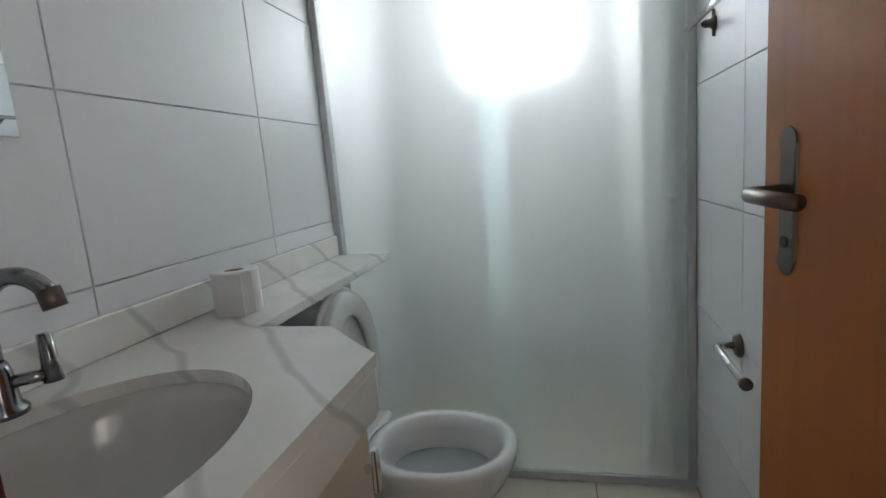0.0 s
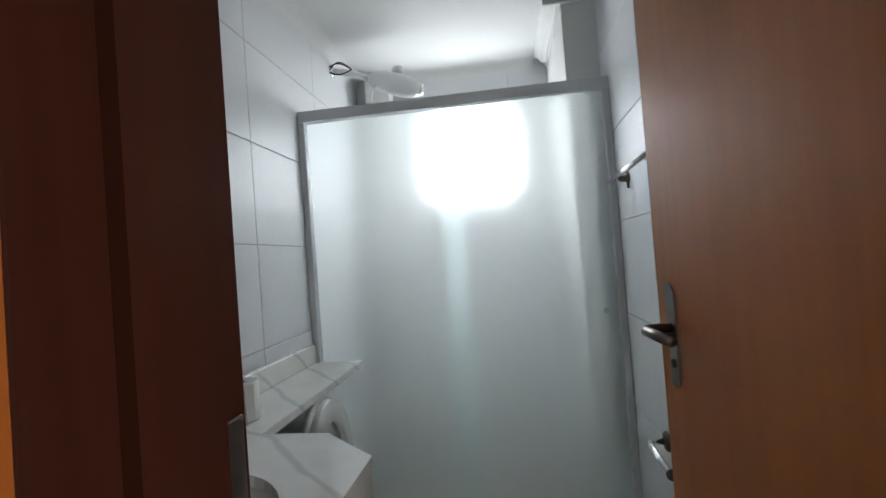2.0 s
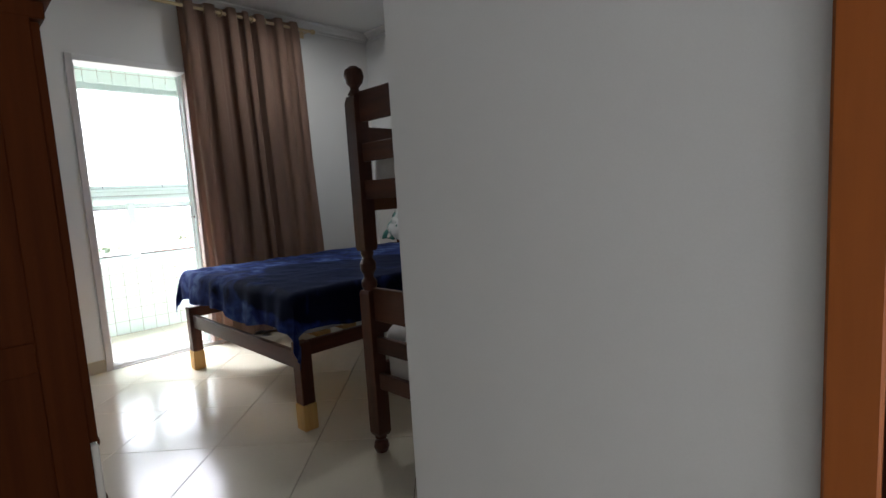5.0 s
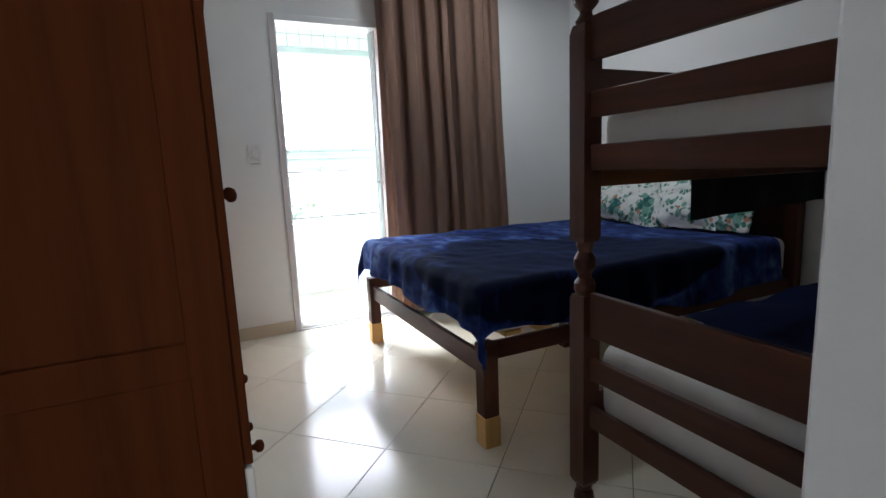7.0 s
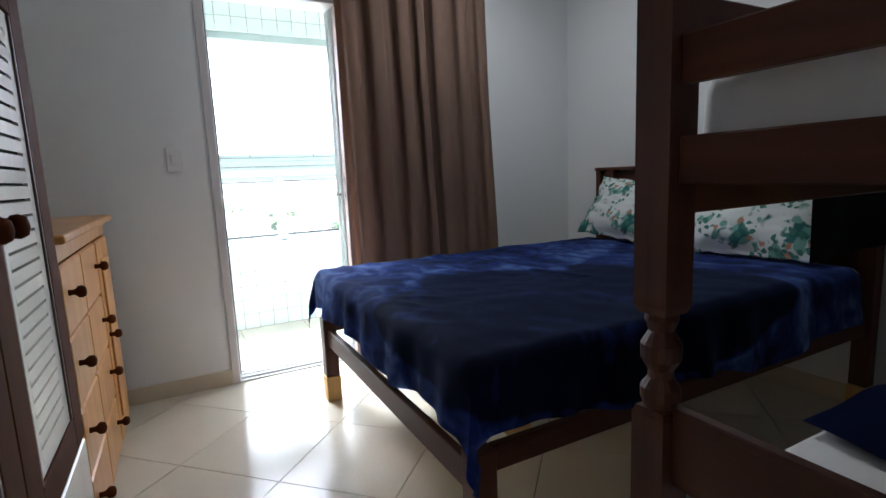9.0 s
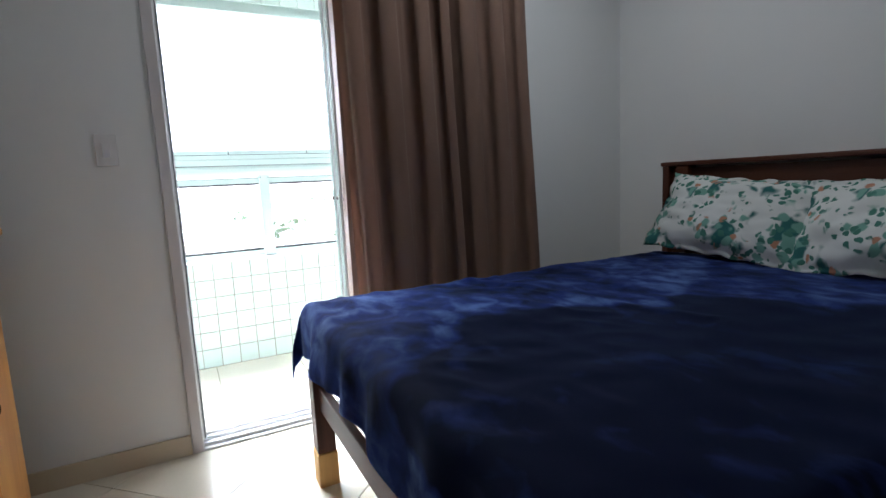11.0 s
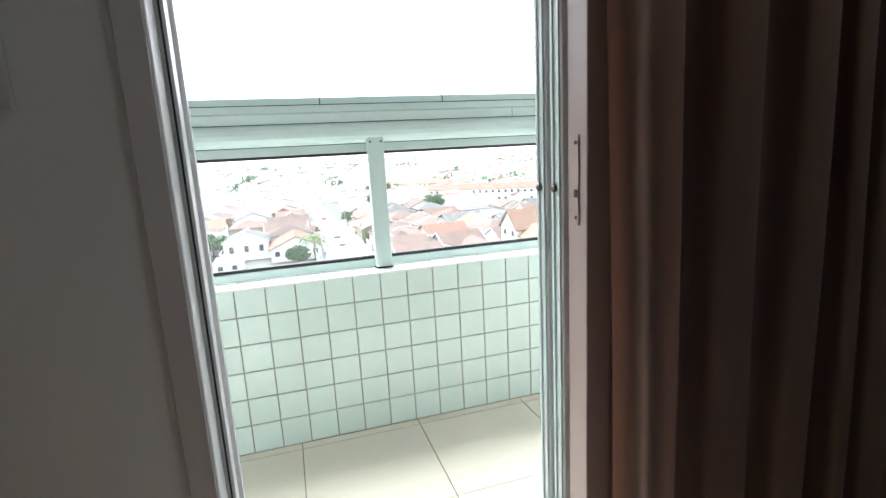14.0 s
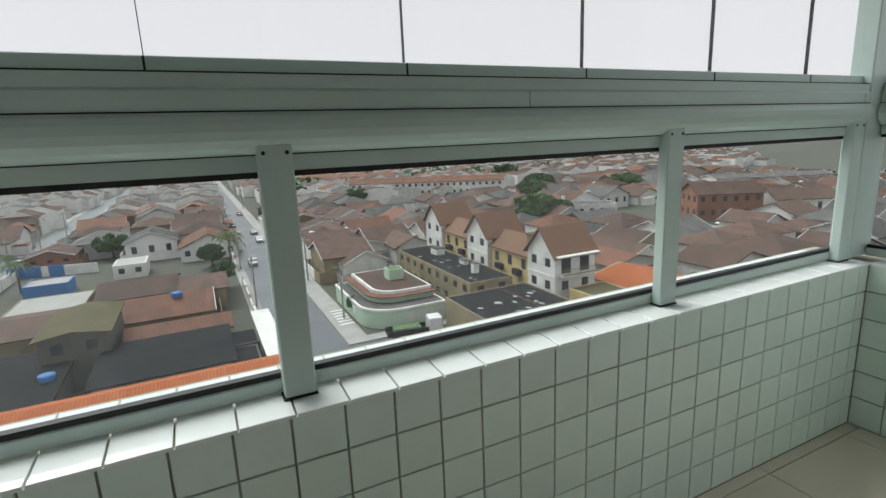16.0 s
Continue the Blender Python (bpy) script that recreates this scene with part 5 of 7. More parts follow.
def railing(name, label, m, length, posts, joints):
    """A painted aluminium guard rail with glass, and folding glass above it. Local x runs along it, y points outward."""
    r = thing(name, label, "guard rail")
    r.matrix_basis = m
    shape = [(-0.02, 1.147), (-0.02, 1.180), (-0.030, 1.184), (-0.046, 1.194), (-0.057, 1.208), (-0.062, 1.224), (-0.061, 1.240), (-0.055, 1.252), (-0.046, 1.261), (-0.046, 1.297), (-0.040, 1.303), (-0.040, 1.331), (0.05, 1.331), (0.05, 1.147)]
    part("top_rail", prism(bmesh.new(), shape, 0, 0.0, length), ALU, r)
    part("top_rail_seam", B(0.0, -0.0485, 1.2597, length, -0.045, 1.2622), SEAL, r)
    part("top_rail_seam", B(0.0, -0.0222, 1.1785, length, -0.0195, 1.1812), SEAL, r)
    # Black strip that draws the shadow line beneath the glass shoe.
    part("top_rail_seam", B(0.0, -0.0412, 1.3285, length, -0.0395, 1.3312), SEAL, r)
    for j in joints[1::3]:
        part("joint_line", B(j + 0.2992, -0.0465, 1.2622, j + 0.3008, -0.045, 1.297), SEAL, r)
    part("glass_gasket", B(0, -0.012, 1.135, length, 0.012, 1.1465), SEAL, r)
    part("bottom_rail", B(0, -0.014, 0.676, length, 0.014, 0.707, bevel=0.003), ALU, r)
    part("glass_gasket", B(0, -0.010, 0.7075, length, 0.010, 0.720), SEAL, r)
    for p in posts:
        post = part("post", B(p - 0.033, -0.050, 0.6755, p + 0.033, -0.0145, 1.2, bevel=0.003), ALU, r)
        bm = bmesh.new()
        for dx in (-0.022, 0.022):
            rod(bm, (p + dx, -0.0515, 1.183), (p + dx, -0.0495, 1.183), 0.004, seg=10)
        part("screw", bm, SEAL, post)
        part("post_foot", B(p - 0.037, -0.052, 0.6722, p + 0.035, -0.010, 0.675), SEAL, post)
    ends = [0.0] + list(posts) + [length]
    for a, b in zip(ends, ends[1:]):
        if b - a > 0.08:
            g = part("guard_pane", B(a + 0.002, -0.004, 0.7205, b - 0.002, 0.004, 1.1345), WET_PANE, r, "wet glass pane with a film standing in for haze")
            g.visible_shadow = False
    part("glass_shoe", B(0, -0.018, 1.3315, length, 0.018, 1.359, bevel=0.002), ALU, r)
    cuts = [0.0] + list(joints) + [length]
    for a, b in zip(cuts, cuts[1:]):
        if b - a > 0.05:
            g = part("folding_pane", B(a + 0.0015, -0.005, 1.3595, b - 0.0015, 0.005, 2.2025), PANE, r, "clear folding glass pane")
            g.visible_shadow = False
    for j in joints:
        part("pane_edge", B(j - 0.0006, -0.006, 1.3595, j + 0.0006, 0.006, 2.2025), SEAL, r, "dark glass edge")
        part("shoe_joint", B(j - 0.002, -0.0195, 1.3325, j + 0.002, -0.0182, 1.358), SEAL, r)
    bm = B(0, -0.035, 2.203, length, 0.035, 2.290, bevel=0.003)
    box(bm, 0, -0.05, 2.291, length, 0.03, 2.3095)
    part("head_rail", bm, ALU, r)


X_RAIL = -5.622
railing("balcony_railing", "white aluminium and glass balcony guard rail with folding glass above", Matrix.Translation((X_RAIL, YA + 0.002, 0)) @ Matrix.Rotation(radians(90), 4, "Z"),
        YE - 0.012 - YA, [y - YA for y in (-0.54, 0.606, 1.707, 2.66)], [y - YA for y in (-1.08, -0.588, -0.093, 0.4085, 0.902, 1.398, 1.891, 2.378)])
railing("balcony_end_railing", "white aluminium and glass guard rail at the balcony's end", Matrix.Translation((X_RAIL + 0.05, YE + 0.109, 0)),
        1.0, [0.5], [0.31, 0.62])
setting("trim_corner_post", B(X_RAIL - 0.03, YE - 0.008, 0.676, X_RAIL + 0.045, YE + 0.140, 2.3095, bevel=0.003), ALU, "white aluminium corner post of the glazing", "post")


# The town below.
GZ = -24.0
ASPHALT = material("wet_asphalt", (0.095, 0.105, 0.115), 0.42, spec=0.5, stain=0.5, stain_scale=0.15, grain=0.3, grain_scale=3, rough_var=0.15)
PAVE = material("pale_concrete_pavement", (0.33, 0.325, 0.31), 0.8, stain=0.5, stain_scale=0.5, grain=0.2, grain_scale=4)
SOIL = material("mixed_town_ground", (0.075, 0.07, 0.062), 0.95, stain=0.7, stain_scale=0.08, grain=0.4, grain_scale=0.6, other=(0.06, 0.075, 0.045))


def ribbed(m, pitch=0.22, depth=0.35):
    """Rows of roof tiles or ribs running down the slope."""
    n, l = m.node_tree.nodes, m.node_tree.links
    b = n["Principled BSDF"]
    src = b.inputs["Base Color"].links[0].from_socket
    tc, w, x, u = n.new("ShaderNodeTexCoord"), n.new("ShaderNodeTexWave"), n.new("ShaderNodeMix"), n.new("ShaderNodeBump")
    w.bands_direction = "X"
    w.inputs["Scale"].default_value, w.inputs["Distortion"].default_value, w.inputs["Detail"].default_value, w.inputs["Detail Scale"].default_value = 0.314 / pitch, 1.2, 3, 0.8
    l.new(tc.outputs["Object"], w.inputs["Vector"])
    x.data_type, x.blend_type, x.inputs[0].default_value = "RGBA", "MULTIPLY", depth
    l.new(src, x.inputs[6]), l.new(w.outputs["Color"], x.inputs[7]), l.new(x.outputs[2], b.inputs["Base Color"])
    u.inputs["Strength"].default_value, u.inputs["Distance"].default_value = 0.6, 0.05
    l.new(w.outputs[0], u.inputs["Height"]), l.new(u.outputs[0], b.inputs["Normal"])
    return m


ROOF_BROWN = ribbed(material("weathered_brown_roof_tile", (0.175, 0.098, 0.072), 0.72, spec=0.16, stain=0.75, stain_scale=0.35, grain=0.8, grain_scale=1.3, spread=0.32, other=(0.062, 0.048, 0.042)))
ROOF_ORANGE = ribbed(material("weathered_clay_roof_tile", (0.29, 0.125, 0.075), 0.72, spec=0.16, stain=0.8, stain_scale=0.4, grain=0.8, grain_scale=1.3, spread=0.28, other=(0.12, 0.07, 0.052)))
ROOF_BRIGHT = ribbed(material("bright_orange_roof_tile", (0.48, 0.155, 0.06), 0.9, spec=0.1, stain=0.4, stain_scale=0.5, grain=0.5, grain_scale=2, spread=0.05, other=(0.24, 0.07, 0.035)), 0.3)
ROOF_MOTTLED = ribbed(material("mottled_rust_roof_tile", (0.27, 0.105, 0.058), 0.72, spec=0.16, stain=0.9, stain_scale=0.9, grain=0.9, grain_scale=2.5, spread=0.12, other=(0.14, 0.11, 0.075)))
ROOF_GREY = ribbed(material("grey_fibre_cement_roof", (0.16, 0.157, 0.15), 0.72, spec=0.16, stain=0.75, stain_scale=0.4, grain=0.7, grain_scale=1.3, spread=0.35, other=(0.05, 0.048, 0.046)), 0.4, 0.25)
ROOF_DARK = material("dark_bitumen_roof", (0.014, 0.015, 0.017), 0.85, spec=0.04, stain=0.6, stain_scale=0.6, grain=0.4, grain_scale=3, other=(0.030, 0.031, 0.032))
ROOF_OLIVE = ribbed(material("mossy_tan_roof", (0.155, 0.13, 0.075), 0.95, spec=0.1, stain=0.7, stain_scale=0.5, grain=0.5, grain_scale=4, other=(0.055, 0.06, 0.035)), 0.5, 0.2)
BARE_WALL = material("bare_grey_block_wall", (0.11, 0.105, 0.09), 0.95, stain=0.7, stain_scale=0.7, grain=0.5, grain_scale=3, other=(0.05, 0.052, 0.04))
PLASTER = material("off_white_house_plaster", (0.60, 0.59, 0.56), 0.85, stain=0.6, stain_scale=0.7, grain=0.3, grain_scale=3, spread=0.35)
PLASTER_Y = material("yellow_house_plaster", (0.55, 0.43, 0.20), 0.85, stain=0.5, stain_scale=0.6, grain=0.15, grain_scale=5, spread=0.06)
PLASTER_W = material("white_house_plaster", (0.74, 0.74, 0.71), 0.85, stain=0.5, stain_scale=0.6, grain=0.15, grain_scale=5, spread=0.05)
PLASTER_G = material("mint_house_plaster", (0.40, 0.53, 0.40), 0.8, stain=0.3, stain_scale=0.6, spread=0.05)
PLASTER_T = material("stained_tan_plaster", (0.29, 0.235, 0.13), 0.9, stain=0.6, stain_scale=0.5, grain=0.3, grain_scale=3, other=(0.10, 0.09, 0.07))
BRICK_W = material("red_brick_house_wall", (0.25, 0.115, 0.07), 0.9, stain=0.4, stain_scale=0.8, grain=0.4, grain_scale=6)
BLUE_P = material("blue_painted_wall", (0.045, 0.17, 0.42), 0.7, stain=0.3, stain_scale=0.8)
WIN_DARK = material("dark_window_glass", (0.035, 0.04, 0.045), 0.15, stain=0.3, stain_scale=1)
LEAF = material("dull_green_foliage", (0.075, 0.135, 0.042), 0.8, stain=0.5, stain_scale=1.5, spread=0.25, other=(0.02, 0.04, 0.015))
BARK = material("grey_brown_bark", (0.13, 0.10, 0.075), 0.95, grain=0.5, grain_scale=6)
CARS = [material("car_paint_" + n, c, 0.25, coat=0.6, stain=0.1) for n, c in (("white", (0.65, 0.65, 0.65)), ("silver", (0.35, 0.36, 0.37)), ("dark", (0.03, 0.03, 0.035)), ("red", (0.22, 0.03, 0.03)))]
TYRE = material("tyre_rubber", (0.02, 0.02, 0.02), 0.9, grain=0.3)

setting("ground", B(-4200, -3600, GZ - 2, 300, 3600, GZ), SOIL, "town ground reaching to the horizon", "ground")
STREETS = [("road", -2500, 7.4, -20, 15.4), ("road_cross", -64.5, 15.4, -30, 27.6), ("road_left", -1500, -46, -67, -39)]
for n, x0, y0, x1, y1 in STREETS:
    setting(n, B(x0, y0, GZ, x1, y1, GZ + 0.05 if n == "road" else GZ + 0.04), ASPHALT, "wet grey asphalt street", "road")
for n, a in (("pavement_left", (-1500, 5.6, -76, 7.4)), ("pavement_right", (-1500, 15.4, -66.5, 18.4)), ("pavement_far_left", (-1200, -39, -67, -36.5)), ("pavement_far_left_side", (-1200, -48.5, -67, -46)), ("pavement_cross", (-66.5, 15.4, -64.5, 30))):
    setting(n, B(a[0], a[1], GZ, a[2], a[3], GZ + 0.18), PAVE, "pale concrete pavement with a kerb", "pavement")


def windows_on(parent, w, d, h, storeys, rng, sides=(0, 1, 2, 3), pitch=3.0):
    """Dark panes in white frames, proud of the walls."""
    step = h / storeys
    for s in sides:
        span = w if s in (0, 2) else d
        n = max(1, int(span / pitch))
        for k in range(n):
            for f in range(storeys):
                u = -span / 2 + span * (k + 0.5) / n
                z = f * step + step * 0.42
                ww, hh = 0.55, step * 0.19
                bm, bp = bmesh.new(), bmesh.new()
                def put(b, a, c, off):
                    if s == 0: box(b, u - a, -d / 2 - off, z, u + a, -d / 2 + 0.02, z + c)
                    if s == 2: box(b, u - a, d / 2 - 0.02, z, u + a, d / 2 + off, z + c)
                    if s == 1: box(b, w / 2 - 0.02, u - a, z, w / 2 + off, u + a, z + c)
                    if s == 3: box(b, -w / 2 - off, u - a, z, -w / 2 + 0.02, u + a, z + c)
                put(bp, ww, hh * 2, 0.05)
                win = part("window", bp, WIN_DARK, parent)


def gable(bm, w, d, h, rise, eave=0.5, thick=0.18):
    """A ridge along x."""
    a, b = w / 2 + eave, d / 2 + eave
    drop = rise * eave / (d / 2)
    out = [(-b, h - drop), (0, h + rise), (b, h - drop), (b, h - drop + thick), (0, h + rise + thick), (-b, h - drop + thick)]
    return prism(bm, out, 0, -a, a)


def hip(bm, w, d, h, rise, eave=0.5):
    a, b, r = w / 2 + eave, d / 2 + eave, max(0.2, (w - d) / 2)
    lo = [bm.verts.new(p) for p in ((-a, -b, h - 0.12), (a, -b, h - 0.12), (a, b, h - 0.12), (-a, b, h - 0.12))]
    mid = [bm.verts.new((v.co.x, v.co.y, h + 0.04)) for v in lo]
    top = [bm.verts.new(p) for p in ((-r, 0, h + rise), (r, 0, h + rise))]
    bm.faces.new(lo[::-1])
    for k in range(4):
        bm.faces.new((lo[k], lo[(k + 1) % 4], mid[(k + 1) % 4], mid[k]))
    bm.faces.new((mid[0], mid[1], top[1], top[0])), bm.faces.new((mid[2], mid[3], top[0], top[1]))
    bm.faces.new((mid[1], mid[2], top[1])), bm.faces.new((mid[3], mid[0], top[0]))
    return bm


def house(x, y, w, d, h, kind="gable", wall=None, roof=None, turn=0, rise=None, storeys=1, label="", rng=None, sides=(0, 1), group="", windows=True, rim=0.16):
    rng = rng or random.Random(int(x * 7 + y * 13))
    g = thing("house", label, "house", (x, y, GZ), turn, group)
    rise = rise if rise is not None else min(w, d) * 0.22
    bm = B(-w / 2, -d / 2, 0, w / 2, d / 2, h)
    if kind == "gable":
        prism(bm, [(-d / 2, h), (d / 2, h), (0, h + rise)], 0, -w / 2 + 0.01, w / 2 - 0.01)
    part("wall", bm, wall, g)
    if kind == "gable":
        part("roof", gable(bmesh.new(), w, d, h, rise), roof, g)
    elif kind == "hip":
        part("roof", hip(bmesh.new(), w, d, h, rise), roof, g)
    else:
        bm = B(-w / 2 + 0.2, -d / 2 + 0.2, h + 0.001, w / 2 - 0.2, d / 2 - 0.2, h + 0.08)
        part("roof", bm, roof, g)
        bm = bmesh.new()
        for a in ((-w / 2, -d / 2, w / 2, -d / 2 + 0.19), (-w / 2, d / 2 - 0.19, w / 2, d / 2), (-w / 2, -d / 2 + 0.19, -w / 2 + 0.19, d / 2 - 0.19), (w / 2 - 0.19, -d / 2 + 0.19, w / 2, d / 2 - 0.19)):
            box(bm, a[0], a[1], h + 0.001, a[2], a[3], h + rim)
        part("roof_parapet", bm, wall, g)
    if kind == "gable" and storeys == 1 and windows and rng.random() < 0.6:
        bm = bmesh.new()
        for e in (-1, 1):
            x0 = e * (w / 2 + 0.5)
            for f in (-1, 1):
                a, b2 = Vector((x0, f * (d / 2 + 0.5), h - rise / d)), Vector((x0, 0, h + rise + 0.05))
                loft(bm, [[p + Vector((dx, 0, dz)) for dx, dz in ((-0.04, 0.02), (0.04, 0.02), (0.04, 0.22), (-0.04, 0.22))] for p in (a, b2)])
        part("fascia", bm, PLASTER_W, g, "pale roof edge board")
        bm = bmesh.new()
        a, b2 = w / 2 + 1.3, d / 2 + 1.0
        for q in ((-a, -b2, a, -b2 + 0.15), (-a, b2 - 0.15, a, b2), (-a, -b2 + 0.15, -a + 0.15, b2 - 0.15), (a - 0.15, -b2 + 0.15, a, b2 - 0.15)):
            box(bm, q[0], q[1], 0, q[2], q[3], rng.uniform(1.7, 2.3))
        part("yard_wall", bm, wall, g)
    if windows:
        windows_on(g, w, d, h, storeys, rng, sides)
    if group.startswith("dense") and x > -175:
        yard = random.Random(int(x * 31 + y * 17))
        for k in range(yard.choice([1, 2, 2, 3])):
            # Lean-to sheds, canopies and a water tank crowd the yards.
            e, f = yard.choice([-1, 1]), yard.uniform(-0.35, 0.35)
            aw, ad, ah = yard.uniform(1.2, 2.4), yard.uniform(1.5, 3.2), yard.uniform(2.2, 3.0)
            cx, cy = e * (w / 2 + aw * 0.45), f * d
            if k == 1:
                cx, cy = f * w, e * (d / 2 + ad * 0.4)
            part("shed_wall", B(cx - aw, cy - ad, 0, cx + aw, cy + ad, ah), yard.choice([PLASTER, PLASTER_W, PLASTER_T, BARE_WALL]), g)
            top = [(cy - ad - 0.2, ah + 0.002), (cy + ad + 0.2, ah + 0.5), (cy + ad + 0.2, ah + 0.62), (cy - ad - 0.2, ah + 0.12)]
            part("shed_roof", prism(bmesh.new(), top, 0, cx - aw - 0.2, cx + aw + 0.2), yard.choice([ROOF_ORANGE, ROOF_GREY, ROOF_DARK, PLASTER, ROOF_BROWN]), g)
        if yard.random() < 0.35:
            tx, ty = yard.uniform(-0.3, 0.3) * w, yard.choice([-1, 1]) * (d / 2 + 0.9)
            part("tank_stand", B(tx - 0.6, ty - 0.6, 0, tx + 0.6, ty + 0.6, h + 0.6), PLASTER, g)
            part("water_tank", lathe(bmesh.new(), [(0.55, h + 0.602), (0.68, h + 1.3), (0.3, h + 1.5)], 12, Matrix.Translation((tx, ty, 0))), yard.choice([BLUE_P, PLASTER_W]), g, "rooftop water tank", True)
    return g


def tree(x, y, h, r, seed, kind="tree"):
    rng = random.Random(seed)
    t = thing("tree", "leafy green street tree" if kind == "tree" else "tall palm with drooping green fronds", "tree" if kind == "tree" else "palm", (x, y, GZ))
    bm = bmesh.new()
    if kind == "palm":
        rod(bm, (0, 0, 0), (0.3, 0.1, h), 0.22, 0.13, 10)
        part("trunk", bm, BARK, t, "", True)
        bm = bmesh.new()
        for k in range(15):
            a = 2 * math.pi * k / 15 + rng.uniform(-0.2, 0.2)
            up = rng.uniform(0.1, 0.9)
            spine = [Vector((0.3 + r * s * math.cos(a), 0.1 + r * s * math.sin(a), h + r * (up * s - 1.1 * s * s))) for s in np.linspace(0, 1, 7)]
            side = Vector((-math.sin(a), math.cos(a), 0))
            for q in range(6):
                p0, p1 = spine[q], spine[q + 1]
                for s in (-1, 1):
                    for e in range(2):
                        c = p0.lerp(p1, e * 0.5)
                        tip = c + side * s * r * 0.32 * (1 - q / 8) + (p1 - p0) * 0.6 + Vector((0, 0, -0.25 * r * 0.6))
                        bm.faces.new([bm.verts.new(v) for v in (c, c + (p1 - p0) * 0.35, tip)])
        part("crown", bm, LEAF, t)
        return t
    rod(bm, (0, 0, 0), (0.1, 0, h * 0.5), 0.28, 0.18, 8)
    for k in range(5):
        a = k * 1.26 + rng.uniform(-0.3, 0.3)
        rod(bm, (0.1, 0, h * 0.45), (r * 0.6 * math.cos(a), r * 0.6 * math.sin(a), h * rng.uniform(0.65, 0.85)), 0.12, 0.05, 6)
    part("trunk", bm, BARK, t)
    verts, faces = [], []
    for k in range(2600):
        while True:
            p = Vector((rng.uniform(-1, 1), rng.uniform(-1, 1), rng.uniform(-1, 1)))
            l = p.length
            if 0.35 < l < 1 and noise.noise(p * 1.8 + Vector((seed, 0, 0))) > -0.12 + 0.7 * (l - 0.7):
                break
        c = Vector((p.x * r, p.y * r, h * 0.68 + p.z * h * 0.36))
        q = Euler((rng.uniform(0, 6.3), rng.uniform(0, 6.3), rng.uniform(0, 6.3))).to_matrix()
        s = rng.uniform(0.12, 0.42) * r / 4
        b = len(verts)
        verts += [c + q @ Vector(v) * s for v in ((-1, -0.6, 0), (1, -0.6, 0.2), (1.1, 0.7, 0), (-0.8, 0.8, 0.25))]
        faces.append((b, b + 1, b + 2, b + 3))
    me = bpy.data.meshes.new("crown")
    me.from_pydata(verts, [], faces)
    me.materials.append(LEAF)
    new("crown", me).parent = t
    return t


def car(x, y, turn, mat, label):
    c = thing("car", label, "car", (x, y, GZ + 0.06), turn)
    side = [(-2.0, 0.3), (2.0, 0.3), (2.05, 0.7), (1.2, 0.85), (0.6, 1.35), (-1.1, 1.38), (-1.9, 0.9), (-2.05, 0.6)]
    part("body", prism(bmesh.new(), side, 1, -0.82, 0.82), mat, c)
    cabin = [(1.12, 0.88), (0.58, 1.32), (-1.08, 1.34), (-1.75, 0.92)]
    part("windows", prism(bmesh.new(), cabin, 1, -0.835, 0.835), WIN_DARK, c)
    for wx in (-1.25, 1.25):
        for wy in (-0.8, 0.8):
            part("wheel", rod(bmesh.new(), (wx, wy - 0.1, 0.31), (wx, wy + 0.1, 0.31), 0.31, seg=16), TYRE, c)


def street_pole(x, y):
    p = thing("utility_pole", "grey concrete utility pole with a crossarm", "utility pole", (x, y, GZ + 0.05), 0, "utility poles along the street")
    part("pole", rod(bmesh.new(), (0, 0, 0), (0, 0, 8.5), 0.17, 0.11, 8), PAVE, p)
    part("crossarm", B(-0.06, -1.0, 7.8, 0.06, 1.0, 7.95), PAVE, p)


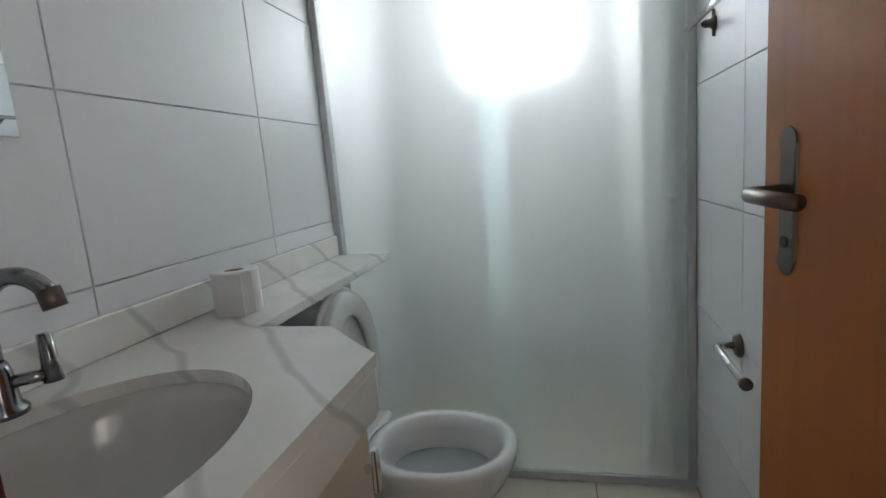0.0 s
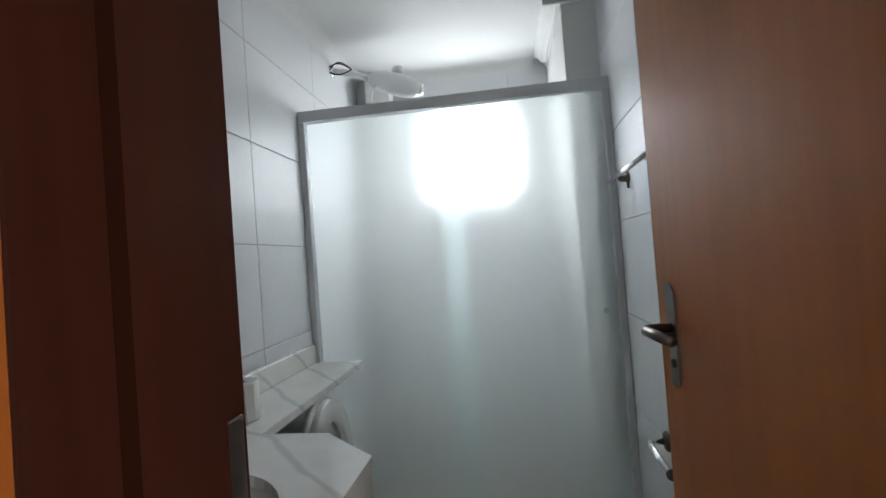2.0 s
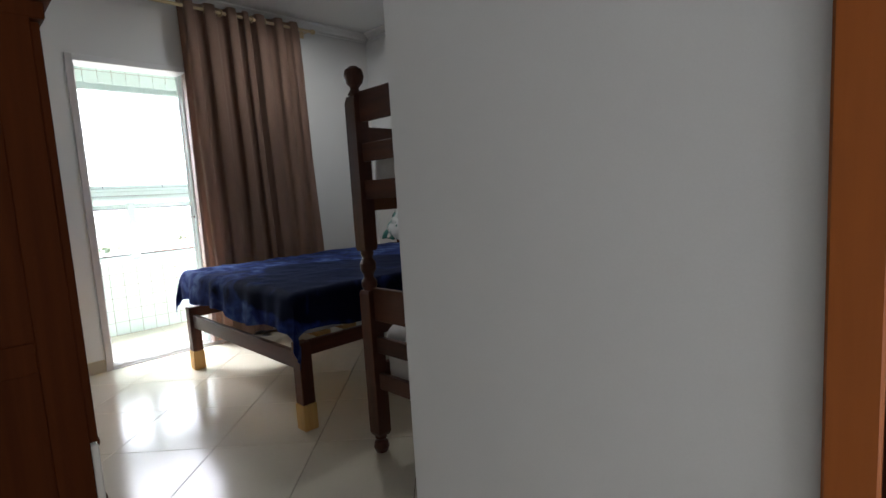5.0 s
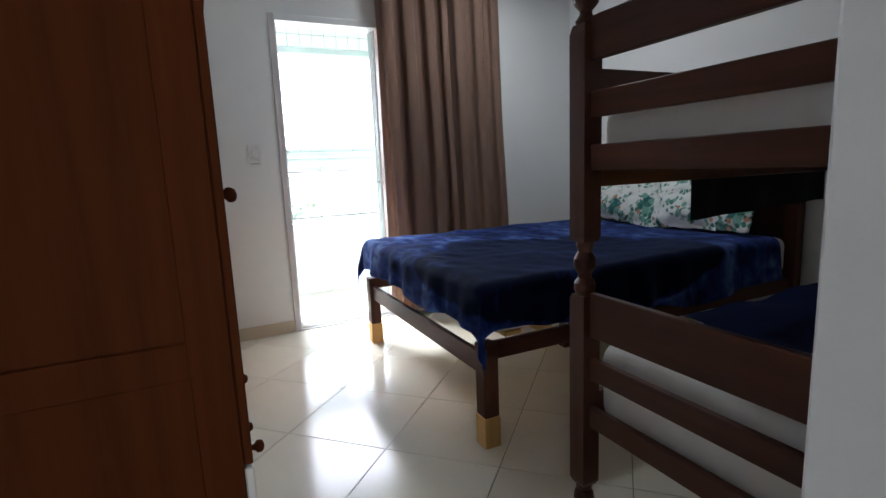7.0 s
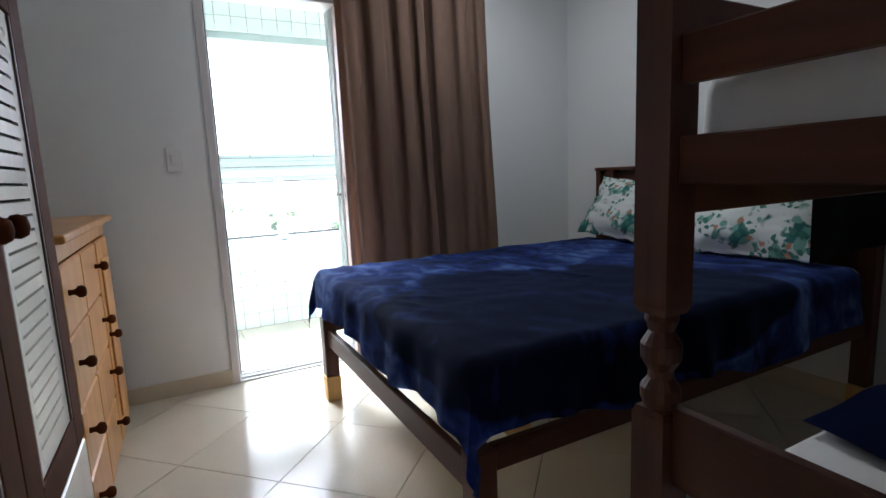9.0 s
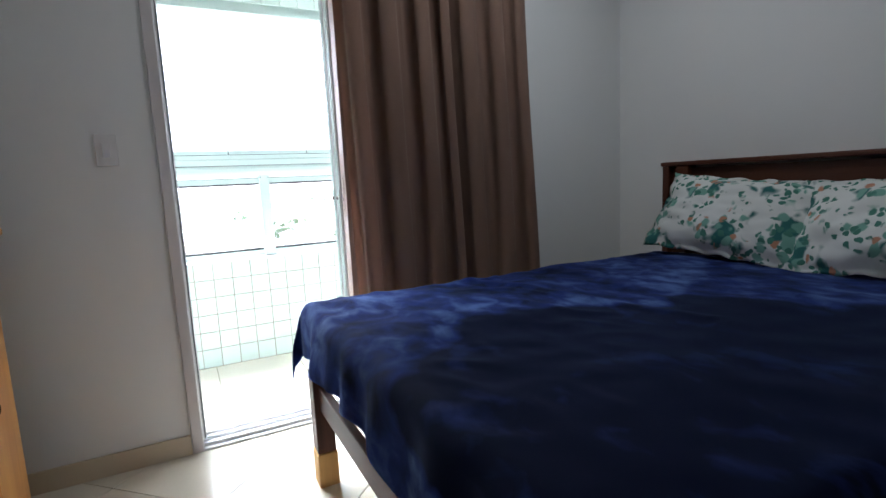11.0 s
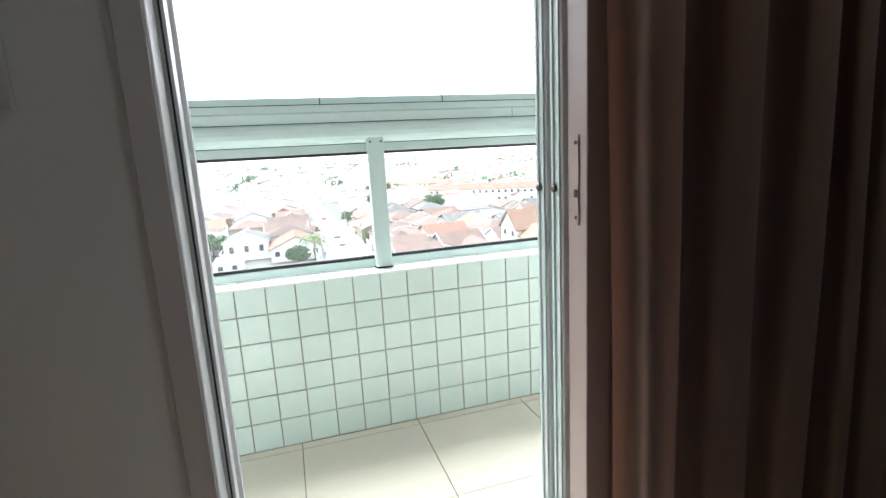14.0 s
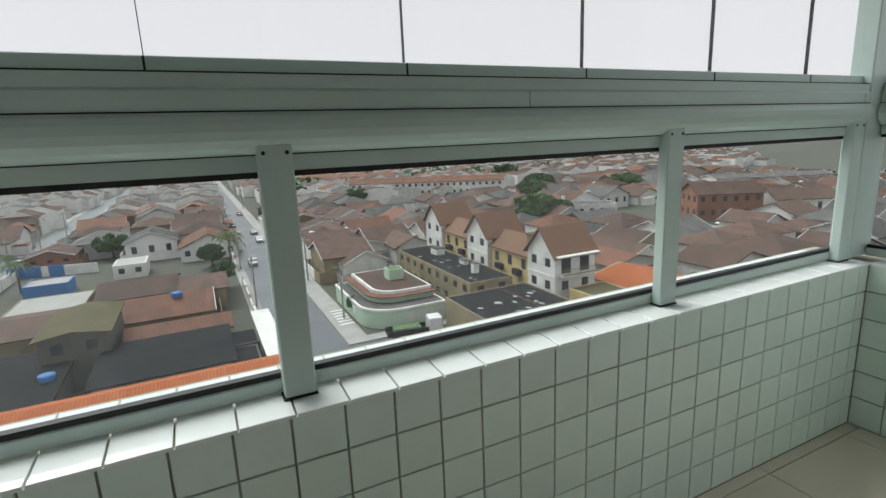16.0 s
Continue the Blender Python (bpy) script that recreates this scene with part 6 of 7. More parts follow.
def town():
    rng = random.Random(21)
    # The terrace: steep white gables with yellow fronts between them.
    for xg, wg in ((-60.5, 6.2), (-78.4, 6.8), (-96.0, 7.2)):
        g = house(xg, 46, 7.0, wg, 9.4, "gable", PLASTER_W, ROOF_MOTTLED, 90, 3.3, 3, "white gabled town house with a steep rust-coloured roof", rng, (0, 3), "terrace of town houses")
        part("string_course", B(-3.56, -wg / 2 - 0.06, 6.2, 3.56, wg / 2 + 0.06, 6.45), PLASTER_W, g)
        if xg > -61:
            part("balcony_slab", B(-3.0, -wg / 2 - 1.3, 6.5, 3.4, -wg / 2 - 0.07, 6.7), PLASTER, g)
            bm = B(-3.0, -wg / 2 - 1.3, 6.7, 3.4, -wg / 2 - 1.2, 6.85)
            for k in range(14):
                box(bm, -3.0 + k * 0.49, -wg / 2 - 1.28, 6.85, -2.97 + k * 0.49, -wg / 2 - 1.24, 7.5)
            box(bm, -3.0, -wg / 2 - 1.29, 7.5, 3.4, -wg / 2 - 1.22, 7.57)
            part("balcony_rail", bm, PLASTER_T, g)
            part("cornice", B(-3.5, -wg / 2 - 1.0, 9.15, 3.6, -wg / 2 - 0.01, 9.32), PLASTER_W, g)
            for q in (-1.6, 1.6):
                part("balcony_door", B(q - 0.8, -wg / 2 - 0.05, 6.72, q + 0.8, -wg / 2 + 0.02, 8.9), WIN_DARK, g)
    for xg, wg in ((-69.25, 11.1), (-87.1, 10.4)):
        g = house(xg, 46.4, wg, 6.6, 8.1, "gable", PLASTER_Y, ROOF_MOTTLED, 0, 1.9, 2, "yellow terrace house with a brown tiled roof", rng, (0,), "terrace of town houses")
        part("chimney", B(1.6, -1.2, 8.6, 3.4, 0.4, 10.5), PLASTER_T, g)
        part("chimney_cap", B(1.4, -1.4, 10.501, 3.6, 0.6, 10.75), ROOF_OLIVE, g)
        for q in (-2.6, 2.4):
            part("balcony", B(q - 0.9, -4.0, 4.6, q + 0.9, -3.31, 5.5), ROOF_DARK, g)
    # The long stained block and the low flat roofs in front of the terrace.
    house(-79.5, 37.4, 28, 7.2, 4.9, "flat", PLASTER_T, ROOF_DARK, 0, None, 2, "long stained tan block with a dark flat roof", rng, (0, 1))
    g = house(-55, 34.6, 14.5, 12.8, 4.7, "flat", PLASTER_T, ROOF_DARK, 0, None, 1, "low tan block with a dark patched flat roof", rng, ())
    part("rust_stripe", B(-6.5, 1.8, 4.781, 6.5, 2.05, 4.80), ROOF_ORANGE, g)
    house(-52, 46.6, 7.5, 6.0, 5.0, "flat", PLASTER_Y, ROOF_OLIVE, 0, None, 1, "yellow block with a mossy flat roof", rng, (0,))
    house(-55.5, 57.5, 10, 11, 4.2, "gable", PLASTER, ROOF_BRIGHT, 0, 1.2, 1, "low house with a bright orange roof", rng, ())
    house(-66.5, 63, 8, 10, 4.5, "gable", PLASTER, ROOF_ORANGE, 0, 1.2, 1, "low house with an orange roof", rng)
    # The mint corner house: walls that curve round the corner, in tiers.
    def curved(x0, y0, x1, y1, r, z0, z1, grow=0.0):
        pts = [(x0 - grow, y0 - grow)]
        pts += [(x1 - r + (r + grow) * math.sin(a), y0 + r - (r + grow) * math.cos(a)) for a in np.linspace(0, math.pi / 2, 12)]
        pts += [(x1 + grow, y1 + grow), (x0 - grow, y1 + grow)]
        return prism(bmesh.new(), pts, 2, z0, z1)
    g = thing("corner_house", "mint green corner house with curved walls and white roof edges", "house", (-75, 25, GZ))
    part("wall", curved(-9.5, -6, 8, 5.4, 5.0, 0, 2.5), PLASTER_G, g)
    part("white_band", curved(-9.5, -6, 8, 5.4, 5.0, 2.501, 2.8, 0.12), PLASTER_W, g)
    part("terrace_floor", curved(-9.3, -5.8, 7.8, 5.2, 4.8, 2.801, 2.84), ROOF_GREY, g)
    part("upper_wall", curved(-9.0, -4.2, 5.2, 5.0, 4.0, 2.841, 3.7), PLASTER_G, g)
    part("lower_roof", curved(-9.2, -4.6, 5.8, 5.0, 4.0, 3.701, 3.82), ROOF_ORANGE, g)
    part("roof_edge", curved(-9.0, -3.4, 4.6, 4.9, 3.5, 3.821, 4.3), PLASTER_W, g)
    part("upper_roof", curved(-8.6, -3.0, 4.2, 4.6, 3.2, 4.301, 4.35), ROOF_BROWN, g)
    part("roof_box", B(-3.4, 0.4, 4.351, -1.0, 2.8, 6.0), PLASTER_G, g)
    part("roof_box_top", B(-3.2, 0.6, 6.001, -1.2, 2.6, 6.03), LEAF, g)
    for k in range(4):
        part("louvre_window", B(0.2 + k * 1.8, -6.06, 0.8, 1.4 + k * 1.8 - (0.0 if k < 2 else 0.0), -5.98, 2.0), PLASTER_W, g) if k < 1 else None
    for k in range(4):
        part("louvre_window", B(7.98, -0.4 + k * 1.4, 0.7, 8.05, 0.7 + k * 1.4, 2.0), PLASTER, g)
    for k in range(6):
        part("kerb_stripe", B(-4 + k * 1.3, -8.6, 0.181, -3.6 + k * 1.3, -6.6, 0.19), PLASTER_W, g)
    house(-226, 100, 72, 12, 6.5, "gable", PLASTER_W, ROOF_ORANGE, 58, 2.0, 2, "long white building with an orange roof", rng, (0,))
    house(-310, 85, 60, 12, 6.0, "gable", PLASTER_W, ROOF_ORANGE, 50, 1.8, 2, "long white building with an orange roof", rng, (0,))
    house(-121, 105, 15, 9, 5, "flat", PLASTER, ROOF_GREY, 66, None, 1, "pale grey house with a flat roof", rng, (0,))
    house(-100, 136, 18, 11, 7.5, "gable", BRICK_W, ROOF_BROWN, 62, 2.8, 2, "red brick house with a brown roof", rng, (0, 3))
    house(-90, 155, 17, 10, 5.2, "gable", PLASTER_W, ROOF_BROWN, 62, 2.4, 1, "white house with a brown roof", rng, (0,))
    house(-130, 205, 46, 11, 6, "gable", PLASTER_W, ROOF_GREY, 66, 1.2, 1, "long pale warehouse with a grey roof", rng, (0, 3))
    # Houses left of the street.
    house(-64.7, -4.7, 12.4, 11.6, 3.6, "gable", PLASTER, ROOF_DARK, 90, 0.35, 1, "low house with a dark patched roof", rng, (), windows=False)
    house(-64.7, -20.5, 12.4, 18, 3.2, "gable", BARE_WALL, ROOF_DARK, 90, 0.3, 1, "low house with a dark patched roof", rng, (), windows=False)
    house(-65, -38.5, 12.4, 16, 3.4, "gable", PLASTER, ROOF_BROWN, 90, 1.2, 1, "low house with a weathered brown roof", rng, (), windows=False)
    house(-55.8, -6.0, 24, 3.6, 3.5, "gable", PLASTER_W, ROOF_BRIGHT, 90, 0.5, 1, "low long building with a bright orange tiled roof", rng, (), windows=False)
    house(-74.2, -13.6, 11.5, 6.4, 6.2, "gable", BARE_WALL, ROOF_OLIVE, 0, 0.5, 2, "bare two-storey house with a mossy roof", rng, (1,))
    house(-74.2, -3.6, 11.2, 5.6, 3.3, "gable", PLASTER_T, ROOF_ORANGE, 90, 0.9, 1, "low house with a rusty clay roof", rng, (), windows=False)
    house(-85, -6.4, 13.4, 10.4, 3.4, "gable", PLASTER_T, ROOF_ORANGE, 90, 1.7, 1, "low house with an orange clay roof", rng, (0,))
    house(-98.5, -9.8, 10.5, 11.6, 3.6, "gable", PLASTER_T, ROOF_BROWN, 90, 1.5, 1, "low house with a brown tiled roof", rng, (), windows=False)
    house(-97, -0.6, 6.6, 11, 3.4, "gable", PLASTER_T, ROOF_BROWN, 90, 1.2, 1, "low house with a brown tiled roof", rng, (), windows=False)
    house(-87, -22, 8, 12, 3.2, "gable", PLASTER_T, ROOF_BROWN, 90, 1.0, 1, "low house with a brown tiled roof", rng, (), windows=False)
    house(-99, -22, 10, 10, 3.0, "flat", PLASTER_T, PAVE, 0, None, 1, "low house with a pale concrete roof", rng, ())
    for x, y, w, d in ((-67.5, 3.4, 5, 3.0), (-61.5, 3.2, 5.5, 2.6)):
        house(x, y, w, d, 2.7, "flat", BARE_WALL, ROOF_DARK, 0, None, 1, "small dark lean-to beside the house", rng, (), windows=False)
    house(-147, -11, 10, 11, 4.5, "gable", PLASTER_W, ROOF_GREY, 0, 2.2, 1, "white gabled house with a grey roof", rng, (0, 1))
    house(-158, -23, 12, 11, 4.0, "hip", PLASTER, ROOF_GREY, 0, 2.4, 1, "pale house with a dark hipped roof", rng, (0, 1))
    house(-147, -31, 10, 9, 3.4, "gable", BRICK_W, ROOF_BROWN, 0, 1.4, 1, "low red-brown house with a brown roof", rng, (1,))
    house(-119, -26.5, 6, 7, 2.4, "flat", BLUE_P, PAVE, 0, None, 1, "low blue painted house with a pale concrete roof", rng, ())
    house(-128, -14, 8, 6, 2.8, "flat", PLASTER_W, PLASTER, 0, None, 1, "small white house with a pale flat roof", rng, (1,))
    wall = thing("garden_wall", "blue and white painted garden wall", "garden wall", (-137, -28, GZ), -14)
    part("wall", B(-0.12, -10.5, 0, 0.12, -4.0, 2.3), BLUE_P, wall)
    part("gate", B(-0.10, -3.98, 0, 0.10, -2.6, 2.2), PLASTER_W, wall, "white gate")
    part("wall", B(-0.12, -2.58, 0, 0.12, 0.4, 2.3), BLUE_P, wall)
    part("wall", B(-0.12, 0.42, 0, 0.12, 7.0, 2.2), PLASTER_W, wall)
    shed = thing("metal_awning", "pale corrugated metal awning beside the street", "awning", (-67, 6.2, GZ))
    part("roof", B(-10, -1.2, 2.9, 8, 1.2, 3.0), PLASTER_W, shed)
    for x in (-9, 7):
        part("post", rod(bmesh.new(), (x, 1.0, 0), (x, 1.0, 2.9), 0.06), PAVE, shed)
    # Rows of dense low houses along the streets.
    mats = [ROOF_BROWN, ROOF_BROWN, ROOF_BROWN, ROOF_ORANGE, ROOF_GREY]
    names = {ROOF_BROWN.name: "brown tiled", ROOF_ORANGE.name: "orange clay", ROOF_GREY.name: "grey"}
    walls_ = [PLASTER, PLASTER, PLASTER_W, PLASTER_T]
    taken = [(-104, -45, 30, 60), (-240, -190, 60, 150), (-128, -84, 100, 160), (-125, -50, -34, 4), (-95, -66, 19, 33), (-164, -118, -38, -6)]

    def free(x, y, m=5):
        return not any(a - m < x < b + m and c - m < y < d + m for a, b, c, d in taken) and not 4 < y < 21 and not -50 < y < -35
    made = 0
    for gx in range(-212, -20, 12):
        for gy in range(-130, 250, 13):
            x, y = gx + rng.uniform(-1.5, 1.5), gy + rng.uniform(-1.5, 1.5)
            if not free(x, y) or (x > -74 and -48 < y < 64) or y > -1.25 * x + 110 or y < 0.75 * x - 20:
                continue
            if rng.random() < 0.08:
                continue
            rf = rng.choice(mats)
            near = x > -170
            house(x, y, rng.uniform(9, 13), rng.uniform(9, 12.5), rng.uniform(3.2, 4.6), rng.choice(["gable", "hip", "gable"]), rng.choice(walls_), rf, rng.choice([0, 90]), None, 1,
                  "low plastered house with a %s roof" % names[rf.name], rng, (1,) if near else (), "dense low houses of the town", windows=near)
            made += 1
    # Dark long roofs right of the street.
    for x, y, w, d in ((-100, 27, 14, 8), (-113, 29, 12, 14), (-128, 30, 14, 15), (-143, 29, 14, 15), (-106, 40, 10, 8)):
        house(x, y, w, d, 3.8, "gable", PLASTER, ROOF_BROWN, rng.choice([0, 90]), 1.8, 1, "low house with a weathered brown roof", rng, ())
    # Clutter on the near roofs and in the yards.
    for x, y, z in ((-63.5, -15.2, 3.42), (-84.0, -4.0, 4.7), (-72, 38.6, 5.045)):
        t = thing("water_tank", "round blue plastic water tank on a roof", "water tank", (x, y, GZ + z - 0.06))
        part("tank", lathe(bmesh.new(), [(0.62, 0), (0.75, 0.75), (0.72, 0.8)], 16), BLUE_P, t, "", True)
        part("lid", lathe(bmesh.new(), [(0.76, 0.80), (0.74, 0.88), (0.2, 1.0)], 16), BLUE_P, t, "", True)
    for k in range(26):
        x, y = rng.choice([(-79 + rng.uniform(-12, 12), 37.4 + rng.uniform(-2.8, 2.8), 5.98), (-55 + rng.uniform(-6, 6), 34.6 + rng.uniform(-5.5, 5.5), 4.78)])[:2], 0
        (x, y) = x
        z = 4.981 if x < -64 else 4.781
        c = thing("roof_debris", "pale scrap lying on the flat roof", "debris", (x, y, GZ + z), rng.uniform(0, 90))
        part("scrap", B(-rng.uniform(0.15, 0.5), -0.12, 0, rng.uniform(0.15, 0.5), 0.12, rng.uniform(0.04, 0.15), bevel=0.02), PLASTER, c)
    for x, y, w, d, h in ((-86, 38.5, 2.6, 1.6, 1.1), (-76.5, 38.8, 1.8, 0.9, 0.7), (-70.5, 37.5, 1.0, 0.9, 1.5)):
        c = thing("roof_box", "white ventilation box on the flat roof", "roof box", (x, y, GZ + 4.981))
        part("body", B(-w / 2, -d / 2, 0, w / 2, d / 2, h, bevel=0.04), PLASTER_W, c)
        part("cover", B(-w / 2 - 0.1, -d / 2 - 0.1, h + 0.001, w / 2 + 0.1, d / 2 + 0.1, h + 0.12), ROOF_GREY, c)
    for x0, x1, y, m in ((-118, -96, 18.7, PLASTER_W), (-150, -120, 18.7, PLASTER), (-190, -152, 18.7, PLASTER_W), (-100, -72, 5.9, PLASTER_W), (-140, -112, 5.9, PLASTER), (-190, -142, 5.9, PLASTER_W), (-140, -70, -36.2, PLASTER_W), (-230, -142, -36.2, PLASTER)):
        wall = thing("street_wall", "stained pale wall along the pavement", "garden wall", (x0, y, GZ))
        n = int((x1 - x0) / 6)
        for k in range(n):
            part("wall_panel", B(k * 6 + 0.15, -0.09, 0, k * 6 + 5.95, 0.09, 2.1 + 0.25 * math.sin(k * 2.3 + x0)), m, wall)
            part("pier", B(k * 6 - 0.14, -0.14, 0, k * 6 + 0.14, 0.14, 2.6), PLASTER, wall)
    # Far roofs: uncountable.
    verts, faces, mi = [], [], []
    for gx in list(range(-1500, -700, 21)) + list(range(-700, -216, 13)):
        for gy in range(-1300, 1900, 14 if gx > -700 else 22):
            if gy > -1.3 * gx + 60 or gy < 0.8 * gx - 40 or 4 < gy < 21 or -50 < gy < -36:
                continue
            x, y = gx + rng.uniform(-4, 4), gy + rng.uniform(-4, 4)
            w, d, h, r = rng.uniform(4, 7.5), rng.uniform(4, 6.5), rng.uniform(3, 6.5), rng.uniform(0.6, 2.4)
            b = len(verts)
            verts += [(x - w, y - d, GZ), (x + w, y - d, GZ), (x + w, y + d, GZ), (x - w, y + d, GZ), (x - w, y - d, GZ + h), (x + w, y - d, GZ + h), (x + w, y + d, GZ + h), (x - w, y + d, GZ + h),
                      (x - w, y, GZ + h + r), (x + w, y, GZ + h + r)]
            k = rng.choice([0, 0, 0, 0, 2, 2, 1])
            for f, wallf in (((0, 1, 5, 4), 1), ((2, 3, 7, 6), 1), ((1, 2, 6, 9, 5), 1), ((3, 0, 4, 8, 7), 1), ((4, 5, 9, 8), 0), ((6, 7, 8, 9), 0)):
                faces.append(tuple(b + i for i in f))
                mi.append((3 if h > 4.5 else 4) if wallf else k)
    me = bpy.data.meshes.new("distant_houses")
    me.from_pydata(verts, [], faces)
    for m in (ROOF_BROWN, ROOF_ORANGE, ROOF_GREY, PLASTER_W, PLASTER):
        me.materials.append(m)
    me.polygons.foreach_set("material_index", mi)
    tagged(new("distant_houses", me), "distant low houses spreading to the horizon", "houses", "", "stuff")
    # Trees.
    for k, (x, y, h, r) in enumerate(((-121, 86, 9, 6.5), (-118, 92, 7, 4.5), (-104, 3.0, 5, 2.4), (-124, 1.5, 5, 3), (-170, 120, 8, 6), (-185, 135, 9, 7), (-160, 6, 4, 2.2), (-190, 21, 5, 2.5),
                                      (-150, -20, 6, 4), (-230, 40, 8, 5), (-250, 160, 10, 8), (-210, 60, 7, 5), (-165, 165, 8, 7), (-145, 22, 4, 2), (-76, 19.5, 3, 1.2))):
        tree(x, y, h, r, k + 3)
    tree(-121, 5.2, 7.5, 3.4, 50, "palm"), tree(-123, -32, 6.0, 2.8, 51, "palm"), tree(-141, -38, 5, 2.4, 52, "palm")
    verts, faces = [], []
    for k in range(260):
        cx, cy = rng.uniform(-1400, -260), 0
        cy = rng.uniform(0.8 * cx, -1.25 * cx)
        if 2 < cy < 23:
            continue
        rr, hh = rng.uniform(3, 9), rng.uniform(4, 9)
        for j in range(60):
            p = Vector((rng.gauss(0, 0.5), rng.gauss(0, 0.5), rng.uniform(0.1, 1)))
            c = Vector((cx + p.x * rr, cy + p.y * rr * 1.8, GZ + p.z * hh))
            s = rng.uniform(0.8, 1.7)
            q = Euler((rng.uniform(0, 6.3), rng.uniform(0, 6.3), 0)).to_matrix()
            b = len(verts)
            verts += [c + q @ Vector(v) * s for v in ((-1, -0.7, 0), (1, -0.6, 0.2), (0.9, 0.9, 0), (-0.8, 0.8, 0.25))]
            faces.append((b, b + 1, b + 2, b + 3))
    me = bpy.data.meshes.new("distant_trees")
    me.from_pydata(verts, [], faces)
    me.materials.append(LEAF)
    tagged(new("distant_trees", me), "distant dark green trees between the houses", "trees", "", "stuff")
    for k, (x, y) in enumerate(((-75, 17.6), (-100, 17.4), (-130, 17.4), (-165, 17.4), (-88, 6.8), (-118, 6.8), (-150, 6.8), (-200, 6.8), (-90, -37.5), (-115, -37.5), (-140, -37.5), (-165, -37.5), (-195, -37.5), (-105, -47.5), (-130, -47.5), (-160, -47.5), (-235, 6.8), (-235, 17.4))):
        street_pole(x, y)
    for x, y, t, k in ((-150, 14.2, 0, 0), (-165, 14.3, 0, 1), (-183, 9.6, 0, 2), (-121, 9.6, 0, 1), (-215, 14.3, 0, 3), (-240, 9.6, 0, 0), (-119, -27, 90, 0), (-160, -41, 0, 2), (-182, -44, 0, 1)):
        car(x, y, t, CARS[k], "parked %s car on the wet street" % ("white", "silver", "dark", "red")[k])
    truck = thing("truck", "white flatbed truck parked at the corner", "truck", (-62.5, 23.5, GZ + 0.05), 80)
    part("cab", B(2.0, -1.05, 0.6, 3.8, 1.05, 2.7, bevel=0.15, segments=2), CARS[0], truck)
    part("windscreen", B(3.79, -0.9, 1.6, 3.83, 0.9, 2.4), WIN_DARK, truck)
    bm = B(-3.5, -1.1, 0.9, 1.9, 1.1, 1.1)
    box(bm, -3.5, -1.1, 1.1, 1.9, -1.0, 1.6), box(bm, -3.5, 1.0, 1.1, 1.9, 1.1, 1.6)
    part("flatbed", bm, ROOF_DARK, truck)
    part("load", B(-2.6, -0.9, 1.11, 1.0, 0.9, 1.75, bevel=0.1), LEAF, truck)
    for x in (-2.4, 2.8):
        for y in (-0.95, 0.95):
            part("wheel", rod(bmesh.new(), (x, y - 0.14, 0.48), (x, y + 0.14, 0.48), 0.48, seg=16), TYRE, truck)


town()


# Tiles, laid last.
def clip(poly, axis, value, keep_above):
    out = []
    for k, p in enumerate(poly):
        q = poly[(k + 1) % len(poly)]
        a, b = (p[axis] >= value) == keep_above, (q[axis] >= value) == keep_above
        if a:
            out.append(p)
        if a != b:
            s = (value - p[axis]) / (q[axis] - p[axis])
            out.append((p[0] + s * (q[0] - p[0]), p[1] + s * (q[1] - p[1])))
    return out


def slab_piece(name, poly, z0, z1, mat, parent, edge=0.0012):
    area = sum(p[0] * q[1] - q[0] * p[1] for p, q in zip(poly, poly[1:] + poly[:1])) / 2
    if abs(area) < 0.0008:
        return
    if area < 0:
        poly = poly[::-1]
    c = Vector((sum(p[0] for p in poly) / len(poly), sum(p[1] for p in poly) / len(poly), 0))
    bm = bmesh.new()
    rim = [Vector((p[0], p[1], 0)) for p in poly]
    inner = [p + (c - p).normalized() * edge * 1.5 for p in rim]
    loft(bm, [[(p.x, p.y, z0) for p in rim], [(p.x, p.y, z1 - edge) for p in rim], [(p.x, p.y, z1) for p in inner]])
    ob = new(name, mesh_of(name, bm, mat, fix=False))
    ob.parent = parent


def diagonal_floor(parent, x0, y0, x1, y1, pitch, u0, v0, gap):
    r = math.sqrt(0.5)
    for i in range(-12, 14):
        for j in range(-14, 12):
            a, b = u0 + i * pitch + gap / 2, v0 + j * pitch + gap / 2
            c, d = a + pitch - gap, b + pitch - gap
            poly = [((u - v) * r, (u + v) * r) for u, v in ((a, b), (c, b), (c, d), (a, d))]
            for axis, value, above in ((0, x0, True), (0, x1, False), (1, y0, True), (1, y1, False)):
                poly = clip(poly, axis, value, above) if len(poly) > 2 else poly
            if len(poly) > 2:
                slab_piece("floor_tile", poly, FZ, 0.0, FLOOR, parent)


def straight_floor(parent, x0, y0, x1, y1, xj, yj, pitch, gap, top=0.0, base=FZ):
    for i in range(-14, 14):
        for j in range(-14, 14):
            a, b = max(x0, xj + i * pitch + gap / 2), max(y0, yj + j * pitch + gap / 2)
            c, d = min(x1, xj + (i + 1) * pitch - gap / 2), min(y1, yj + (j + 1) * pitch - gap / 2)
            if c - a > 0.01 and d - b > 0.01:
                slab_piece("floor_tile", [(a, b), (c, b), (c, d), (a, d)], base, top, FLOOR, parent)


diagonal_floor(FLOOR_ROOM, -4.399, -0.999, -0.949, 2.559, 0.478, -2.24, 2.385 - 0.478 * 5, 0.0028)
diagonal_floor(FLOOR_ROOM, -0.949, -0.999, 1.199, -0.081, 0.478, -2.24, 2.385 - 0.478 * 5, 0.0028)
straight_floor(FLOOR_BATH, -0.859, -0.079, 0.389, 2.599, -0.43, 0.80, 0.48, 0.003, 0.0, FZ + 0.002)
straight_floor(bpy.data.objects["floor_balcony"], -5.512, YA, -4.566, YE, -4.985, 0.205, 0.484, 0.003)


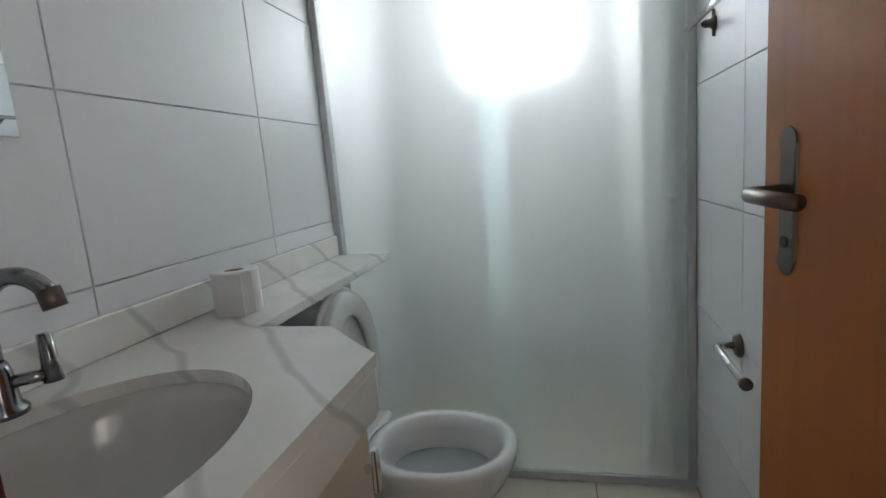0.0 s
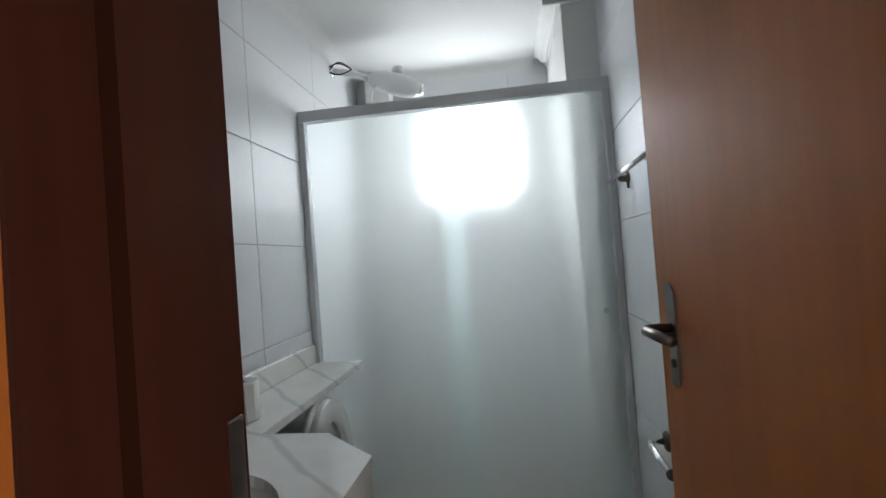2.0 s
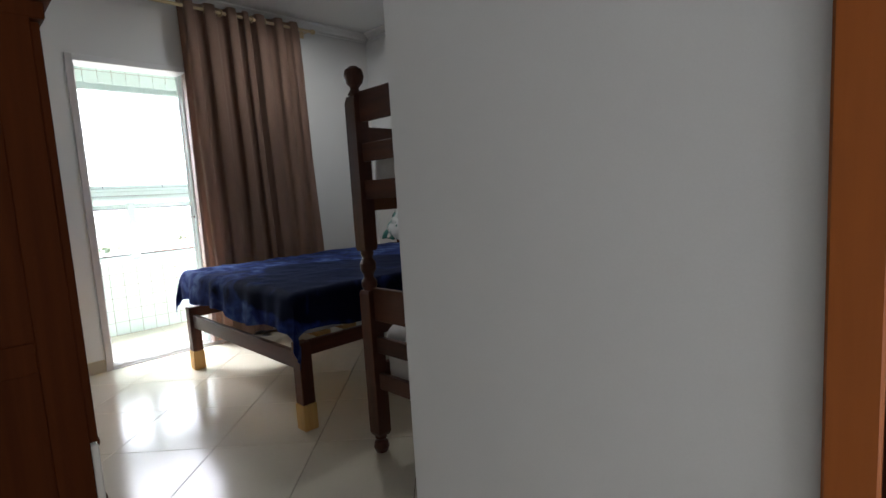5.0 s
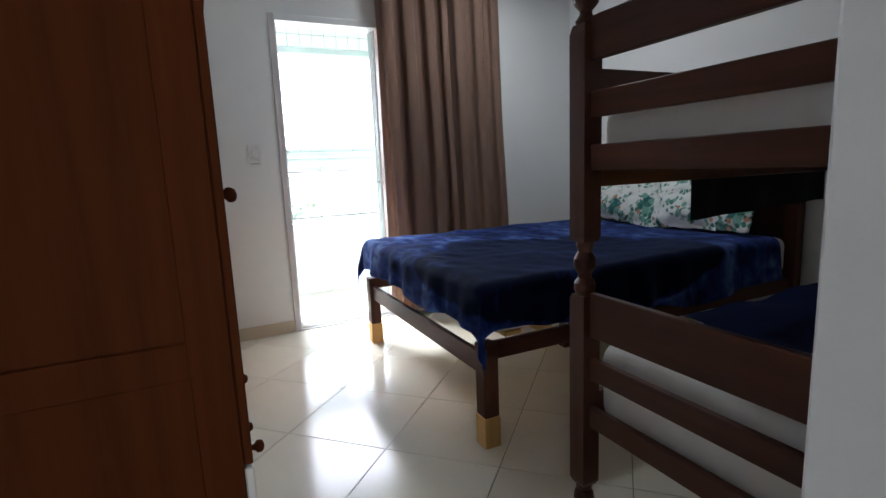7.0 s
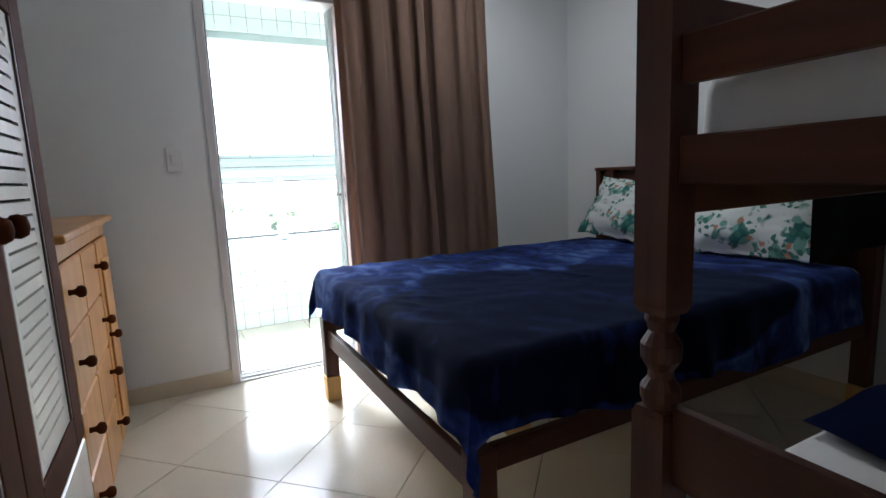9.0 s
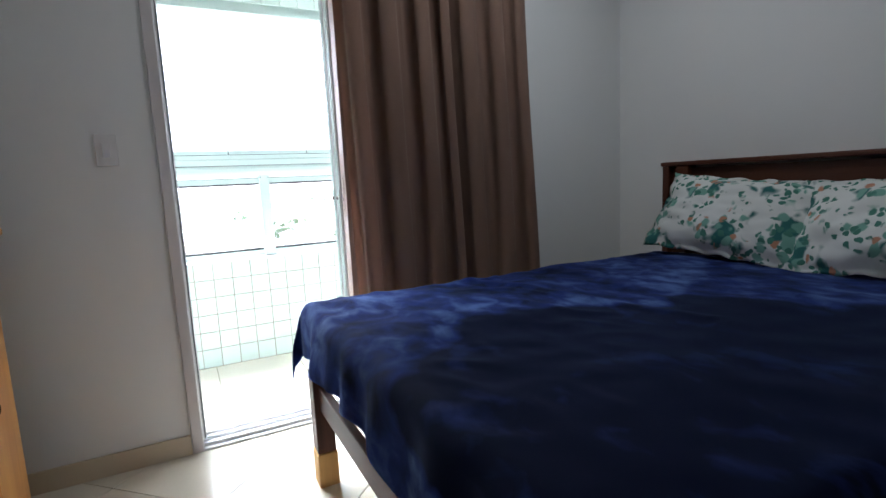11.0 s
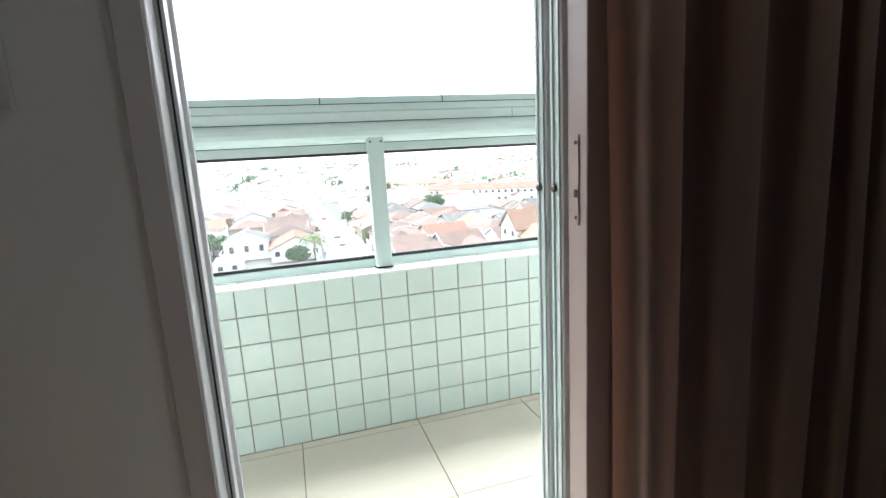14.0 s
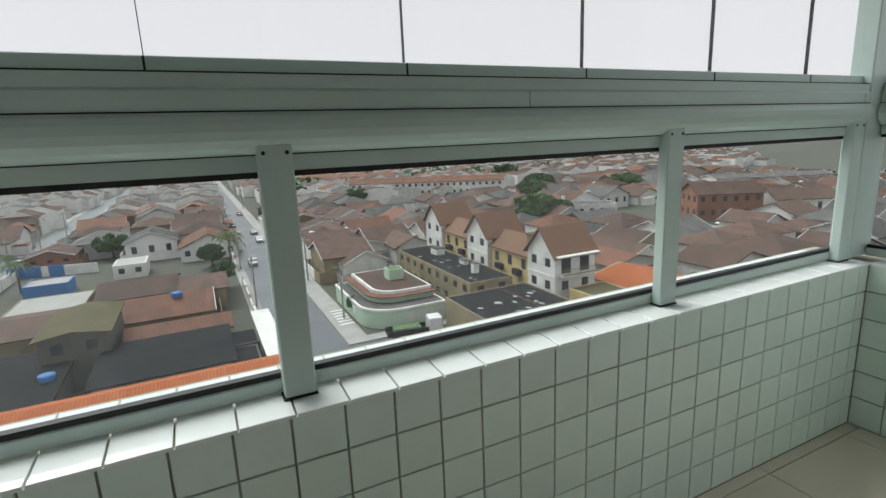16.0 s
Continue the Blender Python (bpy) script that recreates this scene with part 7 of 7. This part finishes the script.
def wall_tiles(parent, name, mat, m, us, vs, gap, depth=0.006, shared=None, skip=None):
    """Tiles between the joints us and vs; m carries (u, v, outward) into the world."""
    cache = {}
    for a, b in zip(us, us[1:]):
        for c, d in zip(vs, vs[1:]):
            if skip and skip((a + b) / 2, (c + d) / 2):
                continue
            w, h = b - a - gap, d - c - gap
            if w < 0.006 or h < 0.006:
                continue
            key = (round(w, 4), round(h, 4))
            if key not in cache:
                e = 0.0012
                rings = [[(-w / 2, -h / 2, 0), (w / 2, -h / 2, 0), (w / 2, h / 2, 0), (-w / 2, h / 2, 0)]]
                rings.append([(x, y, depth - e) for x, y, _ in rings[0]])
                rings.append([(x - math.copysign(e, x), y - math.copysign(e, y), depth) for x, y, _ in rings[0]])
                cache[key] = mesh_of(name, loft(bmesh.new(), rings), mat)
            ob = new(name, cache[key])
            ob.matrix_basis = m @ Matrix.Translation(((a + b) / 2, (c + d) / 2, 0))
            ob.parent = parent


def joints(start, pitch, lo, hi):
    ks = [start + k * pitch for k in range(-60, 60)]
    return [lo] + [k for k in ks if lo + 0.004 < k < hi - 0.004] + [hi]


face_px = Matrix(((0, 0, 1, 0), (1, 0, 0, 0), (0, 1, 0, 0), (0, 0, 0, 1)))
face_nx = Matrix(((0, 0, -1, 0), (-1, 0, 0, 0), (0, 1, 0, 0), (0, 0, 0, 1)))
face_ny = Matrix(((1, 0, 0, 0), (0, 0, -1, 0), (0, 1, 0, 0), (0, 0, 0, 1)))
zs = joints(1.354, 0.346, 0.0, BZ)
wall_tiles(WALL_L, "wall_tile", BATH_TILE, Matrix.Translation((-0.866, 0, 0)) @ face_px, joints(0.697, 0.607, 0.096, 2.605), zs, 0.0028)
wall_tiles(WALL_R, "wall_tile", BATH_TILE, Matrix.Translation((0.396, 0, 0)) @ face_nx, [-k for k in joints(1.29, 0.607, 0.096, 2.605)][::-1], zs, 0.0028)
wall_tiles(WALL_B, "wall_tile", BATH_TILE, Matrix.Translation((0, 2.606, 0)) @ face_ny, joints(-0.47, 0.5, -0.858, 0.25), joints(1.61, 0.5, 0, BZ), 0.0028, skip=lambda u, v: -0.47 < u < 0.03 and 1.61 < v < 2.11)
rows = [PZ - k * TP for k in range(6, -1, -1)]
rows[0] = 0.0
rows[-1] = PZ - 0.004
wall_tiles(PARAPET, "tile", PARA_TILE, Matrix.Translation((XF - 0.006, 0, 0)) @ face_px, joints(0.574, TP, YA, YE), rows, 0.0045)
wall_tiles(PARAPET_END, "tile", PARA_TILE, Matrix.Translation((0, YE + 0.006, 0)) @ face_ny, joints(XF, TP, XF, -4.562), rows, 0.0045)
flat = Matrix(((0, -1, 0, 0), (1, 0, 0, 0), (0, 0, 1, 0), (0, 0, 0, 1)))
cap_u = joints(0.574 + 0.012, TP, YA, YE + 0.02)
wall_tiles(PARAPET, "cap_tile", CAP_TILE, Matrix.Translation((-5.510, 0, 0.6605)) @ Matrix.Rotation(radians(2.5), 4, "Y") @ flat, cap_u, [0.0, 0.110], 0.004, 0.008)
wall_tiles(PARAPET, "cap_tile", CAP_TILE, Matrix.Translation((0, 0, 0.6605)) @ flat, cap_u, [5.650, 5.765], 0.004, 0.012)
wall_tiles(PARAPET_END, "cap_tile", CAP_TILE, Matrix.Translation((0, 0, 0.6605)), joints(XF, TP, XF + 0.004, -4.562), [YE + 0.004, YE + 0.100], 0.004, 0.010)
wall_tiles(LINTEL, "tile", PARA_TILE, Matrix.Translation((-5.53, 0, 0)) @ face_px, joints(0.574, TP, YA, YE + 0.02), [2.243, 2.353, 2.463, 2.549], 0.0045)
